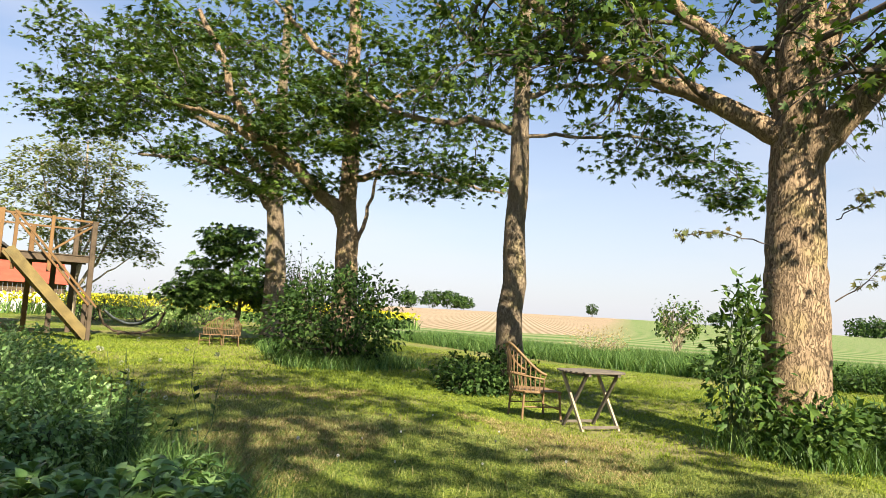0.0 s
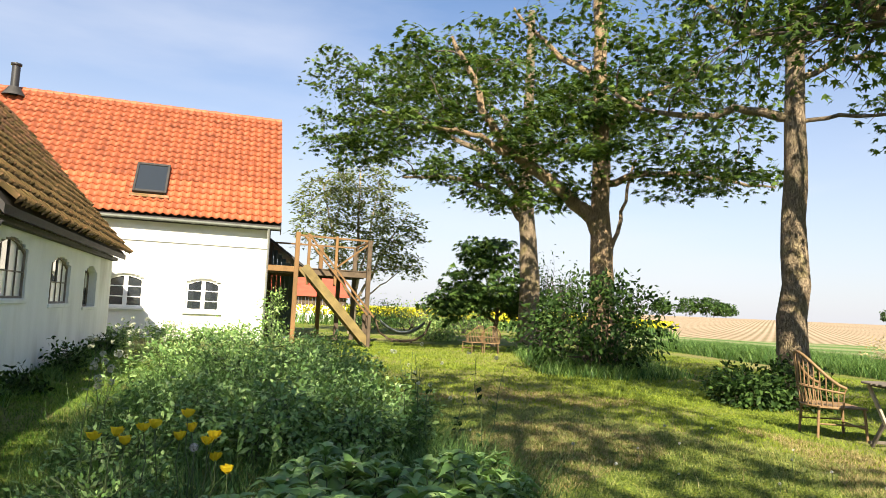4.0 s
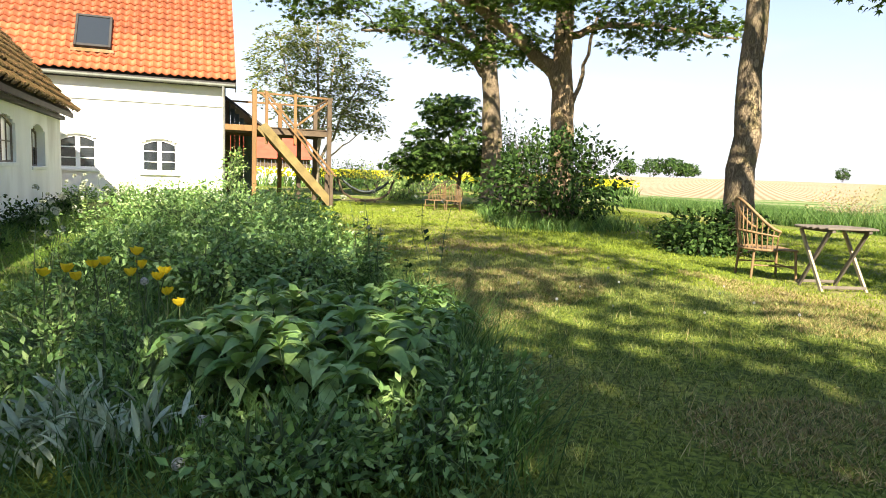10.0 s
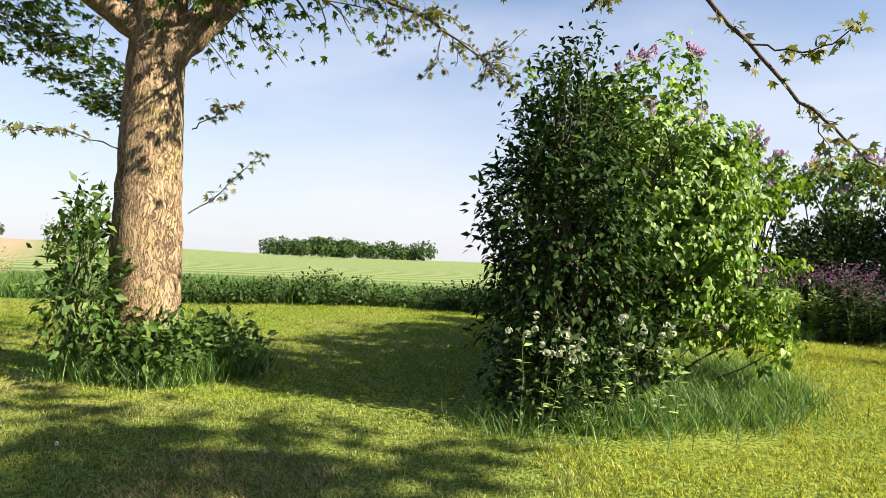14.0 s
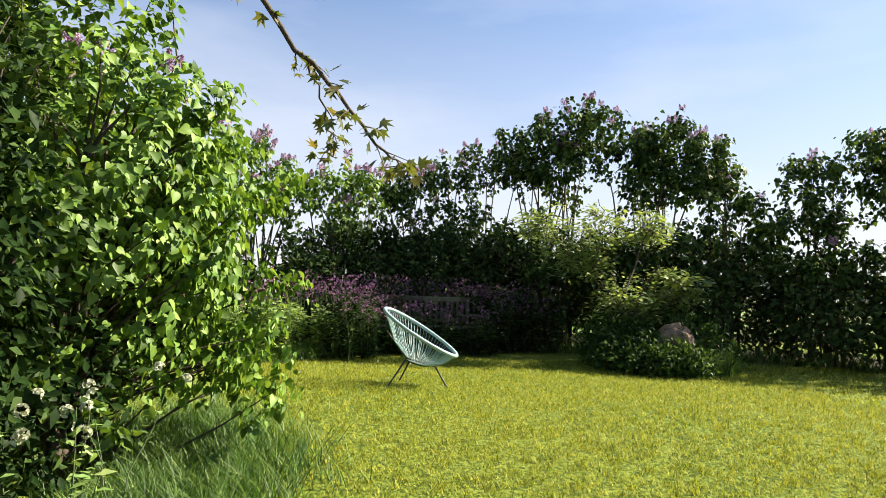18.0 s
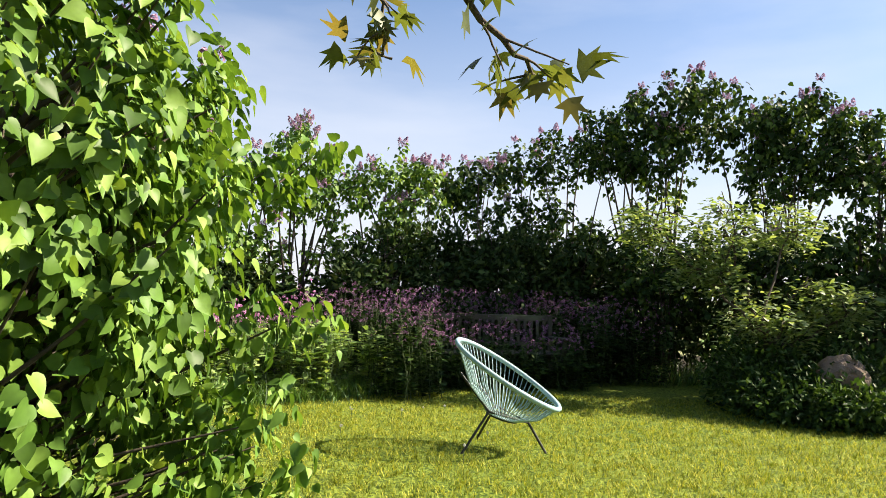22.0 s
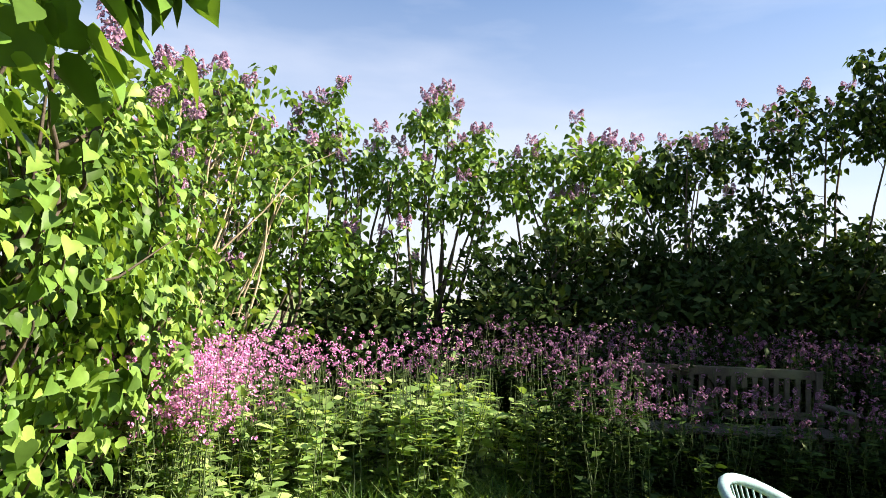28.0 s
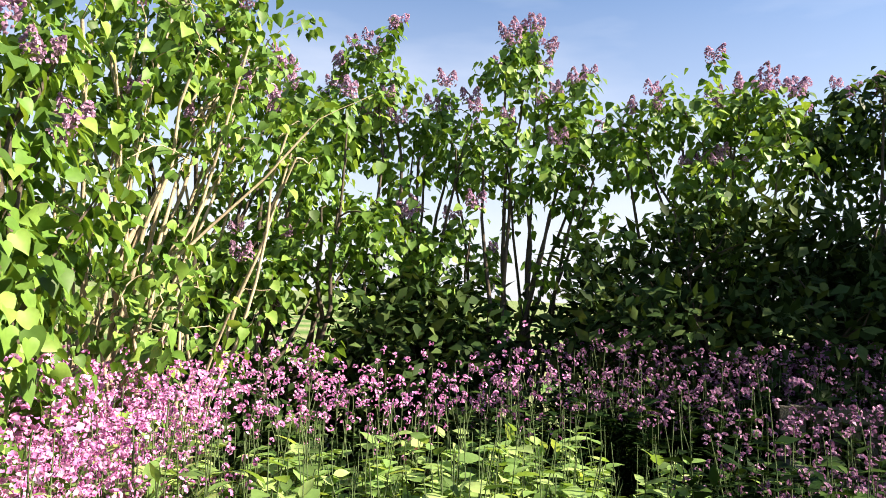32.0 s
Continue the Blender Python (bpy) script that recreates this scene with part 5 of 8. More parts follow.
for k, (u0, u1, z0, z1, rise) in enumerate(bw):
    w = arched_window("window_%d" % (k + 4), barn, "rusty iron stable window, sky reflection painted as pale panes", u0, u1, z0, z1, rise, "y", BX - (0.03, 0.05, 0.16)[k], -0.1, M_IRON, [M_GLASS_SKY, M_GLASS_SKY, M_GLASS_SKY, M_GLASS, M_GLASS_SKY] if k < 2 else [M_GLASS, M_GLASS_SKY], 4, 2, 0.022, 0.035)
    part("window_sill", boxed(BX - 0.14, u0 - 0.05, z0 - 0.07, BX + 0.03, u1 + 0.05, z0 - 0.004, bevel=0.008), M_LIMEWASH, w)

S0 = -14.0
shed = thing("shed", "whitewashed brick shed with a corrugated sheet roof", "shed", pose(0, 0, 0), kind="structure")
sw = [(7.1, 8.36, 0.88, 1.6, 0.15), (4.5, 5.7, 0.88, 1.6, 0.15)]
SX = BX + 0.05
part("wall", wall_with_openings(S0, B0 - 0.006, -0.3, 2.02, -0.34, sw, "y", SX), M_LIMEBRICK, shed, "whitewashed brick wall, the courses showing")
part("inner_wall", boxed(SX - 1.2, S0, -0.2, SX - 1.1, B0 - 0.02, 2.0), M_UNLIT_ROOM, shed)
part("string_course", boxed(SX + 0.002, S0, 1.78, SX + 0.012, B0 - 0.02, 1.795), M_LIMEWASH, shed)
corr_y = np.arange(S0, B0 - 0.25, 0.025)
V = []
for yy in corr_y:
    zz = 0.032 * math.sin(yy * 2 * math.pi / 0.16)
    V += [(SX + 0.27, yy, 2.04 + zz), (SX - 4.6, yy, 2.44 + zz), (SX - 4.6, yy, 2.428 + zz), (SX + 0.27, yy, 2.026 + zz)]
Fc = []
for i in range(len(corr_y) - 1):
    for a, b_ in ((0, 1), (2, 3), (3, 0)):
        Fc.append((i * 4 + a, i * 4 + b_, i * 4 + 4 + b_, i * 4 + 4 + a))
part("roof", mesh_np("roof", V, Fc), M_TAR, shed, "dark corrugated fibre-cement sheets")
part("fascia", boxed(SX + 0.17, S0, 1.9, SX + 0.2, B0 - 0.35, 1.985), M_TAR, shed, "dark timber wall plate")
for k in range(16):
    yy = B0 - 0.5 - k * 1.12
    part("rafter_end", prism([(SX - 0.05, 1.86), (SX - 0.05, 1.99), (SX + 0.25, 1.98), (SX + 0.24, 1.9), (SX + 0.18, 1.83), (SX + 0.05, 1.8)], yy - 0.07, yy + 0.07), M_TAR, shed)
for k, (u0, u1, z0, z1, rise) in enumerate(sw):
    # the one white pane in five is a painted sky reflection
    w = arched_window("window_%d" % (k + 7), shed, "iron stable window deep in the wall", u0, u1, z0, z1, rise, "y", SX - 0.12, -0.08, M_IRON, [M_GLASS, M_GLASS, M_GLASS_SKY, M_GLASS, M_GLASS], 3, 2, 0.024, 0.035)
    part("window_sill", boxed(SX - 0.22, u0 - 0.02, z0 - 0.06, SX + 0.04, u1 + 0.02, z0 - 0.004, bevel=0.008), M_LIMEBRICK, w)

# the red-roofed barn far behind the deck
far_barn = thing("far_barn", "white barn with a red sheet roof beyond the yard", "barn", pose(3.0, 46, 0), kind="structure")
part("wall", boxed(-9, 0, -0.6, 4.75, 8, 1.3), M_PLASTER, far_barn, "whitewashed wall")
for k in range(60):
    part("board", boxed(-9 + 13.75 * k / 60 + 0.008, -0.035, 1.12, -9 + 13.75 * (k + 1) / 60 - 0.008, -0.004, 1.84, bevel=0.004), M_DECK_OLD, far_barn)
part("roof", prism([(-0.4, 1.72), (3.2, 3.3), (8.5, 1.7)], -9.3, 4.95, along="x"), M_RED_ROOF, far_barn, "red sheet roof")
fw = arched_window("window_9", far_barn, "small barred window", 2.6, 3.15, 0.1, 0.85, 0.1, "x", -0.05, 0.05, M_IRON, [M_GLASS], 3, 3)
part("drainpipe", rod("drainpipe", [(1.9, -0.06, -0.4), (1.9, -0.06, 1.1)], 0.05), M_ZINC, far_barn)
# dark boarded porch behind the deck, under its own lean-to roof
porch = thing("porch", "dark teal boarded porch behind the raised deck", "porch", pose(0, 0, 0), kind="structure")
for k in range(7):
    part("board", boxed(1.13 + 0.15 * k, 25.0, -0.2, 1.272 + 0.15 * k, 25.03, 3.42 - 0.2 * k * 0.75, bevel=0.004), M_TEAL, porch)
part("side_wall", boxed(2.14, 25.04, -0.2, 2.2, 28.4, 2.45), M_TEAL, porch)
part("roof", prism([(1.12, 3.62), (2.5, 2.62), (2.5, 2.54), (1.12, 3.52)], 24.7, 28.6, along="y"), M_TAR, porch, "black felted lean-to roof")


# ---- deck with stairs by the gable ----
deck = thing("timber_deck", "raised timber deck with posts, rails and a steep stair", "deck", pose(0, 0, 0), kind="structure")
DX0, DX1, DY0, DY1, DZ = 1.1, 4.45, 22.3, 24.9, 2.42
for k in range(22):
    y0 = DY0 + (DY1 - DY0) * k / 22
    part("deck_board", boxed(DX0, y0 + 0.004, DZ - 0.03, DX1 + 0.1, y0 + (DY1 - DY0) / 22 - 0.004, DZ), M_DECK_OLD, deck)
for y in (DY0 + 0.06, (DY0 + DY1) / 2, DY1 - 0.06):
    part("joist", boxed(DX0, y - 0.03, DZ - 0.22, DX1, y + 0.03, DZ - 0.035), M_DECK_OLD, deck)
part("front_beam", boxed(DX0, DY0 - 0.07, DZ - 0.16, 2.15, DY0 - 0.005, DZ + 0.02, bevel=0.005), M_DECK, deck)
for x, y, top, mt in ((1.98, DY0 - 0.1, 3.55, M_DECK), (DX1 - 0.1, DY0 - 0.02, 3.45, M_DECK_OLD), (DX1 - 0.1, DY1, 3.4, M_DECK_OLD), (3.7, DY1 - 0.5, DZ - 0.2, M_DECK_OLD), (3.1, DY1, 3.35, M_DECK), (1.3, DY1, 3.4, M_DECK_OLD)):
    part("post", boxed(x - 0.07, y - 0.07, gz(x, y) - 0.2, x + 0.07, y + 0.07, top, bevel=0.008), mt, deck)
for x, y in ((2.35, DY0 - 0.12), (3.25, DY0 - 0.02)):
    part("baluster_post", boxed(x - 0.045, y - 0.045, DZ - 0.55, x + 0.045, y + 0.045, 3.5, bevel=0.006), M_DECK, deck)
for a, b_ in (((1.9, DY0, 3.46), (DX1, DY0, 3.42)), ((DX1 - 0.1, DY0, 3.42), (DX1 - 0.1, DY1, 3.38)), ((DX0, DY1, 3.38), (DX1, DY1, 3.38)), ((3.3, DY0, 2.5), (DX1 - 0.15, DY0, 3.3))):
    part("rail", beam(a, b_, 0.035, 0.06), M_DECK, deck)
st0, st1 = Vector((2.2, DY0 - 0.55, DZ)), Vector((4.25, DY0 - 0.6, 0.08))
for dy in (-0.35, 0.4):
    stringer = part("stringer", beam(st0 + Vector((-0.05, dy, 0)), st1 + Vector((0, dy, 0)), 0.06, 0.26), M_STRINGER, deck, "yellowish stair stringer")
for k in range(1, 12):
    p = st0.lerp(st1, k / 12)
    part("tread", boxed(p.x - 0.12, p.y - 0.32, p.z - 0.02, p.x + 0.12, p.y + 0.37, p.z + 0.02, bevel=0.004), M_DECK_OLD, stringer)
for dy in (-0.4, 0.45):
    part("handrail", beam(st0 + Vector((0, dy, 1.02)), st1 + Vector((0.15, dy, 0.85)), 0.035, 0.06), M_DECK, deck)
    part("newel", boxed(st1.x - 0.05, st1.y + dy - 0.05, -0.2, st1.x + 0.05, st1.y + dy + 0.05, 1.0, bevel=0.006), M_DECK_OLD, deck)


# ---- garden furniture ----
def acapulco(at):
    """A round cord chair: a tilted steel ring, a lower ring, cords between them, three-legged frame."""
    root = thing("cord_chair", "pale blue cord lounge chair on thin black steel legs", "chair", at)
    n = 40
    c1, c2 = Vector((0, -0.02, 0.625)), Vector((0, 0.02, 0.27))
    tilt = radians(31)
    ring, low = [], []
    for k in range(n + 1):
        a = 2 * math.pi * k / n
        y, x = math.cos(a), math.sin(a)
        ring.append((c1.x + 0.40 * x * (1 + 0.06 * y), c1.y + 0.50 * y * math.cos(tilt), c1.z + 0.50 * y * math.sin(tilt)))
        low.append((c2.x + 0.11 * x, c2.y + 0.13 * y * math.cos(tilt * 0.5), c2.z + 0.13 * y * math.sin(tilt * 0.5)))
    seat_ring = part("seat_ring", rod("seat_ring", ring, 0.021, 10), M_CORD, root, "thick pale blue wrapped ring")
    part("lower_ring", rod("lower_ring", low, 0.010, 8), M_BLACK_STEEL, root)
    cord = None
    for k in range(64):
        a = 2 * math.pi * k / 64
        i = k / 64 * n
        p = Vector(ring[int(i)]).lerp(Vector(ring[int(i) + 1]), i % 1)
        q = Vector(low[int(i)]).lerp(Vector(low[int(i) + 1]), i % 1)
        mid = p.lerp(q, 0.55) + Vector((-math.sin(a) * -0.035, math.cos(a) * 0.03, -0.03))
        part("cord", rod("cord", [p, mid, q], 0.0042, 5), M_CORD, seat_ring)
    part("seat_web", tubes("seat_web", [([Vector(low[k]), Vector((0, 0.02, 0.235)), Vector(low[(k + 20) % 40])], [0.0042] * 3) for k in range(0, 20)], 5), M_CORD, root)
    legs = (((-0.16, 0.10, 0.33), (-0.30, 0.30, -0.02)), ((0.16, 0.10, 0.33), (0.30, 0.30, -0.02)), ((0.0, -0.20, 0.24), (0.02, -0.36, -0.02)))
    for p, q in legs:
        part("leg", rod("leg", [p, q], 0.011, 8), M_BLACK_STEEL, root)
    part("leg_frame", tubes("leg_frame", [([(-0.16, 0.10, 0.33), (0.0, -0.2, 0.24), (0.16, 0.10, 0.33), (-0.16, 0.10, 0.33)], [0.011] * 4), ([(-0.16, 0.1, 0.33), (-0.1, 0.36, 0.62)], [0.01] * 2), ([(0.16, 0.1, 0.33), (0.1, 0.36, 0.62)], [0.01] * 2)], 8), M_BLACK_STEEL, root)
    return root


def folding_table(at):
    root = thing("folding_table", "small weathered folding table with crossed pale legs", "table", at)
    n = 9
    for k in range(n):
        y0 = -0.32 + 0.64 * k / n
        half = 0.43 * math.sqrt(max(1 - ((y0 + 0.035) / 0.40) ** 2, 0.1))
        part("slat", boxed(-half, y0 + 0.004, 0.715, half, y0 + 0.064, 0.735, bevel=0.004), M_SLAT, root)
    for x in (-0.22, 0.22):
        part("batten", boxed(x - 0.02, -0.3, 0.68, x + 0.02, 0.3, 0.713), M_SLAT, root)
    for x, s in ((-0.27, 1), (0.27, 1), (-0.23, -1), (0.23, -1)):
        part("leg", beam((x, -0.26 * s, -0.01), (x, 0.24 * s, 0.69), 0.03, 0.045), M_TABLE_LEG if s > 0 else M_SLAT, root)
    for y in (-0.25, 0.25):
        part("crossbar", beam((-0.27, y, 0.05), (0.27, y, 0.05), 0.025, 0.035), M_SLAT, root)
    return root


def wicker_chair(at, name="wicker_chair", label="old cane armchair with a high curved slatted back"):
    root = thing(name, label, "chair", at)
    n = 19
    top, low, mid = [], [], []
    for k in range(n):
        a = math.pi * (k / (n - 1)) + math.pi
        x, y = -0.37 * math.cos(a), 0.34 * -math.sin(a)
        rise = math.sin(math.pi * k / (n - 1))
        top.append((x, y * 1.25 - 0.02, 0.62 + 0.40 * rise ** 1.5))
        mid.append((x * 0.97, y * 1.1, 0.56 + 0.05 * rise))
        low.append((x * 0.92, y * 0.95, 0.38))
    back_rail = part("back_rail", rod("back_rail", top, 0.018), M_RATTAN, root)
    part("waist_rail", rod("waist_rail", mid, 0.012), M_RATTAN, root)
    part("seat_rim", rod("seat_rim", low + [(0.3, -0.28, 0.38), (-0.3, -0.28, 0.38), low[0]], 0.017), M_RATTAN, root)
    for k in range(n):
        part("cane", rod("cane", [low[k], mid[k], top[k]], 0.009, 6), M_RATTAN, back_rail)
    for k in range(8):
        x = -0.28 + 0.08 * k
        part("seat_slat", boxed(x - 0.03, -0.28, 0.375, x + 0.03, 0.26, 0.39), M_RATTAN, root)
    for x, y in ((-0.28, -0.26), (0.28, -0.26), (-0.25, 0.24), (0.25, 0.24)):
        part("leg", rod("leg", [(x, y, 0.38), (x * 1.08, y * 1.1, -0.02)], 0.017), M_RATTAN, root)
    part("stretcher", rod("stretcher", [(-0.29, -0.27, 0.15), (0.29, -0.27, 0.15)], 0.01), M_RATTAN, root)
    for s in (-1, 1):
        part("stretcher", rod("stretcher", [(0.29 * s, -0.27, 0.18), (0.26 * s, 0.25, 0.18)], 0.01), M_RATTAN, root)
    return root


def garden_bench(at, w=2.05):
    root = thing("garden_bench", "silvered wooden bench half overgrown by flowers", "bench", at)
    for s in (-1, 1):
        x = s * (w / 2 - 0.035)
        part("back_leg", beam((x, 0.06, -0.02), (x, 0.13, 0.94), 0.065, 0.06), M_GREY_WOOD, root)
        part("front_leg", boxed(x - 0.035, -0.46, -0.02, x + 0.035, -0.40, 0.62, bevel=0.006), M_GREY_WOOD, root)
        part("armrest", boxed(x - 0.05, -0.5, 0.62, x + 0.05, 0.08, 0.655, bevel=0.01), M_GREY_WOOD, root)
        part("side_rail", boxed(x - 0.025, -0.4, 0.34, x + 0.025, 0.05, 0.41), M_GREY_WOOD, root)
    top_rail = part("top_rail", boxed(-w / 2 + 0.06, 0.105, 0.86, w / 2 - 0.06, 0.145, 0.95, bevel=0.008), M_GREY_WOOD, root)
    part("lower_rail", boxed(-w / 2 + 0.06, 0.085, 0.50, w / 2 - 0.06, 0.12, 0.56), M_GREY_WOOD, root)
    n = 19
    for k in range(n):
        x = -w / 2 + 0.13 + (w - 0.26) * k / (n - 1)
        wd = 0.045 if abs(x) < 0.04 else 0.024
        part("back_slat", boxed(x - wd, 0.105, 0.555, x + wd, 0.125, 0.865), M_GREY_WOOD, top_rail)
    for k in range(5):
        y = -0.45 + 0.105 * k
        part("seat_slat", boxed(-w / 2 + 0.02, y, 0.415, w / 2 - 0.02, y + 0.09, 0.437, bevel=0.004), M_GREY_WOOD, root)
    return root


acapulco(on_ground(9.93, -5.33, -43))
folding_table(on_ground(7.1, 5.75, -16))
wicker_chair(on_ground(7.05, 6.7, 66))
garden_bench(on_ground(13.49, -7.41, -104.8))
far_chair = wicker_chair(on_ground(7.2, 19.75, 200) @ Matrix.Scale(0.8, 4), "garden_chair", "brown cane garden chair under the trees")
copy_thing(far_chair, on_ground(7.7, 19.55, 165))
# hammock on a curved stand
ham = thing("hammock", "striped hammock on a curved dark wooden stand", "hammock", on_ground(6.25, 24.8, 165))
for s in (-1, 1):
    part("stand_arm", rod("stand_arm", [(0, 0, 0.05), (0.5 * s, 0, 0.12), (0.85 * s, 0, 0.35), (1.05 * s, 0, 0.85)], 0.04), M_DECK_OLD, ham)
    part("foot", beam((0.35 * s, -0.4, 0.04), (0.35 * s, 0.4, 0.04), 0.08, 0.07), M_DECK_OLD, ham)
us, vs = np.linspace(-1, 1, 15), np.linspace(-1, 1, 7)
HV = [(u * 0.85, v * 0.3 * (1 - 0.8 * u ** 4), 0.3 + 0.42 * u * u + 0.10 * v * v) for u in us for v in vs]
HF = [(i * 7 + j, i * 7 + j + 1, (i + 1) * 7 + j + 1, (i + 1) * 7 + j) for i in range(14) for j in range(6)]
cloth = part("cloth", mesh_np("cloth", HV, HF), M_HAMMOCK, ham)
thick = cloth.modifiers.new("thick", "SOLIDIFY")
thick.thickness = 0.02
part("rope", tubes("rope", [([(s * 0.85, 0, 0.72), (s * 1.04, 0, 0.83)], [0.012, 0.012]) for s in (-1, 1)], 6), M_RATTAN, ham)


# ---- trees ----
maple(7.9, 3.5, 4, 9.0, 0.74, [
    (4.9, (0.6, 0.3, 0.9), 3.0, 0.16, 3), (5.0, (-0.7, -0.5, 0.8), 3.2, 0.12, 3), (5.6, (0.2, 0.9, 0.7), 3.2, 0.12, 3), (6.2, (0.9, -0.3, 0.8), 3.0, 0.11, 3), (6.4, (-0.2, -0.9, 0.7), 3.2, 0.11, 3), (7.0, (-0.5, 0.5, 1.0), 2.6, 0.1, 2)],
    "old sycamore with flaking sunlit bark and wide forked limbs", per=5, leaf=0.11, flare=0.86, paths=[
    ([(0, 0, 3.45), (-0.3, 0.4, 3.75), (-0.64, 1.1, 4.25), (-1.24, 1.94, 4.6), (-1.75, 2.5, 5.35), (-2.1, 3.2, 6.0)], 0.15, 0.05, 13, 1.2, 2, False),
    ([(0.0, 0.1, 3.9), (-0.2, 0.35, 4.4), (-0.55, 0.95, 5.0), (-1.05, 1.6, 5.8)], 0.16, 0.05, 6, 1.2, 2, False),
    ([(0.0, -0.05, 3.3), (0.12, -0.4, 3.75), (0.28, -0.85, 4.3), (0.5, -1.9, 5.2), (0.6, -3.0, 5.9)], 0.21, 0.09, 6, 1.5, 2, False),
    ([(0.05, 0.0, 4.0), (0.15, -0.15, 4.6), (0.3, -0.5, 5.4), (0.6, -0.8, 6.4)], 0.19, 0.08, 6, 1.6, 2, False),
    ([(0.1, -0.4, 4.3), (-0.2, -2.4, 5.4), (-0.6, -4.2, 4.9), (-1.05, -4.9, 3.95), (-1.25, -5.4, 3.35), (-1.3, -5.9, 2.75), (-1.33, -6.25, 2.42), (-1.3, -6.55, 2.17), (-1.27, -6.7, 2.1)], 0.03, 0.005, 17, 0.16, 0, True),
    ([(0.2, -0.3, 1.7), (0.35, -0.6, 1.95), (0.5, -0.95, 2.4)], 0.008, 0.003, 8, 0.12, 0, True),
    ([(0.1, -0.35, 2.6), (0.15, -0.55, 2.75), (0.2, -0.7, 2.9)], 0.007, 0.003, 7, 0.12, 0, True),
    ([(-0.3, 0.2, 2.3), (-0.55, 0.6, 2.45), (-0.8, 0.95, 2.4)], 0.008, 0.003, 8, 0.14, 0, True),
    ([(-1.3, -6.05, 2.62), (-1.15, -6.25, 2.3), (-1.09, -6.34, 2.14)], 0.006, 0.004, 5, 0.1, 0, True),
    ([(-1.28, -5.55, 3.15), (-1.5, -5.95, 2.95), (-1.75, -6.2, 3.1)], 0.009, 0.004, 7, 0.14, 0, True),
    ([(0.2, -0.4, 4.1), (0.9, -1.8, 4.5), (1.4, -2.7, 4.25), (1.75, -3.5, 3.75)], 0.04, 0.006, 16, 0.45, 1, True),
    ([(-0.2, -0.3, 4.6), (-0.6, -2.2, 4.9), (-0.7, -3.6, 4.25), (-0.5, -4.5, 3.9)], 0.04, 0.006, 12, 0.4, 1, True)])
tiered_tree("maple_tree", "slim straight sycamore rising out of a low shrub", 8.95, 9.2, 3, ([(0, 0, -0.25), (0.05, 0.03, 2.0), (0.1, 0.05, 4.2), (0.2, 0.15, 7.0), (0.3, 0.25, 10.5)], 0.26, 0.1), [
    ([(0.1, 0.05, 4.9), (-0.7, 0.65, 5.1), (-1.5, 1.4, 5.0), (-2.2, 2.1, 5.6)], 0.09, 0.03),
    ([(0.1, 0.05, 4.8), (0.7, -0.6, 4.85), (1.6, -1.5, 4.85), (2.5, -2.4, 4.4), (3.1, -3.0, 3.8)], 0.04, 0.01),
    ([(0.12, 0.1, 5.6), (0.9, -0.9, 5.9), (1.9, -1.9, 5.7)], 0.06, 0.02), ([(0.15, 0.1, 6.2), (-0.6, 1.0, 6.9), (-1.2, 1.6, 7.8)], 0.07, 0.03)],
    [(1.75, -1.7, 4.9, 1.35, 0.7, 62), (2.6, -2.5, 4.2, 0.85, 0.6, 34), (3.0, -3.0, 3.7, 0.5, 0.35, 12), (-1.5, 1.4, 5.9, 1.5, 0.9, 60), (-0.5, 0.6, 7.6, 2.0, 1.6, 60), (1.4, -1.3, 6.6, 1.6, 1.0, 50)], M_BARK_GREY, M_LEAF_MAPLE, leaf=0.125, per=17, spread=0.34)
tiered_tree("maple_tree", "broad sycamore forking low with a dense layered crown", 8.75, 14.9, 2, ([(0, 0, -0.25), (0.0, 0.02, 1.8), (-0.08, 0.05, 3.4), (-0.1, 0.1, 5.5), (-0.2, 0.15, 8.5), (-0.2, 0.2, 11.5)], 0.36, 0.1), [
    ([(0.0, 0.0, 3.2), (-0.45, 0.15, 3.85), (-1.6, 0.4, 4.85), (-2.4, 0.45, 5.2), (-3.0, 0.6, 6.0), (-3.4, 0.7, 7.1), (-3.95, 0.9, 8.1)], 0.2, 0.05),
    ([(-0.1, 0.05, 4.6), (0.9, -0.9, 4.9), (2.2, -1.6, 4.7), (3.2, -2.2, 4.5)], 0.1, 0.02), ([(-0.1, 0.1, 6.0), (0.9, -0.2, 6.9), (2.2, -1.0, 7.6)], 0.11, 0.03),
    ([(0.12, -0.12, 3.0), (0.35, -0.3, 3.9), (0.55, -0.45, 5.2)], 0.06, 0.03), ([(-2.4, 0.45, 5.2), (-3.6, 0.2, 5.5), (-4.6, 0.2, 5.6)], 0.09, 0.03), ([(-0.15, 0.12, 7.2), (-1.2, 1.2, 8.4), (-2.0, 1.6, 9.5)], 0.1, 0.03)],
    [(1.9, -1.15, 4.9, 2.1, 0.65, 75), (1.3, -0.6, 6.6, 2.9, 1.0, 105), (-0.4, 0.2, 8.6, 3.4, 1.3, 90), (-1.3, 0.6, 4.5, 1.5, 0.5, 42), (-3.6, 0.9, 7.2, 2.3, 1.3, 95), (-4.7, 0.7, 5.9, 1.3, 0.6, 36), (-0.95, -1.25, 5.1, 0.75, 0.22, 20), (-2.2, 0.0, 5.7, 1.2, 0.6, 40), (-0.9, -0.6, 6.5, 1.4, 0.7, 48)], M_BARK, M_LEAF_MAPLE, leaf=0.15, per=22)
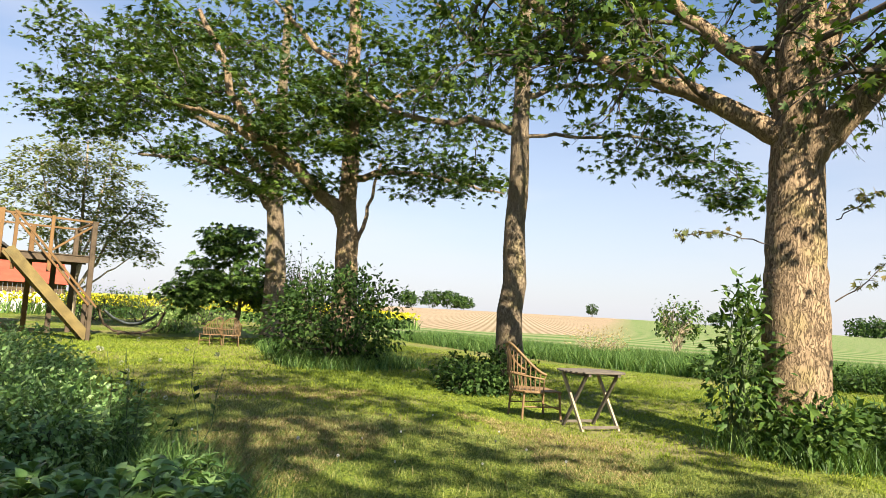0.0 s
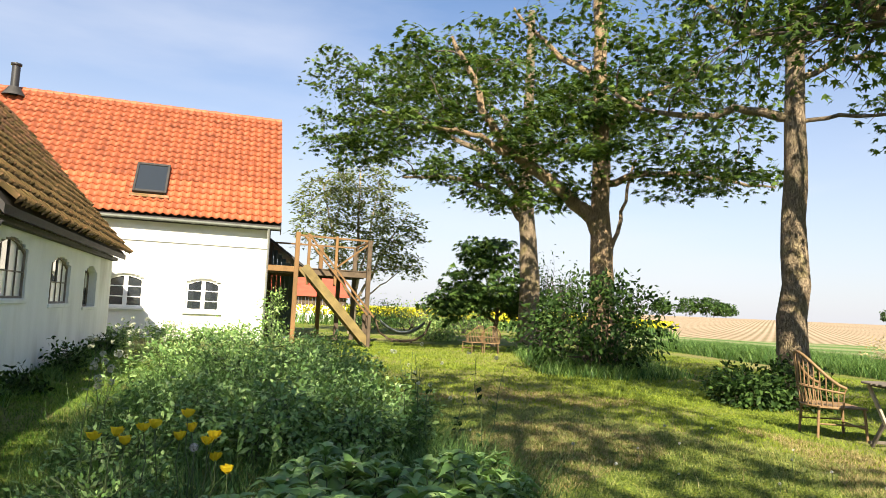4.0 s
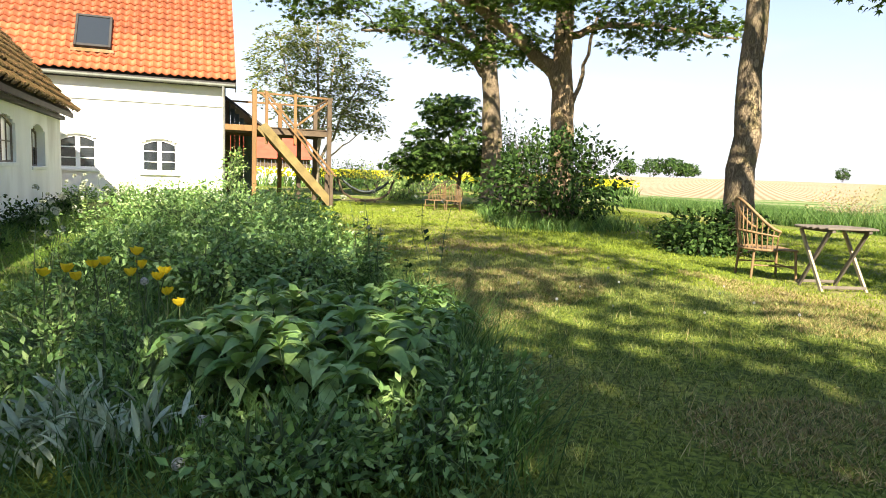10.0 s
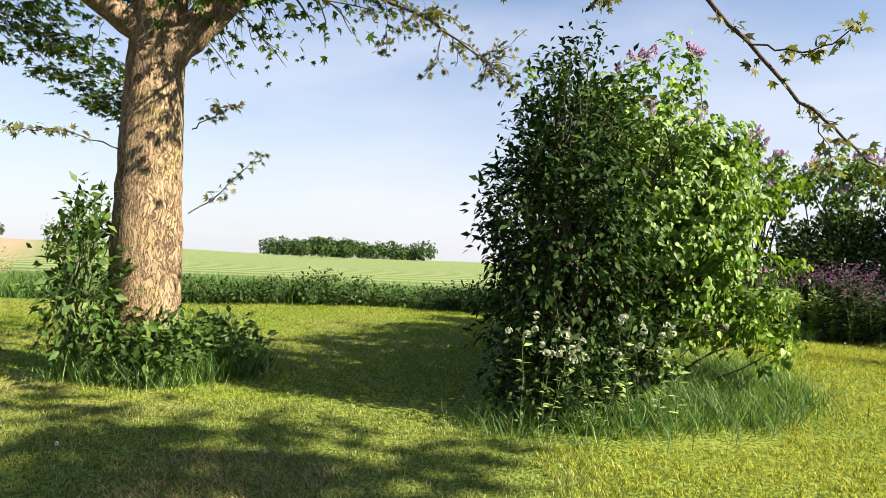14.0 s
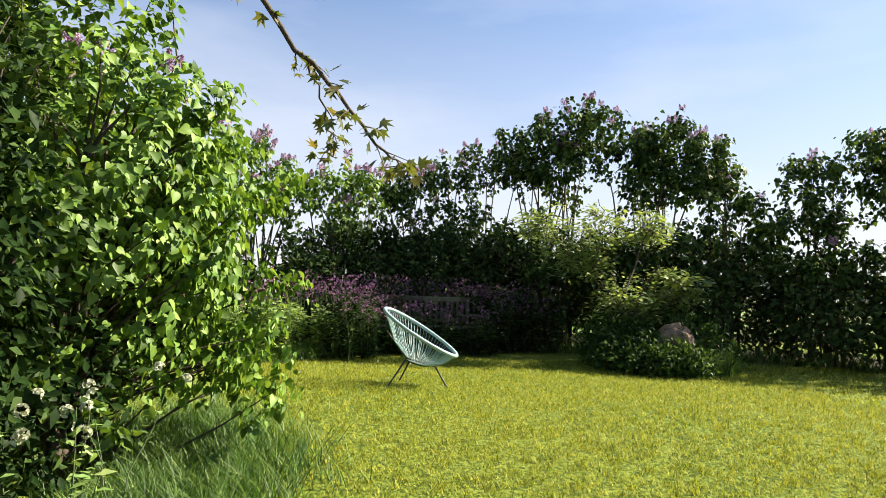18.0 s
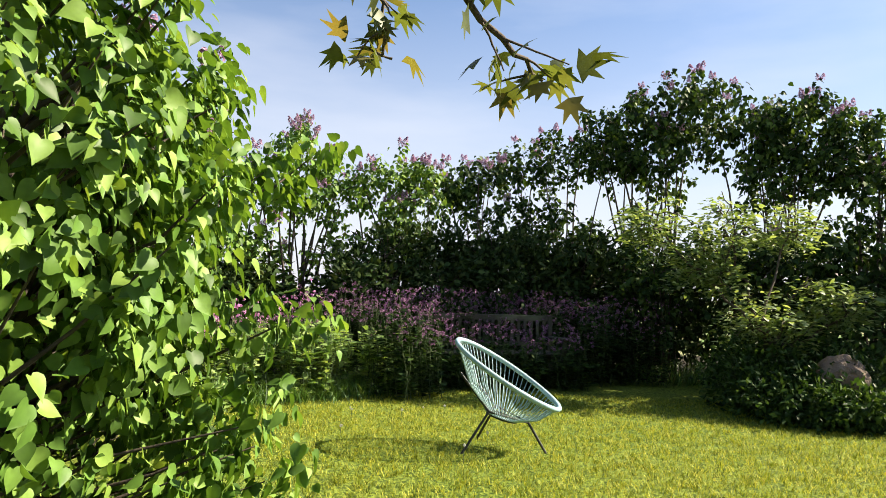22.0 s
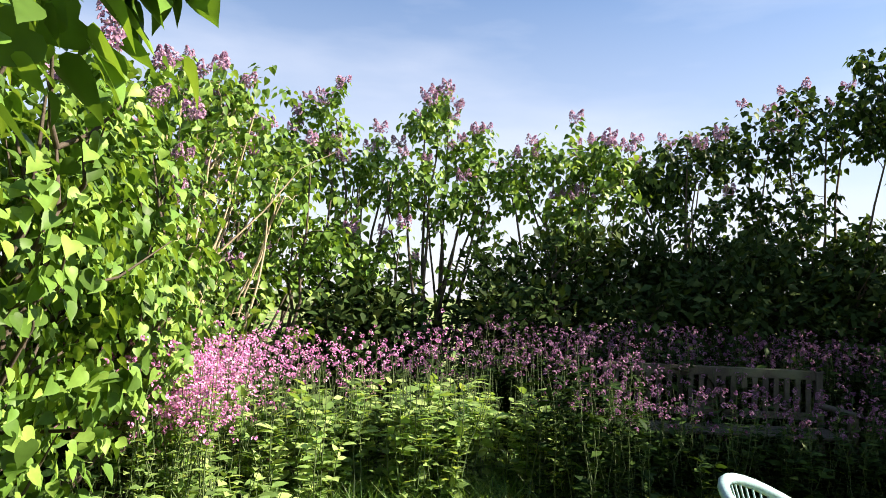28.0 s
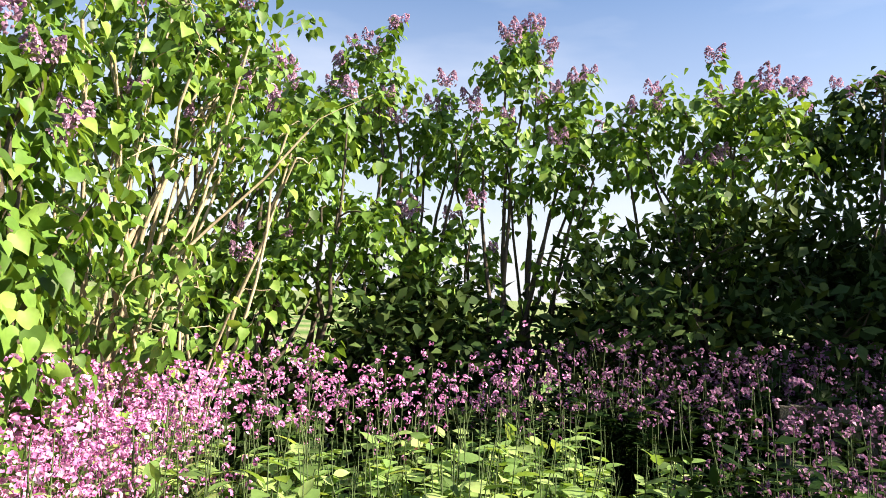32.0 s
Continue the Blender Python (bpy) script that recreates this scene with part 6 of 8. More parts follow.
tiered_tree("maple_tree", "tall dark-barked sycamore with long level limbs", 9.85, 21.4, 1, ([(0, 0, -0.25), (-0.05, 0, 2.5), (-0.25, 0.1, 5.0), (-0.3, 0.1, 8.0), (-0.3, 0.1, 12.0)], 0.4, 0.12), [
    ([(-0.2, 0.05, 4.4), (-1.1, 0.5, 5.5), (-2.6, 1.2, 6.0), (-4.3, 1.8, 5.9)], 0.15, 0.04), ([(-0.25, 0.1, 5.2), (-1.6, 0.3, 6.6), (-3.2, 1.0, 7.6), (-5.2, 1.9, 8.2)], 0.16, 0.04),
    ([(-0.3, 0.1, 6.4), (0.9, -0.5, 7.4), (2.3, -1.1, 8.0)], 0.12, 0.04), ([(-0.3, 0.1, 7.0), (-1.2, 1.0, 8.6), (-2.2, 1.6, 10.0)], 0.12, 0.04)],
    [(-4.3, 2.0, 8.2, 2.4, 1.2, 95), (-5.4, 2.5, 6.9, 1.6, 0.7, 45), (-2.5, 1.2, 6.3, 1.9, 0.6, 60), (-1.3, 0.6, 5.3, 1.3, 0.4, 26), (-1.0, 0.4, 9.2, 3.4, 1.5, 100), (1.6, -0.8, 8.0, 2.3, 1.2, 60), (-3.4, 1.6, 10.0, 2.4, 1.0, 50), (-6.3, 2.9, 7.7, 1.5, 0.9, 46), (-6.0, 2.8, 9.6, 1.9, 1.0, 50), (-0.7, -0.2, 6.7, 1.7, 0.9, 55)], M_BARK_GREY, M_LEAF_MAPLE, leaf=0.17, per=22, spread=0.5)
tiered_tree("round_maple", "small round-headed maple with dense dark leaves", 9.3, 23.2, 8, ([(0, 0, -0.2), (0.05, 0, 1.0), (0.1, 0, 2.0), (0.05, 0.1, 3.4)], 0.1, 0.03), [
    ([(0.05, 0, 0.9), (-0.7, 0.3, 1.6), (-1.2, 0.5, 2.2)], 0.05, 0.02), ([(0.05, 0, 1.1), (0.7, -0.3, 1.8), (1.0, -0.4, 2.6)], 0.05, 0.02)],
    [(-0.3, 0.1, 2.55, 1.65, 1.5, 120), (-1.4, 0.6, 1.6, 1.0, 0.6, 44), (0.9, -0.4, 1.7, 1.1, 0.6, 40), (-0.2, 0.1, 3.6, 1.1, 0.6, 40)], M_BARK_GREY, M_LEAF_SHOOT, leaf=0.19, per=20, spread=0.4, droop=0.9, crown_label="dark glossy drooping leaves")
tiered_tree("willow_tree", "pale young tree behind the deck with light airy foliage", 5.4, 30.6, 9, ([(0, 0, -0.25), (0.05, 0, 1.5), (0.1, 0.05, 3.5), (0.0, 0.1, 7.5)], 0.16, 0.03), [
    ([(0.05, 0, 1.2), (-0.7, 0.2, 3.0), (-1.3, 0.4, 5.2), (-1.6, 0.5, 6.8)], 0.08, 0.02), ([(0.05, 0, 1.4), (0.9, -0.2, 3.0), (1.6, -0.5, 4.6), (2.2, -0.7, 5.6)], 0.07, 0.02), ([(0.1, 0, 2.0), (0.6, 0.2, 4.2), (0.9, 0.1, 6.6)], 0.07, 0.02), ([(0.05, 0, 1.3), (1.2, 0, 2.2), (2.3, -0.3, 3.2)], 0.05, 0.012)],
    [(-1.4, 0.4, 5.4, 1.7, 2.0, 130), (0.3, 0.0, 6.5, 1.9, 2.0, 140), (1.5, -0.4, 4.6, 1.5, 1.4, 90), (0.0, 0.1, 3.6, 2.0, 1.1, 80), (2.2, -0.6, 3.3, 0.8, 0.7, 28)], M_TWIG_PALE, M_LEAF_PALE, leaf=0.17, per=24, spread=0.38, shape=OVAL, droop=0.1, twig=M_TWIG_PALE, crown_label="pale olive leaves on fine upright twigs")
# trees behind the walker, whose shade lies over the lawn
tiered_tree("maple_tree", "large sycamore standing back by the shed", -2.0, -5.6, 12, ([(0, 0, -0.25), (0.1, 0, 4.0), (0, 0.1, 8.0), (0.3, 0.1, 13.8)], 0.3, 0.06), [
    ([(0.1, 0, 4.0), (-1.5, -1.0, 6.5), (-3.0, -1.6, 8.5)], 0.12, 0.04), ([(0.05, 0, 4.5), (1.4, 1.6, 7.0), (2.2, 2.8, 9.0)], 0.12, 0.04), ([(0, 0, 5.0), (-1.4, 1.8, 8.0), (-1.8, 3.4, 10.0)], 0.1, 0.04)],
    [(0.4, 0.6, 9.6, 4.3, 2.2, 250), (-2.6, -0.4, 8.8, 3.0, 1.6, 150), (1.6, -2.0, 7.2, 2.2, 1.2, 60), (1.0, 0.4, 13.4, 3.3, 1.4, 130), (-1.2, -0.5, 6.2, 2.2, 1.0, 45)], M_BARK, M_LEAF_MAPLE, leaf=0.24, per=10, spread=0.6)
tiered_tree("maple_tree", "sycamore behind the lawn", -0.9, -7.4, 13, ([(0, 0, -0.25), (0, 0, 3.5), (0, 0, 8.5)], 0.2, 0.06), [
    ([(0, 0, 3.0), (-1.0, 1.0, 5.0), (-1.8, 1.8, 6.0)], 0.08, 0.03), ([(0, 0, 3.4), (1.0, 0.6, 5.2), (1.7, 1.0, 6.4)], 0.08, 0.03), ([(0, 0, 4.6), (1.2, -0.6, 6.4), (2.4, -1.2, 7.6)], 0.08, 0.03)],
    [(0.1, 0.3, 6.3, 2.6, 1.6, 130), (0.6, -0.9, 8.3, 2.5, 1.3, 84), (2.4, -1.3, 7.6, 1.9, 1.1, 46), (3.6, 0.6, 7.4, 1.5, 0.9, 28)], M_BARK, M_LEAF_MAPLE, leaf=0.24, per=11, spread=0.5)

# ---- bushes ----
# shoots that arch out over the lawn from the first lilac, from its foot
ARCHING = [(0.3 + 0.05 * i, -0.85 - 0.13 * i, 1.75 + 0.055 * i) for i in range(9)] + [(0.75 + 0.12 * i, -0.9 - 0.14 * i, 2.2 + 0.04 * i) for i in range(5)] + [(-0.25 - 0.02 * i, -0.85 - 0.11 * i, 1.45 - 0.035 * i) for i in range(7)] + [(-0.5, -1.25, 0.9), (-0.35, -1.3, 1.0), (-0.2, -1.2, 0.75)] + [(-0.75 + 0.14 * i, -1.3 - 0.06 * (i % 3), 0.45 + 0.11 * (i % 4)) for i in range(8)]
WRNG = np.random.default_rng(23)
ARCHING += [tuple(p) for p in np.stack([WRNG.uniform(-0.7, 0.95, 80), WRNG.uniform(-1.2, -0.75, 80), WRNG.uniform(0.45, 2.5, 80)], -1)]
for k, (x, y, s) in enumerate(((8.25, -1.5, (1.15, 1.05, 3.3)), (9.7, -1.6, (1.15, 0.95, 3.1)), (11.0, -2.05, (1.0, 0.8, 2.9)), (12.3, -2.35, (0.7, 0.65, 2.8)))):
    shrub("lilac_bush", "tall lilac bush with broad heart-shaped leaves in the sun", "bush", x, y, s, 20 + k, M_LEAF_LILAC, M_TWIG, leaf=(0.064, 0.068, 0.066, 0.066)[k], sprays=(340, 280, 300, 220)[k], per=(36, 36, 34, 34)[k], shape=HEART_FINE, extra=ARCHING if k == 0 else (), shoots=True, stems=16, reach=0.15, group="lilacs by the path", gaps=0.08, gap_scale=2.6, facing=0.4, hang=0.9, flowers=8, flower_mat=M_LILAC, low=(0.0, 0.0, 0.0, 0.0)[k])
lump_lilac("twiggy lilac with pale bare branches and thin leaves", 14.0, -2.5, 31, [(13.7, -2.35, 3.15, 0.6, 0.5, 30), (14.3, -2.85, 3.3, 0.5, 0.45, 26), (14.2, -2.4, 2.4, 0.6, 0.5, 26), (13.8, -2.8, 1.6, 0.5, 0.5, 24), (14.5, -3.25, 2.7, 0.4, 0.35, 14), (14.7, -3.0, 3.6, 0.3, 0.3, 12)], M_LEAF_LILAC, M_TWIG_PALE, 10, M_LILAC_PINK, leaf=0.07, per=16, stems=7, girth=0.02, loose=26, thick=0.9)
PINK_LILAC, SHADED_LILAC = "lilac in the hedge with pink blossom heads over thin stems", "lilac in the hedge with mauve blossom on top, shade put into its leaf colour"
lump_lilac(PINK_LILAC, 15.3, -3.3, 49, [(15.3, -3.5, 3.0, 0.4, 0.4, 18), (15.35, -3.6, 2.3, 0.45, 0.4, 18), (15.15, -3.3, 1.8, 0.4, 0.35, 14)], M_LEAF_LILAC, M_TWIG, 6, M_LILAC_PINK, loose=8, thick=0.9)
lump_lilac(PINK_LILAC, 15.6, -2.6, 50, [(14.95, -2.5, 3.3, 0.5, 0.5, 26), (15.95, -2.9, 3.45, 0.45, 0.4, 22), (16.0, -3.1, 2.5, 0.5, 0.4, 20), (15.5, -2.8, 2.0, 0.45, 0.35, 16), (16.1, -3.45, 3.35, 0.4, 0.4, 18)], M_LEAF_LILAC, M_TWIG, 26, M_LILAC_PINK, loose=10, thick=0.9)
lump_lilac(PINK_LILAC, 16.1, -4.2, 51, [(16.3, -3.9, 3.75, 0.36, 0.45, 20), (16.25, -4.1, 3.1, 0.45, 0.4, 20), (16.25, -4.55, 3.35, 0.36, 0.35, 16), (15.9, -4.1, 1.9, 0.4, 0.4, 16), (15.85, -4.55, 2.2, 0.42, 0.35, 16)], M_LEAF_LILAC, M_TWIG, 28, M_LILAC_PINK, loose=10, thick=0.85)
lump_lilac(PINK_LILAC, 15.9, -5.4, 52, [(16.1, -5.2, 3.85, 0.33, 0.45, 20), (15.95, -4.95, 3.1, 0.45, 0.4, 20), (15.95, -5.85, 3.4, 0.4, 0.4, 20), (15.85, -5.6, 2.9, 0.45, 0.4, 18)], M_LEAF_LILAC, M_TWIG, 26, M_LILAC_PINK, loose=12, thick=0.85)
lump_lilac(PINK_LILAC, 15.5, -6.8, 53, [(15.8, -6.35, 3.2, 0.38, 0.4, 18), (15.55, -6.9, 3.5, 0.46, 0.42, 24), (15.4, -7.25, 3.25, 0.42, 0.4, 20), (15.45, -6.7, 2.7, 0.45, 0.4, 18)], M_LEAF_LILAC, M_TWIG, 26, M_LILAC_PINK, loose=10, thick=0.9)
# from here on the hedge takes the leaf copy coloured for shade
lump_lilac(SHADED_LILAC, 15.5, -8.3, 54, [(15.7, -8.5, 3.5, 0.62, 0.55, 38), (15.25, -8.9, 2.7, 0.6, 0.5, 22), (15.55, -7.95, 3.55, 0.5, 0.5, 28), (15.5, -8.3, 2.0, 0.6, 0.5, 26)], M_LEAF_LILAC_SHADED, M_TWIG, 9, M_LILAC, loose=8, thick=0.95)
lump_lilac(SHADED_LILAC, 14.8, -9.6, 55, [(15.25, -9.25, 3.8, 0.62, 0.5, 38), (14.55, -9.85, 4.0, 0.62, 0.55, 38), (14.9, -9.5, 2.9, 0.6, 0.5, 30), (15.0, -9.3, 1.9, 0.6, 0.55, 28), (14.4, -10.0, 2.3, 0.6, 0.55, 28)], M_LEAF_LILAC_SHADED, M_TWIG, 9, M_LILAC, loose=8, thick=0.95)
lump_lilac(SHADED_LILAC, 13.6, -10.7, 56, [(13.85, -10.3, 4.45, 0.72, 0.6, 46), (13.2, -10.95, 4.7, 0.7, 0.6, 46), (13.4, -10.7, 3.95, 0.8, 0.5, 40), (13.25, -10.4, 2.1, 0.75, 0.6, 34)], M_LEAF_LILAC_SHADED, M_TWIG, 16, M_LILAC, stems=5, loose=26, thick=1.4)
lump_lilac(SHADED_LILAC, 12.1, -11.8, 57, [(12.25, -11.5, 4.25, 0.72, 0.6, 46), (11.7, -11.95, 4.25, 0.72, 0.6, 46), (11.85, -11.7, 3.5, 0.7, 0.5, 34), (12.45, -11.2, 2.1, 0.75, 0.6, 40), (11.75, -11.6, 2.0, 0.75, 0.6, 40)], M_LEAF_LILAC_SHADED, M_TWIG, 18, M_LILAC, stems=5, loose=24, thick=1.35)
lump_lilac(SHADED_LILAC, 11.0, -12.5, 58, [(11.2, -12.3, 3.95, 0.68, 0.6, 42), (10.8, -12.35, 3.3, 0.55, 0.45, 26), (10.95, -12.2, 2.1, 0.75, 0.6, 40), (10.25, -12.7, 2.75, 0.55, 0.5, 30)], M_LEAF_LILAC_SHADED, M_TWIG, 10, M_LILAC, stems=4, loose=20)
lump_lilac(SHADED_LILAC, 9.5, -13.4, 59, [(9.6, -13.2, 3.6, 0.56, 0.5, 34), (9.5, -13.3, 2.85, 0.5, 0.4, 24), (9.95, -12.9, 1.8, 0.6, 0.6, 30), (9.25, -13.1, 1.9, 0.6, 0.6, 30)], M_LEAF_LILAC_SHADED, M_TWIG, 4, M_LILAC, loose=14)
lump_lilac(SHADED_LILAC, 8.6, -13.9, 60, [(8.8, -13.75, 3.95, 0.55, 0.5, 34), (8.55, -13.85, 3.2, 0.6, 0.5, 30), (8.5, -13.5, 1.8, 0.6, 0.6, 30), (7.9, -14.0, 3.4, 0.7, 0.6, 34)], M_LEAF_LILAC_SHADED, M_TWIG, 4, M_LILAC, loose=14)
lump_lilac(SHADED_LILAC, 6.8, -14.8, 61, [(7.0, -14.6, 3.4, 0.8, 0.7, 34), (6.2, -14.9, 3.2, 0.8, 0.7, 34), (6.6, -14.5, 1.8, 0.9, 0.7, 34)], M_LEAF_LILAC_SHADED, M_TWIG, 4, M_LILAC)
# elder leaves coloured near-black for the side turned from the sun
shrub("elder_bush", "dense elder grown into the side of the lilac, shade put into its leaf colour", "bush", 7.3, -0.75, (0.78, 0.64, 3.05), 62, M_LEAF_SHADED, M_TWIG, leaf=0.085, sprays=400, per=30, shape=LANCE, reach=0.11, hang=0.35, low=0.0, stems=18, gaps=0.05, facing=0.5)
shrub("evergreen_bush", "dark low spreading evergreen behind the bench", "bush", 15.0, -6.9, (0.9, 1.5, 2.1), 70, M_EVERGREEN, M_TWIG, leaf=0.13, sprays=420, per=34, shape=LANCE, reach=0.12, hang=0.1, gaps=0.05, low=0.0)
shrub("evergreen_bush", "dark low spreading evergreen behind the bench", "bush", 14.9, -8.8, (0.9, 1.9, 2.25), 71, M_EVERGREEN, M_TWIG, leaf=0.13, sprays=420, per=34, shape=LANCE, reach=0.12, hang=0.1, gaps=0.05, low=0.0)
tiered_tree("apple_tree", "young apple tree with open pale-leaved arms over the rockery", 10.55, -9.75, 75, ([(0, 0, -0.1), (0.05, 0.1, 0.6), (0.1, 0.25, 1.1)], 0.06, 0.05), [
    ([(0.05, 0.15, 0.8), (0.5, 0.6, 1.4), (1.0, 1.05, 2.1), (1.25, 1.25, 2.6)], 0.02, 0.006), ([(0.08, 0.2, 0.9), (0.35, 0.3, 1.7), (0.6, 0.25, 2.3), (0.7, 0.2, 2.7)], 0.02, 0.006),
    ([(0.08, 0.2, 1.0), (0.15, -0.2, 1.7), (0.2, -0.5, 2.5)], 0.018, 0.006), ([(0.05, 0.1, 0.5), (-0.2, -0.3, 0.9), (-0.5, -0.7, 1.3)], 0.025, 0.008), ([(0.05, 0.15, 0.7), (0.0, -0.2, 1.2), (-0.1, -0.4, 1.6)], 0.025, 0.008)],
    [(1.0, 1.05, 2.2, 0.45, 0.4, 34), (0.55, 0.6, 1.6, 0.45, 0.35, 34), (0.55, 0.3, 2.2, 0.5, 0.45, 34), (0.2, -0.4, 2.2, 0.42, 0.4, 28), (-0.3, -0.5, 1.25, 0.5, 0.3, 44), (0.1, 0.1, 1.0, 0.6, 0.4, 50)], M_TWIG, M_LEAF_APPLE, leaf=0.085, per=24, spread=0.2, shape=OVAL, droop=0.0, group="", flare=1.1, twig=M_TWIG, crown_label="pale green young apple leaves")
for k, (x, y, r, h) in enumerate(((9.9, -10.1, 0.7, 0.75), (10.6, -10.3, 0.7, 0.7), (10.3, -9.5, 0.65, 0.65), (11.0, -10.6, 0.9, 0.9), (9.62, -9.12, 0.4, 0.24), (10.0, -9.0, 0.45, 0.4), (9.3, -9.35, 0.3, 0.3), (9.55, -9.25, 0.35, 0.42), (10.6, -9.2, 0.45, 0.7))):
    shrub("rockery_plant", "low grey-green cushion plant by the boulder", "plant", x, y, (r, r, h), 80 + k, M_LEAF_DARK, M_STEM, leaf=0.08, sprays=120, per=18, shape=LANCE, reach=0.09, hang=0.0, gaps=0.05, low=0.0, stems=5)
# bushes added in the evergreen's dark leaf to stand for the hedge's shaded inside
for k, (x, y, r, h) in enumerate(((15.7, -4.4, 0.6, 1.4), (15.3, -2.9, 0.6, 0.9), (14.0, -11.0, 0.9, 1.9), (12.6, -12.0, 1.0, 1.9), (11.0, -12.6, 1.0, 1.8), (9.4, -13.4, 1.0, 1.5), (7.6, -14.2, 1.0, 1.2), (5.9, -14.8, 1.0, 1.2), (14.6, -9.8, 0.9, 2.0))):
    shrub("undergrowth_bush", "undergrowth at the foot of the hedge, coloured dark for the shade inside it", "bush", x, y, (r * 1.15, r * 1.15, h * 1.15), 140 + k, M_EVERGREEN, M_TWIG, leaf=0.15, sprays=200, per=24, shape=LANCE, reach=0.15, hang=0.2, gaps=0.08, low=0.0, stems=6, group="undergrowth")
# undergrowth and nettles below share the leaf darkened for shade
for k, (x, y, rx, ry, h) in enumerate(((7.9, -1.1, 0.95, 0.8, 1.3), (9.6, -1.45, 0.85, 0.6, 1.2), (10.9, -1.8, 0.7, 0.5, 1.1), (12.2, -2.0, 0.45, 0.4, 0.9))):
    shrub("undergrowth_bush", "leafy undergrowth beneath the lilac, coloured near-black for shade", "bush", x, y, (rx, ry, h), 160 + k, M_LEAF_SHADED, M_TWIG, leaf=0.085, sprays=170, per=20, shape=LANCE, reach=0.14, hang=0.3, gaps=0.05, low=0.0, stems=8, group="undergrowth")
shrub("nettle_patch", "nettles at the foot of the elder, shade put into their colour", "bush", 6.95, -0.75, (0.5, 0.55, 0.75), 63, M_LEAF_SHADED, M_STEM, leaf=0.075, sprays=140, per=18, shape=LANCE, reach=0.1, hang=0.2, low=0.0, gaps=0.02, stems=12)
# shrubs at the trunks
for k, (x, y, rx, h) in enumerate(((7.35, 3.85, 0.36, 1.75), (7.55, 3.2, 0.42, 0.5), (8.25, 2.95, 0.45, 0.45))):
    shrub("elder_shoots", "elder shoots and nettles round the foot of the old sycamore", "bush", x, y, (rx, rx, h), 90 + k, M_LEAF_SHOOT, M_STEM, leaf=0.115, sprays=100, per=18, shape=LANCE, reach=0.12, hang=0.15, gaps=0.3, stems=9, low=0.0)
shrub("elder_bush", "wide elder thicket under the broad sycamore", "bush", 8.35, 14.2, (1.8, 1.5, 2.1), 95, M_LEAF_DARK, M_TWIG, leaf=0.12, sprays=260, per=24, shape=OVAL, reach=0.18, hang=0.2, low=0.0, stems=14)
for k, (x, y, r, h) in enumerate(((8.2, 9.4, 0.6, 0.5), (8.5, 8.75, 0.5, 0.62), (7.95, 8.9, 0.45, 0.4))):
    shrub("low_shrub", "low dark shrub round the slim trunk", "bush", x, y, (r, r, h), 220 + k, M_LEAF_DARK, M_TWIG, leaf=0.1, sprays=110, per=18, shape=LANCE, reach=0.1, hang=0.3, low=0.0, gaps=0.1)
shrub("elder_bush", "dark shrub behind the far trunk", "bush", 11.3, 22.6, (1.6, 1.4, 3.0), 98, M_LEAF_DARK, M_TWIG, leaf=0.14, sprays=200, per=12, shape=LANCE, reach=0.2, low=0.0)
shrub("dry_shrub", "thin brownish shrub in the field edge", "bush", 19.3, 15.3, (1.2, 0.9, 1.0), 99, M_GRASS_DRY, M_TWIG_PALE, leaf=0.08, sprays=130, per=7, shape=LANCE, reach=0.12, low=0.0, hang=-0.3)
shrub("ivy_stump", "ivy-clad stump standing in the field edge", "bush", 20.3, 12.9, (0.65, 0.65, 2.0), 100, M_LEAF_MAPLE, M_TWIG_PALE, leaf=0.10, sprays=120, per=12, reach=0.13, low=0.35)

# ---- flowering bank behind the lawn ----
def tall_flowers(name, label, at_list, h, seed, petal_mat, leaf_mat, heads=5, head=0.05, leaf=0.07, petals=14, group="", apart=0.07, leaves=18):
    """Upright stems with leaves and round flower heads; one clump to each place."""
    rng = np.random.default_rng(seed)
    for x, y, r, n in at_list:
        root = thing(name, label, "flowers", on_ground(x, y), group)
        lines, LP, LD, LN, FP, FN = [], [], [], [], [], []
        for k in range(n):
            a, q = rng.random() * 2 * math.pi, r * math.sqrt(rng.random())
            foot = np.array([math.cos(a) * q, math.sin(a) * q, -0.02])
            top = foot + np.array([rng.normal() * 0.10, rng.normal() * 0.10, h * rng.uniform(0.7, 1.12)])
            pts = bent(foot, top, 0, 5, rng, 0.02)
            lines.append((pts, np.linspace(0.005, 0.002, 5)))
            for j in range(leaves):
                u = rng.uniform(0.05, 0.85)
                p = foot + (top - foot) * u
                d = np.array([rng.normal(), rng.normal(), 0.25])
                LP.append(p), LD.append(d), LN.append(np.array([rng.normal() * 0.3, rng.normal() * 0.3, 1]))
            for j in range(heads):
                c = top + rng.normal(size=3) * np.array([apart, apart, apart * 0.8])
                for m in range(petals):
                    nn = unit(rng.normal(size=3) + np.array([0, 0, 0.4]))
                    FP.append(c + nn * head * 0.5), FN.append(nn)
        part("stemwork", tubes("stemwork", lines, 4), M_STEM, root, kind="stuff")
        part("leaves", scatter("leaves", OVAL if heads == 0 else LANCE, LP, LD, LN, leaf * rng.uniform(0.6, 1.4, len(LP))), leaf_mat, root, kind="stuff")
        if heads:
            FP, FN = np.array(FP), np.array(FN)
            part("blossom", scatter("blossom", FLORET, FP, np.cross(FN, rng.normal(size=FN.shape)), FN, head * 0.55 * rng.uniform(0.7, 1.2, len(FP))), petal_mat, root, kind="stuff")


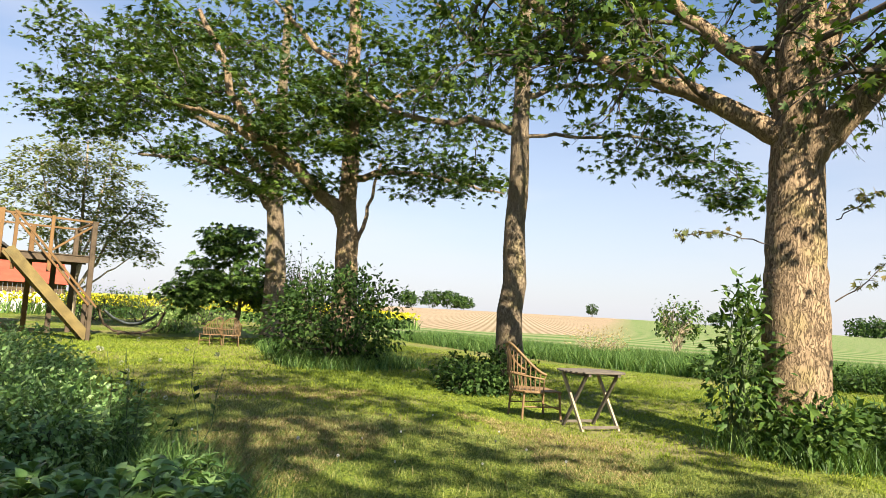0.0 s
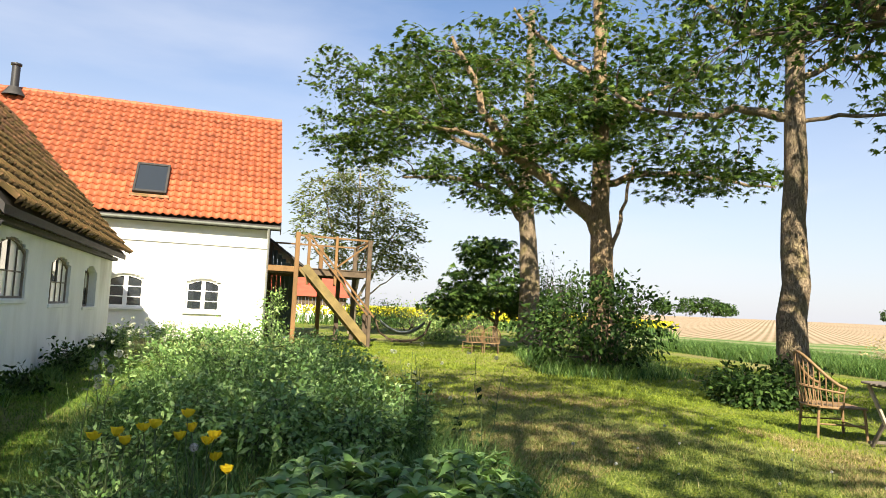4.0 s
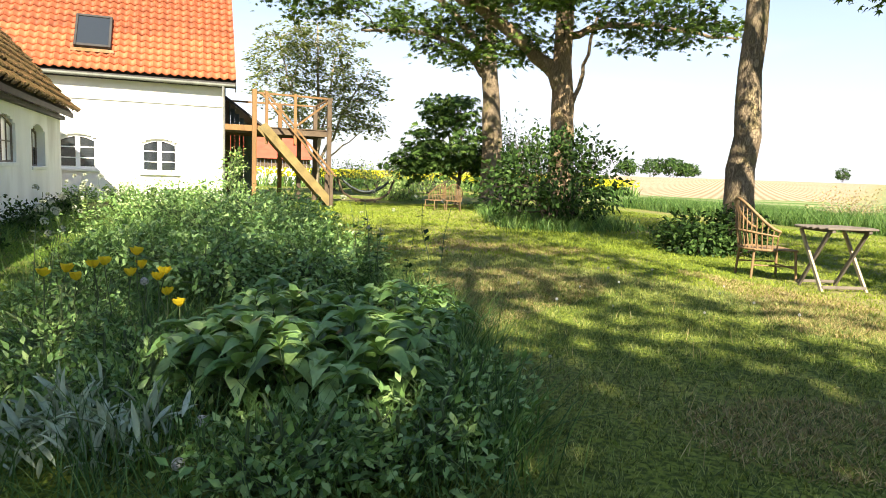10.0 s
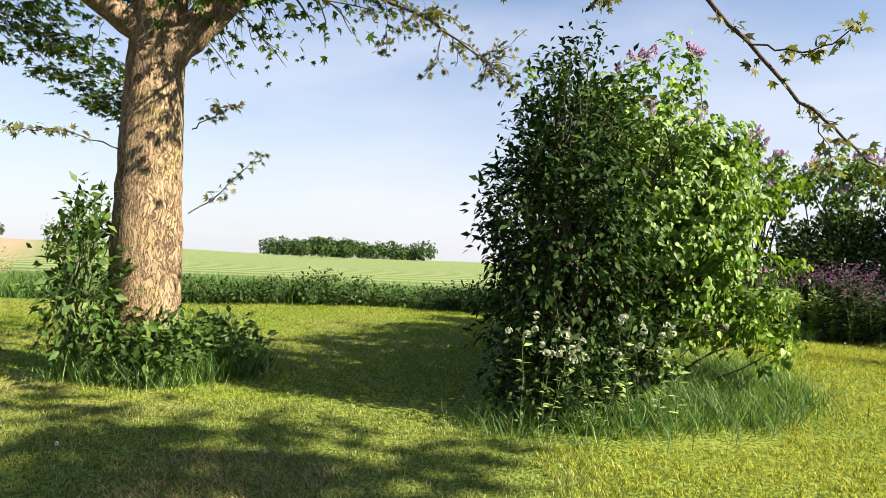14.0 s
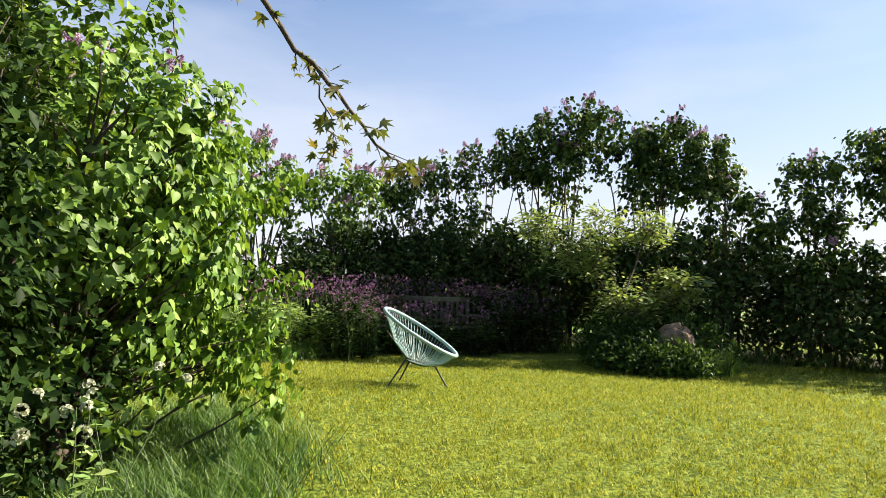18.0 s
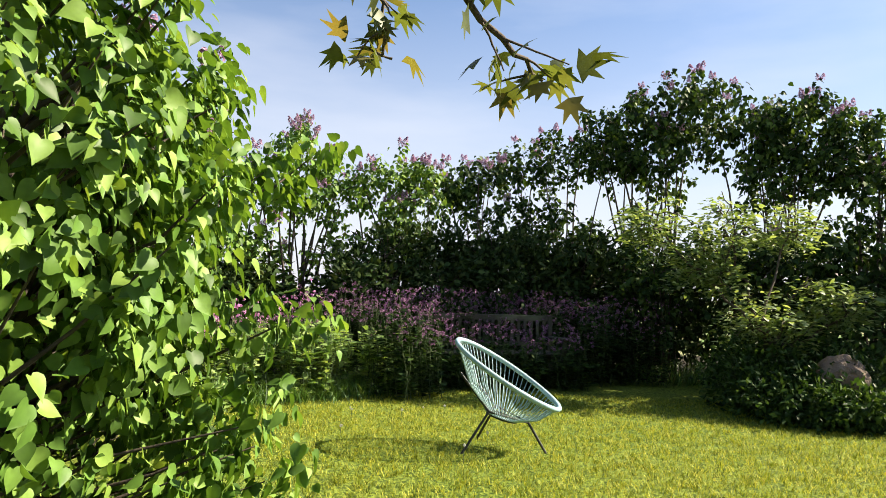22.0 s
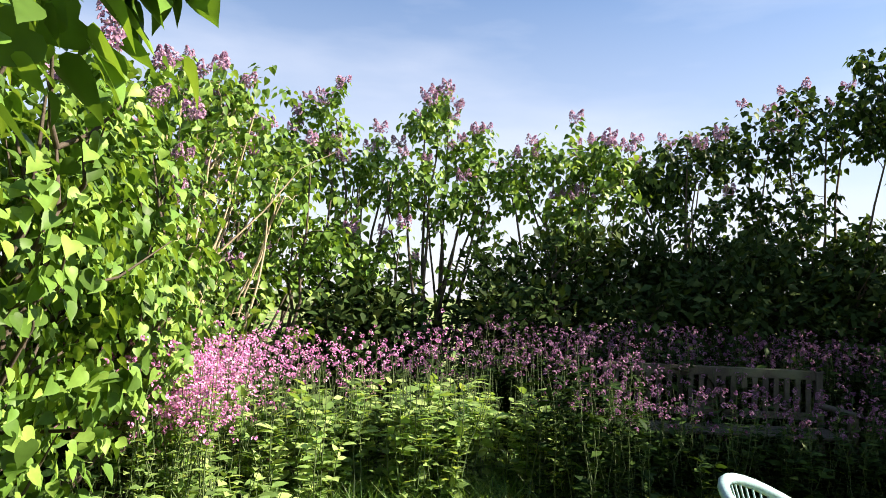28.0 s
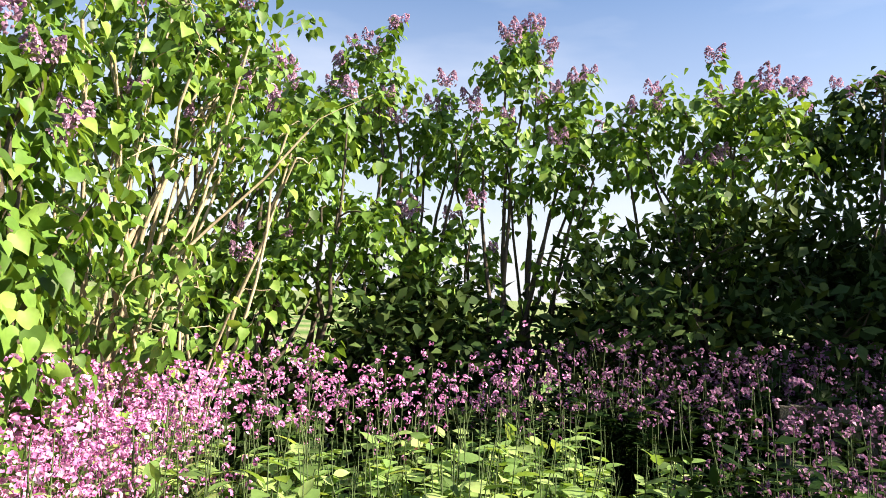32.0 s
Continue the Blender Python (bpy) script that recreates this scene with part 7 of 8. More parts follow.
tall_flowers("campion_clump", "bright pink flower clump in full sun", [(12.5, -2.75, 0.5, 75), (13.0, -2.9, 0.55, 85), (13.5, -2.6, 0.5, 60), (12.9, -2.2, 0.5, 50), (12.3, -2.45, 0.35, 50), (12.15, -2.9, 0.3, 46)], 1.0, 110, M_PINK, M_LEAF_NETTLE, heads=7, head=0.034, group="pink flowers", petals=7, apart=0.1)
# same campion with the darker leaf colour in place of half shade
tall_flowers("campion_clump", "pink flower clump, half shade put into its darker leaf colour", [(14.0, -3.3, 0.5, 26), (14.2, -3.9, 0.5, 30), (14.3, -4.6, 0.5, 24)], 1.05, 111, M_PINK, M_LEAF_DARK, heads=7, head=0.034, group="pink flowers", petals=7, apart=0.1)
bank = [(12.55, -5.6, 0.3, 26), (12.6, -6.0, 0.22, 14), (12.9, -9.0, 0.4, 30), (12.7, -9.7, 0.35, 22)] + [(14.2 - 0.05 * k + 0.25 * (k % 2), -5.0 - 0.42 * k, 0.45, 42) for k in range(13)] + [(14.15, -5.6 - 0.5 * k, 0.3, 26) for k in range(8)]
# leaves take the near-black green that stands for hedge shade
tall_flowers("rocket_clump", "mauve-flowered sweet rocket, hedge shade put into its leaf and petal colour", bank, 1.12, 112, M_PURPLE, M_LEAF_SHADED, heads=3, head=0.034, group="mauve flowers", petals=7, leaf=0.1, leaves=30)
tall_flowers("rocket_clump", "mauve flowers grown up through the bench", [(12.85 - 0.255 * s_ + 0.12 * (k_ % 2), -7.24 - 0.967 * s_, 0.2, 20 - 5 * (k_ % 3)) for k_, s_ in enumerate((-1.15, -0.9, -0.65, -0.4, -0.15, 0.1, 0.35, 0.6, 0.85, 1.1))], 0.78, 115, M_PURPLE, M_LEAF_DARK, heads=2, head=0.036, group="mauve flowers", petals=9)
tall_flowers("nettle_clump", "sunlit nettles with toothed fresh leaves", [(12.9, -3.6, 0.45, 75), (13.2, -4.2, 0.5, 85), (13.3, -4.9, 0.45, 75), (12.9, -4.6, 0.35, 50), (13.0, -5.4, 0.3, 40)], 0.92, 113, M_PINK, M_LEAF_NETTLE, heads=0, leaf=0.095, group="nettles")
tall_flowers("cow_parsley", "cow parsley with white umbels before the lilac", [(6.5, -0.55, 0.3, 9), (6.5, -1.1, 0.3, 10), (6.75, -1.6, 0.3, 5)], 0.8, 114, M_WHITE_FLOWER, M_LEAF_NETTLE, heads=2, head=0.05, group="cow parsley")

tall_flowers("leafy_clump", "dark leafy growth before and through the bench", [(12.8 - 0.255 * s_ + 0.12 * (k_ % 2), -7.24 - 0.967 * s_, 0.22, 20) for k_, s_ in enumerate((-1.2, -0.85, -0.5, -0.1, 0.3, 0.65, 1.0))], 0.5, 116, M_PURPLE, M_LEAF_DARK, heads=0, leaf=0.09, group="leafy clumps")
tall_flowers("nettle_clump", "sunlit nettles and weeds beneath the pink flowers", [(12.2, -3.2, 0.35, 45), (11.95, -2.6, 0.3, 30), (12.75, -3.4, 0.3, 40)], 0.45, 117, M_PINK, M_LEAF_NETTLE, heads=0, leaf=0.09, group="nettles")

# boulder in the rockery
bm = bmesh.new()
bmesh.ops.create_icosphere(bm, subdivisions=4, radius=1)
for v in bm.verts:
    k = 1 + 0.22 * noise.noise(v.co * 1.3) + 0.07 * noise.noise(v.co * 4)
    v.co = Vector((v.co.x * 0.27 * k, v.co.y * 0.2 * k, v.co.z * 0.23 * k))
boulder = new("boulder", smooth_shade(from_bm("boulder", bm)))
boulder.data.materials.append(M_STONE)
boulder.matrix_basis = on_ground(9.72, -9.6, 30, 0.42) @ Matrix.Diagonal((1.05, 1.0, 1.3, 1))
tagged(boulder, "rounded pinkish granite boulder among low plants", "boulder")

# ---- grass ----
BED = [(-0.95, 2.0), (1.15, 1.9), (1.75, 4.2), (1.75, 6.5), (1.6, 9.0), (0.9, 11.5), (-0.9, 11.8), (-1.5, 8), (-1.2, 4.5)]
def off_bed(p, rng):
    return ~((p[:, 0] > -1.2) & (p[:, 0] < 1.4) & (p[:, 1] > 2.2) & (p[:, 1] < 11.2))
blades("lawn_grass", "short mown lawn grass", poly_region([(-1.0, 1.2), (0.5, 0.6), (1.8, -0.3), (3.0, -1.3), (6.4, -0.9), (7.0, 1.5), (6.4, 3), (4, 9), (0.5, 9)], off_bed), 150000, 0.05, 0.0055, 201, M_GRASS_WORN_SHADED, lean=0.35, clump=8, clump_r=0.022)
blades("lawn_grass", "short mown lawn grass", poly_region([(2.5, -1.0), (6.0, -0.5), (6.2, -2.3), (9, -3.2), (12.6, -3.4), (12.8, -7), (10, -11), (4.5, -8), (2.8, -3)]), 175000, 0.052, 0.0062, 202, M_GRASS, lean=0.4, clump=8, clump_r=0.025)
blades("lawn_grass", "short mown lawn grass", poly_region([(4, 9), (6.4, 3), (7.0, 1.2), (7.3, 0.2), (9.5, 0), (15.5, -0.5), (15.5, 8), (12, 10), (5, 10)]), 110000, 0.05, 0.009, 203, M_GRASS_FAR, lean=0.35, clump=7, clump_r=0.03)
blades("lawn_grass", "short mown lawn grass", poly_region([(4.5, -8), (10, -11), (9, -13.5), (3, -13), (2, -8)]), 24000, 0.05, 0.014, 204, M_GRASS, lean=0.4, clump=4, clump_r=0.03)
def streak(p, rng):
    return np.array([noise.noise(Vector((q[0] * 0.45, q[1] * 0.45, 3.1))) > 0.08 for q in p])
blades("lawn_grass", "green grass of the path between bed and barn", poly_region([(-2.8, 1.2), (-1.05, 1.4), (-1.3, 5), (-1.55, 8), (-1.3, 13), (-2.8, 19)]), 45000, 0.055, 0.006, 224, M_GRASS_GREEN, lean=0.35, clump=7, clump_r=0.03)
blades("dry_grass", "patches of dry straw in the lawn", poly_region([(1.4, 1.2), (5.6, 0.6), (6.4, 5), (6, 12), (1.8, 13)], streak), 60000, 0.056, 0.007, 205, M_GRASS_DRY, lean=0.7, clump=6, clump_r=0.03)
blades("tall_grass", "tall seeding grass standing out of the bed", poly_region([(-0.9, 5.8), (1.4, 5.8), (1.5, 9.5), (0.9, 11.4), (-0.8, 11.6)]), 11000, 0.75, 0.006, 220, M_GRASS_TALL, lean=0.45, clump=5, clump_r=0.06)
blades("tall_grass", "arching grass along the edge of the bed", poly_region([(0.95, 2.2), (1.4, 2.4), (1.85, 4.2), (1.8, 6.5), (1.4, 6.4), (1.3, 4.3)]), 2600, 0.46, 0.007, 221, M_GRASS_TALL, lean=0.5, clump=6, clump_r=0.05)
blades("tall_grass", "arching grass along the edge of the bed", poly_region([(-1.1, 2.0), (-0.75, 2.0), (-0.7, 4.0), (-0.9, 6.5), (-1.4, 6.5), (-1.4, 4)]), 2600, 0.22, 0.004, 222, M_GRASS_TALL, lean=0.5, clump=6, clump_r=0.05)
blades("tall_grass", "grass blades grown through the broad leaves", poly_region([(-0.4, 2.0), (1.2, 2.0), (1.3, 4.6), (-0.4, 4.8)]), 700, 0.5, 0.006, 223, M_GRASS_TALL, lean=0.5, clump=5, clump_r=0.05)
# tall grass along the field, round trunks and under bushes
blades("field_edge_grass", "tall lush grass along the field edge", poly_region([(15.6, -1.5), (18.8, -1.5), (21.5, 26), (17.6, 26), (15.4, 7)]), 62000, 0.52, 0.016, 210, M_GRASS_TALL, lean=0.4, fuzz=0.12)
blades("tall_grass", "long uncut grass under the lilac", poly_region([(6.3, -0.3), (6.9, -2.3), (7.6, -3.0), (9.2, -2.95), (9, -2.0), (7.3, -1.8), (6.8, -0.2)]), 9000, 0.27, 0.008, 211, M_GRASS_TALL, lean=0.5, fuzz=0.22)
blades("tall_grass", "long grass round the foot of the trunk", poly_region([(7.1, 2.8), (8.0, 2.2), (8.9, 2.6), (8.8, 3.6), (7.2, 4.2)]), 3500, 0.38, 0.009, 212, M_GRASS_TALL, lean=0.4, fuzz=0.12)
blades("tall_grass", "long grass at the edge of the flower bank", poly_region([(12.3, -3.2), (12.9, -3.0), (13.5, -5.5), (12.9, -6.0), (12.6, -4.8)]), 5000, 0.32, 0.008, 213, M_GRASS_TALL, lean=0.5, fuzz=0.12)
blades("tall_grass", "long grass round the elder and trunks", poly_region([(6.5, 13.2), (7.6, 12.2), (10, 13), (10.4, 15.5), (10.6, 21), (9.2, 21.2), (7, 15)]), 9000, 0.34, 0.016, 214, M_GRASS_TALL, lean=0.4, fuzz=0.12)
blades("tall_grass", "rough grass along the barn wall", poly_region([(-2.84, 3), (-2.5, 3), (-2.45, 19), (-2.84, 19)]), 6000, 0.26, 0.009, 215, M_GRASS_TALL, lean=0.5, fuzz=0.12)
blades("tall_grass", "tall grass in the flower bed", poly_region(BED), 16000, 0.34, 0.006, 216, M_GRASS_TALL, lean=0.4, fuzz=0.12)
blades("tall_grass", "tall grass under the hedge", poly_region([(13.2, -9.3), (14.5, -9), (13.5, -11.6), (9.5, -14), (5, -15), (5, -14.2), (9, -13)]), 4000, 0.4, 0.012, 217, M_GRASS_TALL, lean=0.4, fuzz=0.12)
blades("tall_grass", "upright grass tuft beside the boulder", poly_region([(9.0, -9.9), (9.35, -9.7), (9.45, -10.1), (9.1, -10.2)]), 500, 0.42, 0.009, 218, M_GRASS_TALL, lean=0.3, fuzz=0.04)
blades("lawn_grass", "short mown lawn grass", poly_region([(2, 9), (15, 9), (15, 24), (3, 24), (1.8, 12)]), 70000, 0.06, 0.016, 219, M_GRASS_FAR, lean=0.4, clump=4, clump_r=0.05)


# ---- flower bed ----
def clump(name, label, x, y, r, h, seed, mat_, leaf, sprays=60, per=5, shape=HEART, hang=0.35, reach=0.08):
    return shrub(name, label, "plant", x, y, (r, r, h), seed, mat_, M_STEM, leaf=leaf, sprays=sprays, per=per, shape=shape, low=0.0, stems=6, reach=reach, hang=hang, gaps=0.02, group="bed plants")


def leaf_mound(name, label, x, y, r, h, n, seed, leaf, mat_):
    """Upright stems close together, each with whorls of broad pointed leaves held out flat, the lower ones larger."""
    rng = np.random.default_rng(seed)
    root = thing(name, label, "plant", on_ground(x, y), "bed plants")
    lines, P, D, N, S = [], [], [], [], []
    for k in range(n):
        a, q = k * 2.4, r * math.sqrt((k + 0.5) / n)
        foot = np.array([math.cos(a) * q * 0.6, math.sin(a) * q * 0.6, -0.02])
        top = np.array([math.cos(a) * q, math.sin(a) * q, h * (1.0 - 0.35 * (q / r) ** 2) * rng.uniform(0.8, 1.12)])
        lines.append((bent(foot, top, 0, 4, rng, 0.02), np.linspace(0.006, 0.003, 4)))
        for tier, (u, size, count) in enumerate(((1.0, 0.62, 3), (0.96, 0.95, 3), (0.78, 1.15, 3), (0.55, 1.15, 2))):
            turn = rng.random() * 6.3
            for m in range(count):
                b_ = turn + m * 2 * math.pi / count + rng.normal() * 0.25
                el = (0.75, 0.3, 0.1, -0.1)[tier] + rng.normal() * 0.18
                P.append(foot + (top - foot) * u)
                D.append((math.cos(b_) * math.cos(el), math.sin(b_) * math.cos(el), math.sin(el)))
                N.append((-math.cos(b_) * math.sin(el) + rng.normal() * 0.15, -math.sin(b_) * math.sin(el) + rng.normal() * 0.15, math.cos(el)))
                S.append(leaf * size * rng.uniform(0.8, 1.15))
    part("stemwork", tubes("stemwork", lines, 5), M_STEM, root, kind="stuff")
    part("leaves", scatter("leaves", OVAL_FINE, P, D, N, np.array(S), 1.15), mat_, root, kind="stuff")


for k, (x, y, r, h, n, lf) in enumerate(((0.62, 2.95, 0.42, 0.46, 20, 0.15), (0.22, 3.25, 0.36, 0.42, 16, 0.16), (0.98, 3.45, 0.42, 0.47, 24, 0.125), (0.5, 3.75, 0.4, 0.46, 22, 0.13), (1.3, 3.95, 0.38, 0.42, 22, 0.11))):
    leaf_mound("broadleaf_plant", "dark green broad-leaved perennial in the bed", x, y, r, h, n, 300 + k, lf, M_LEAF_BED)
for k, (x, y, r, h) in enumerate(((0.2, 5.6, 0.6, 0.6), (0.9, 5.8, 0.6, 0.62), (1.3, 6.6, 0.5, 0.55), (0.4, 6.9, 0.7, 0.7), (-0.3, 6.4, 0.6, 0.6), (0.9, 7.8, 0.7, 0.75), (1.2, 8.8, 0.6, 0.75), (0.1, 8.3, 0.8, 0.8), (-0.5, 9.2, 0.7, 0.75), (0.6, 9.8, 0.8, 0.85), (1.1, 10.6, 0.6, 0.8), (-0.2, 10.8, 0.8, 0.8))):
    clump("bed_plant", "dense leafy perennial among tall grass", x, y, r, h, 320 + k, M_LEAF_BED, 0.06, 170, 18, LANCE, 0.2)
for k, (x, y, r, h) in enumerate(((0.3, 2.3, 0.35, 0.2), (0.75, 2.3, 0.35, 0.24), (1.15, 2.75, 0.3, 0.3), (-0.65, 3.35, 0.35, 0.24), (-0.75, 4.3, 0.4, 0.3), (-0.2, 3.6, 0.4, 0.28), (-0.75, 5.4, 0.4, 0.36), (-0.25, 3.1, 0.3, 0.2))):
    clump("weed_clump", "small-leaved weeds at the edge of the bed", x, y, r, h, 340 + k, M_LEAF_BED, 0.048, 120, 12, LANCE, 0.0, 0.06)
for k, (x, y) in enumerate(((-0.39, 2.72), (-0.58, 2.72), (-0.24, 2.62), (-0.5, 2.92))):
    rng = np.random.default_rng(360 + k)
    root = thing("lambs_ear", "silvery felted leaves standing upright", "plant", on_ground(x, y), "bed plants")
    count = 70
    a = rng.random(count) * 2 * np.pi
    el = rng.uniform(0.1, 1.4, count)
    D = np.stack([np.cos(a) * np.cos(el), np.sin(a) * np.cos(el), np.sin(el)], -1)
    foot = rng.normal(size=(count, 2)) * 0.09
    P = np.stack([foot[:, 0], foot[:, 1], rng.uniform(0.02, 0.2, count)], -1)
    part("leaves", scatter("leaves", OVAL, P, D, np.array([0, 0, 1.0]) - D * 0.3 + rng.normal(size=(count, 3)) * 0.3, rng.uniform(0.08, 0.16, count), 0.3), M_LEAF_SILVER, root)


def poppy(x, y, h, seed):
    rng = np.random.default_rng(seed)
    root = thing("yellow_poppy", "yellow poppy flower on a thin hairy stem", "flower", on_ground(x, y), "yellow poppies")
    top = np.array([rng.normal() * 0.012, rng.normal() * 0.03, h])
    stem = part("stem", rod("stem", bent((0, 0, 0), top, 0, 5, rng, 0.03), 0.0035, 5), M_STEM, root)
    part("bud", tubes("bud", [([top, top + (0, 0, 0.012), top + (0, 0, 0.024)], [0.004, 0.01, 0.003])], 8), M_LEAF_NETTLE, stem)
    for k in range(4):
        a = k * math.pi / 2 + rng.random()
        bm = bmesh.new()
        grid = [[bm.verts.new((0.032 * (j - 1) * (0.35 + 0.65 * min(i / 1.5, 1)), 0.022 * i, 0.013 * i * i * 0.5 + 0.006 * (j - 1) ** 2)) for j in range(3)] for i in range(3)]
        for i in range(2):
            for j in range(2):
                bm.faces.new((grid[i][j], grid[i][j + 1], grid[i + 1][j + 1], grid[i + 1][j]))
        part("petal", bm, M_YELLOW, root, at=Matrix.Translation(Vector(top)) @ pose(0, 0, 0, 0, 0, math.degrees(a)) @ pose(0, 0, 0, rng.uniform(15, 45)))


for k, (x, y, h) in enumerate(((-0.77, 4.13, 0.49), (-0.66, 4.15, 0.51), (-0.61, 4.16, 0.46), (-0.52, 4.17, 0.53), (-0.46, 4.2, 0.54), (-0.34, 4.18, 0.47), (-0.28, 4.18, 0.59), (-0.25, 4.19, 0.51), (-0.2, 4.19, 0.45), (-0.15, 4.19, 0.48), (-0.14, 4.15, 0.36), (-0.07, 4.1, 0.3))):
    poppy(x, y, h + 0.03, 380 + k)


def clock_head():
    rng = np.random.default_rng(77)
    N = unit(rng.normal(size=(90, 3)))
    return scatter("seed_head", FLORET, N * 0.021, np.cross(N, rng.normal(size=N.shape)), N, 0.011)


CLOCK = clock_head()
def dandelion(x, y, h, size=1.0):
    root = thing("dandelion_clock", "white dandelion seed head on a bare stem", "flower", on_ground(x, y), "dandelions")
    part("stem", rod("stem", [(0, 0, 0), (0.01, 0, h / 2), (0, 0, h)], 0.002, 5), M_STEM, root)
    part("seed_head", CLOCK, M_SEED, root, at=pose(0, 0, h) @ Matrix.Scale(size, 4))


rng = np.random.default_rng(9)
for x, y, h in ((0.02, 2.49, 0.2), (-0.06, 2.29, 0.13), (-0.25, 4.0, 0.5)):
    dandelion(x, y, h)
for k in range(30):
    x, y = ((rng.uniform(1.9, 5.5), rng.uniform(0.6, 7)) if k < 20 else (rng.uniform(9.5, 12.3), rng.uniform(-6.8, -4.2)))
    dandelion(x, y, rng.uniform(0.06, 0.15), rng.uniform(0.4, 0.65))
tall_flowers("cow_parsley", "cow parsley standing in the bed", [(-0.85, 4.6, 0.08, 2), (-0.95, 6.0, 0.15, 3), (-1.1, 9.5, 0.4, 8), (-1.2, 11.5, 0.4, 8)], 0.85, 390, M_WHITE_FLOWER, M_LEAF_NETTLE, heads=2, head=0.045, group="cow parsley")
tall_flowers("tall_weed", "thin tall weed with a few leaves on the lawn edge", [(1.75, 5.0, 0.05, 2), (1.6, 5.6, 0.2, 5), (1.7, 6.6, 0.15, 4)], 0.9, 391, M_WHITE_FLOWER, M_LEAF_DARK, heads=1, head=0.03, group="weeds")
blades("grass_stalks", "scattered longer grass stalks in the lawn", poly_region([(1.8, 0.9), (6, 0.2), (6.3, 3), (5, 9), (2, 9)]), 900, 0.17, 0.004, 395, M_GRASS_DRY, lean=0.6)
blades("grass_stalks", "scattered longer grass stalks in the lawn", poly_region([(4, -2.5), (7, -3.2), (12, -4), (12, -8), (9, -10), (4, -6)]), 700, 0.10, 0.006, 396, M_GRASS, lean=0.8)
for k in range(13):
    clump("edge_weeds", "dark weeds at the foot of the tall field-edge grass", 15.45 + 0.12 * math.sin(k * 2.1) + 0.03 * k, -1.2 + 0.85 * k, 0.55, 0.5 + 0.12 * math.sin(k * 1.3), 430 + k, M_LEAF_DARK, 0.1, 90, 9, LANCE)
# docks and burdock by the barn
for k, (x, y, r, h) in enumerate(((-2.45, 6.6, 0.3, 0.42), (-2.5, 7.8, 0.25, 0.35), (-2.55, 10.0, 0.25, 0.35), (-2.5, 12.6, 0.3, 0.6), (-2.5, 15.8, 0.3, 0.5), (-2.6, 5.2, 0.3, 0.35))):
    clump("dock_plant", "dark dock leaves at the foot of the wall", x, y, r, h * 0.7, 400 + k, M_LEAF_DARK, 0.075, 60, 8, OVAL)
for k, (x, y, r, h) in enumerate(((-1.6, 21.6, 0.7, 0.45), (-0.4, 21.8, 0.6, 0.4), (-3.0, 21.4, 0.7, 0.4), (1.35, 22.2, 0.35, 1.7), (0.4, 21.2, 0.5, 0.5))):
    clump("wall_plant", "green plants at the foot of the house", x, y, r, h, 410 + k, M_LEAF_BED, 0.12, 80, 8, LANCE)

# ---- shed bricks ----
part("mortar", boxed(SX + 0.001, 5.74, -0.1, SX + 0.005, 7.06, 1.74), M_MORTAR, shed, "grey mortar in the joints")
part("mortar", boxed(SX + 0.001, 7.06, -0.1, SX + 0.005, 8.40, 0.8), M_MORTAR, shed)
part("mortar", boxed(SX + 0.001, 8.40, -0.1, SX + 0.005, B0 - 0.03, 1.74), M_MORTAR, shed)
brick = from_bm("brick", boxed(0.0, 0, 0, 0.014, 0.224, 0.064, bevel=0.005))
brick.materials.append(M_LIMEBRICK)
brng = np.random.default_rng(15)
shed_wall = [o for o in shed.children if o.name.startswith("wall")][0]
made, rest = 0, bmesh.new()
for c in range(22):
    for k in range(27):
        y = B0 - 0.04 - (k + 1) * 0.236 + (0.118 if c % 2 else 0)
        z = 0.02 + c * 0.076
        if y < 2.6 or y > B0 - 0.25 or (z > 0.72 and any(a - 0.26 < y < b_ + 0.04 for a, b_, *_ in sw)) or brng.random() < 0.03:
            continue
        m = pose(SX + 0.006 + brng.normal() * 0.0025, y + brng.normal() * 0.004, z + brng.normal() * 0.002, brng.normal() * 0.4, 0, brng.normal() * 0.5)
        if made < 300:
            o = new("brick", brick)
            o.parent, o.matrix_basis = shed_wall, m
            made += 1
        else:
            first = len(rest.verts)
            box(rest, 0.0, 0, 0, 0.014, 0.224, 0.064)
            rest.verts.ensure_lookup_table()
            bmesh.ops.transform(rest, matrix=m, verts=rest.verts[first:])
part("bricks", rest, M_LIMEBRICK, shed_wall, kind="stuff")

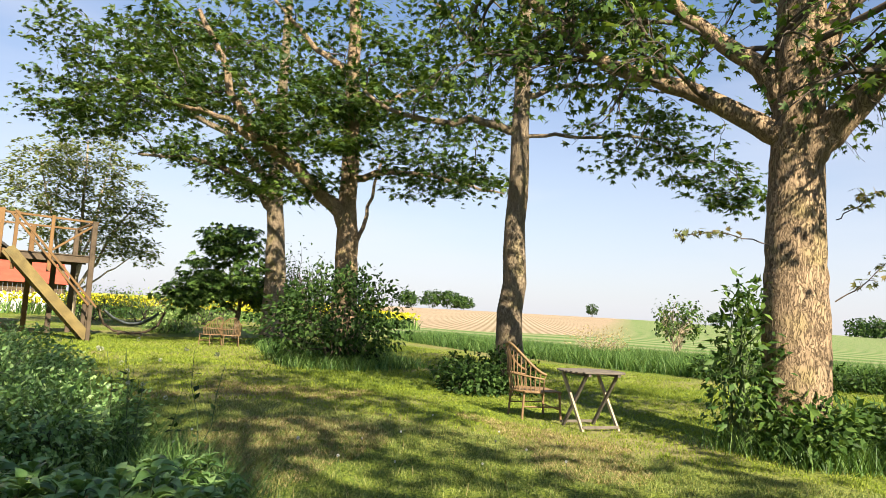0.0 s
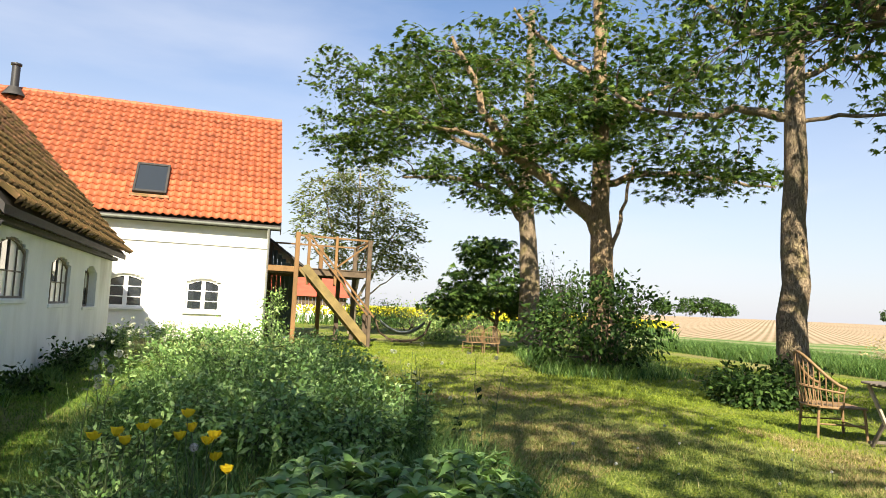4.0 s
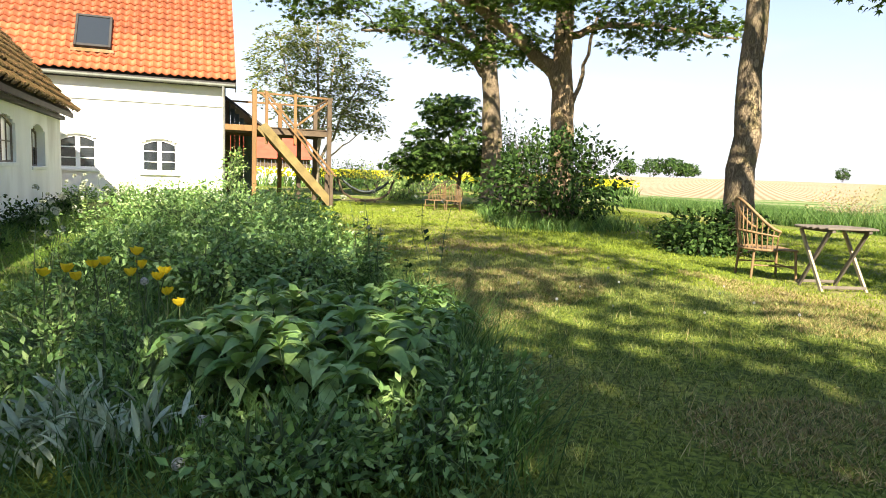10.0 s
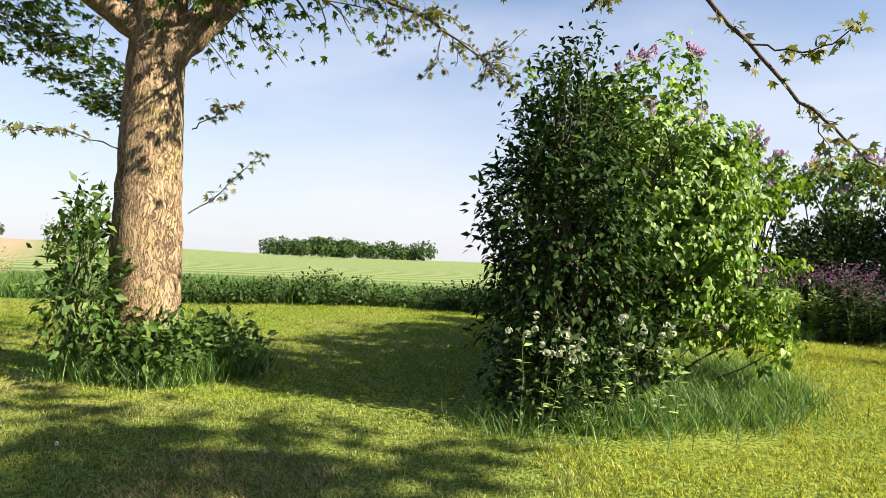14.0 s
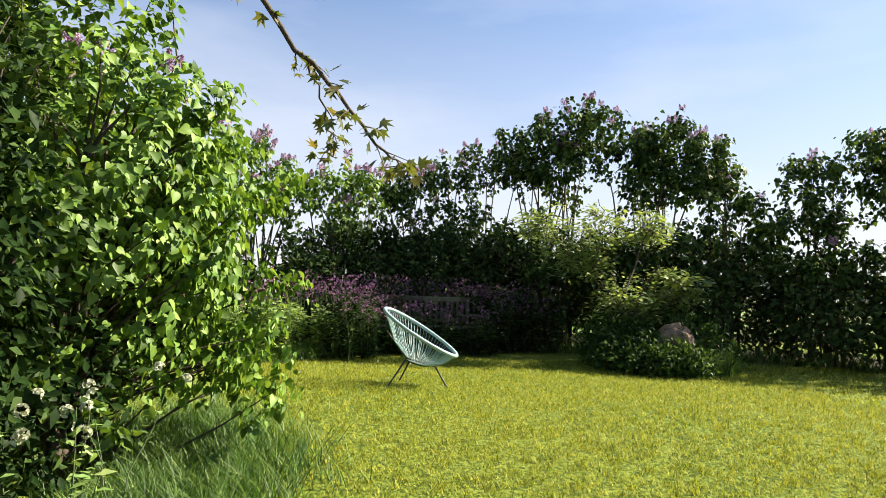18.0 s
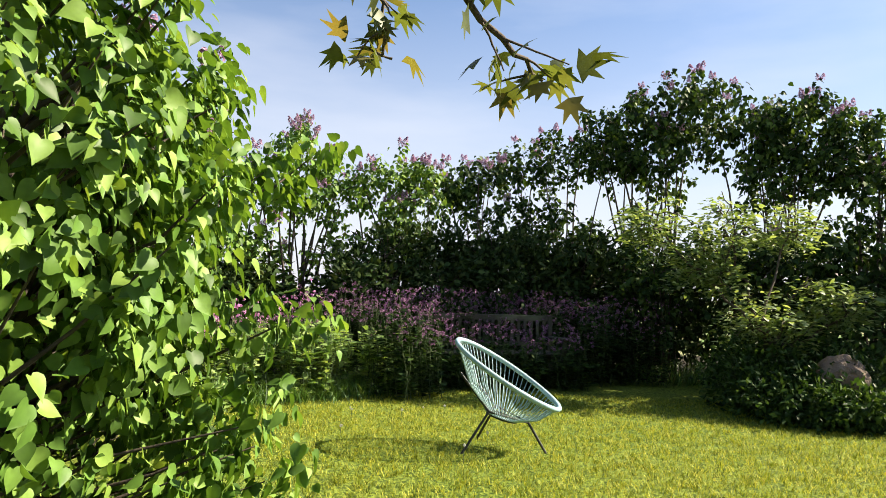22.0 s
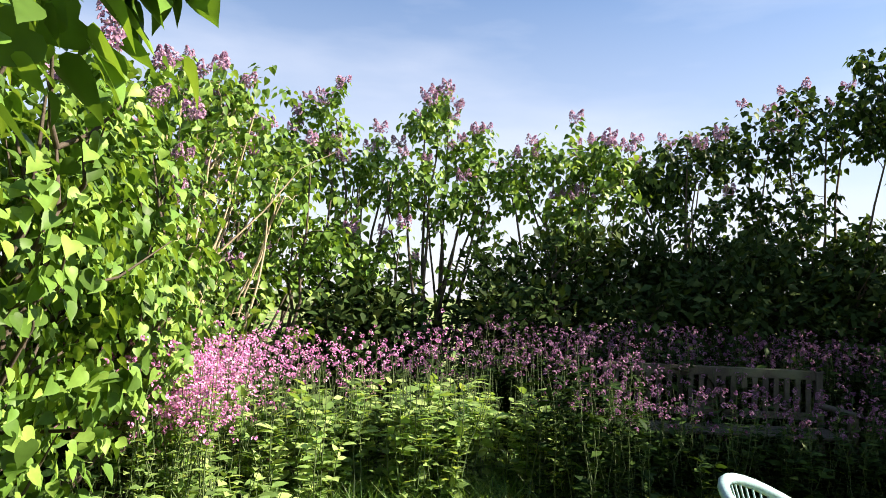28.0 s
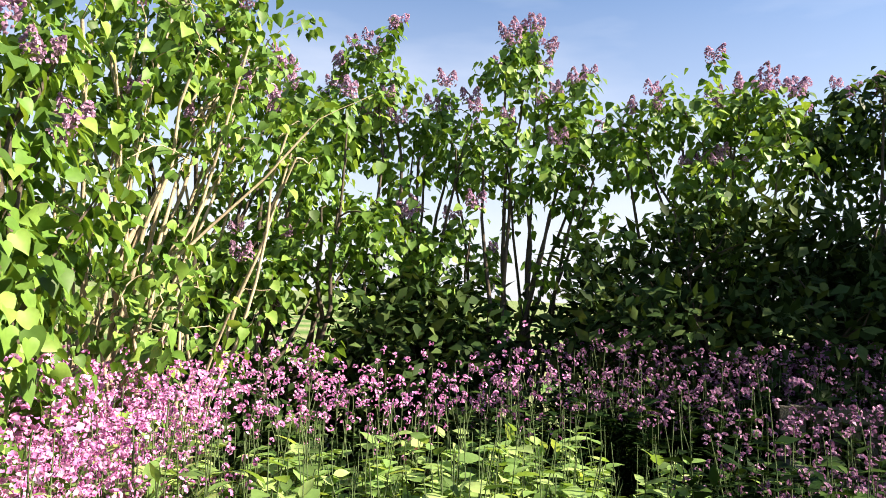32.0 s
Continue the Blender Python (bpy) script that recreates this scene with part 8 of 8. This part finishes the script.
# ---- far things ----
for k in range(17):
    a = radians(69.5 + 13.5 * (k + 0.5) / 17)
    d = 330 + 12 * math.sin(k * 2.3)
    shrub("far_tree", "hazy tree in the far wood", "tree", d * math.sin(a), d * math.cos(a), (4.8, 4.8, 7.2 + 1.3 * math.sin(k * 1.7)), 500 + k, M_LEAF_DARK, M_TWIG, leaf=1.0, sprays=120, per=5, reach=0.7, group="far wood", gaps=0.05, low=0.0, stems=3)
for k, (a, d, r, h) in enumerate(((35.6, 420, 6, 10), (37.6, 420, 6, 11), (39.2, 420, 7, 11), (40.3, 430, 6, 9), (50.9, 250, 1.9, 4.6), (60.5, 300, 3.2, 5.0), (72.4, 230, 3.5, 5.5), (74.2, 235, 4.5, 6.5), (76.0, 240, 4.5, 6.0), (20, 120, 4, 3.5))):
    x, y = d * math.sin(radians(a)), d * math.cos(radians(a))
    shrub("field_tree", "lone rounded tree on the field horizon", "tree", x, y, (r, r, h), 530 + k, M_LEAF_DARK, M_TWIG, leaf=r * 0.15, sprays=170, per=11, reach=r * 0.1, group="trees on the horizon", gaps=0.05, low=0.15, stems=4)
rape = poly_region([(3.5, 42), (30, 40), (45, 70), (3, 80)])
blades("rape_leaves", "green stems of the rape field", rape, 12000, 1.0, 0.09, 560, M_GRASS_TALL, "crop", lean=0.2)
pr = rape(np.random.default_rng(561), 15000)
rr_ = np.random.default_rng(562)
P = np.concatenate([pr, np.array([gz(*q) for q in pr])[:, None] + rr_.uniform(0.65, 1.15, (len(pr), 1))], 1)
flowers = new("rape_blossom", scatter("rape_blossom", FLORET, P, rr_.normal(size=P.shape), np.tile([0, 0, 1.0], (len(P), 1)) + rr_.normal(size=P.shape) * 0.4, 0.2))
flowers.data.materials.append(M_RAPE)
tagged(flowers, "yellow rape field in flower", "crop", kind="stuff")
for k, (x, y, r, h) in enumerate(((7.4, 36, 1.8, 1.6), (10, 37, 2.0, 1.7), (13, 36, 2.0, 1.5), (8.2, 27, 0.8, 0.7), (16, 33, 2, 1.4))):
    shrub("hedge_bush", "light green bush along the yard edge", "bush", x, y, (r, r * 0.7, h), 570 + k, M_LEAF_NETTLE, M_TWIG, leaf=0.16, sprays=120, per=9, shape=LANCE, reach=0.18, gaps=0.05, low=0.0)
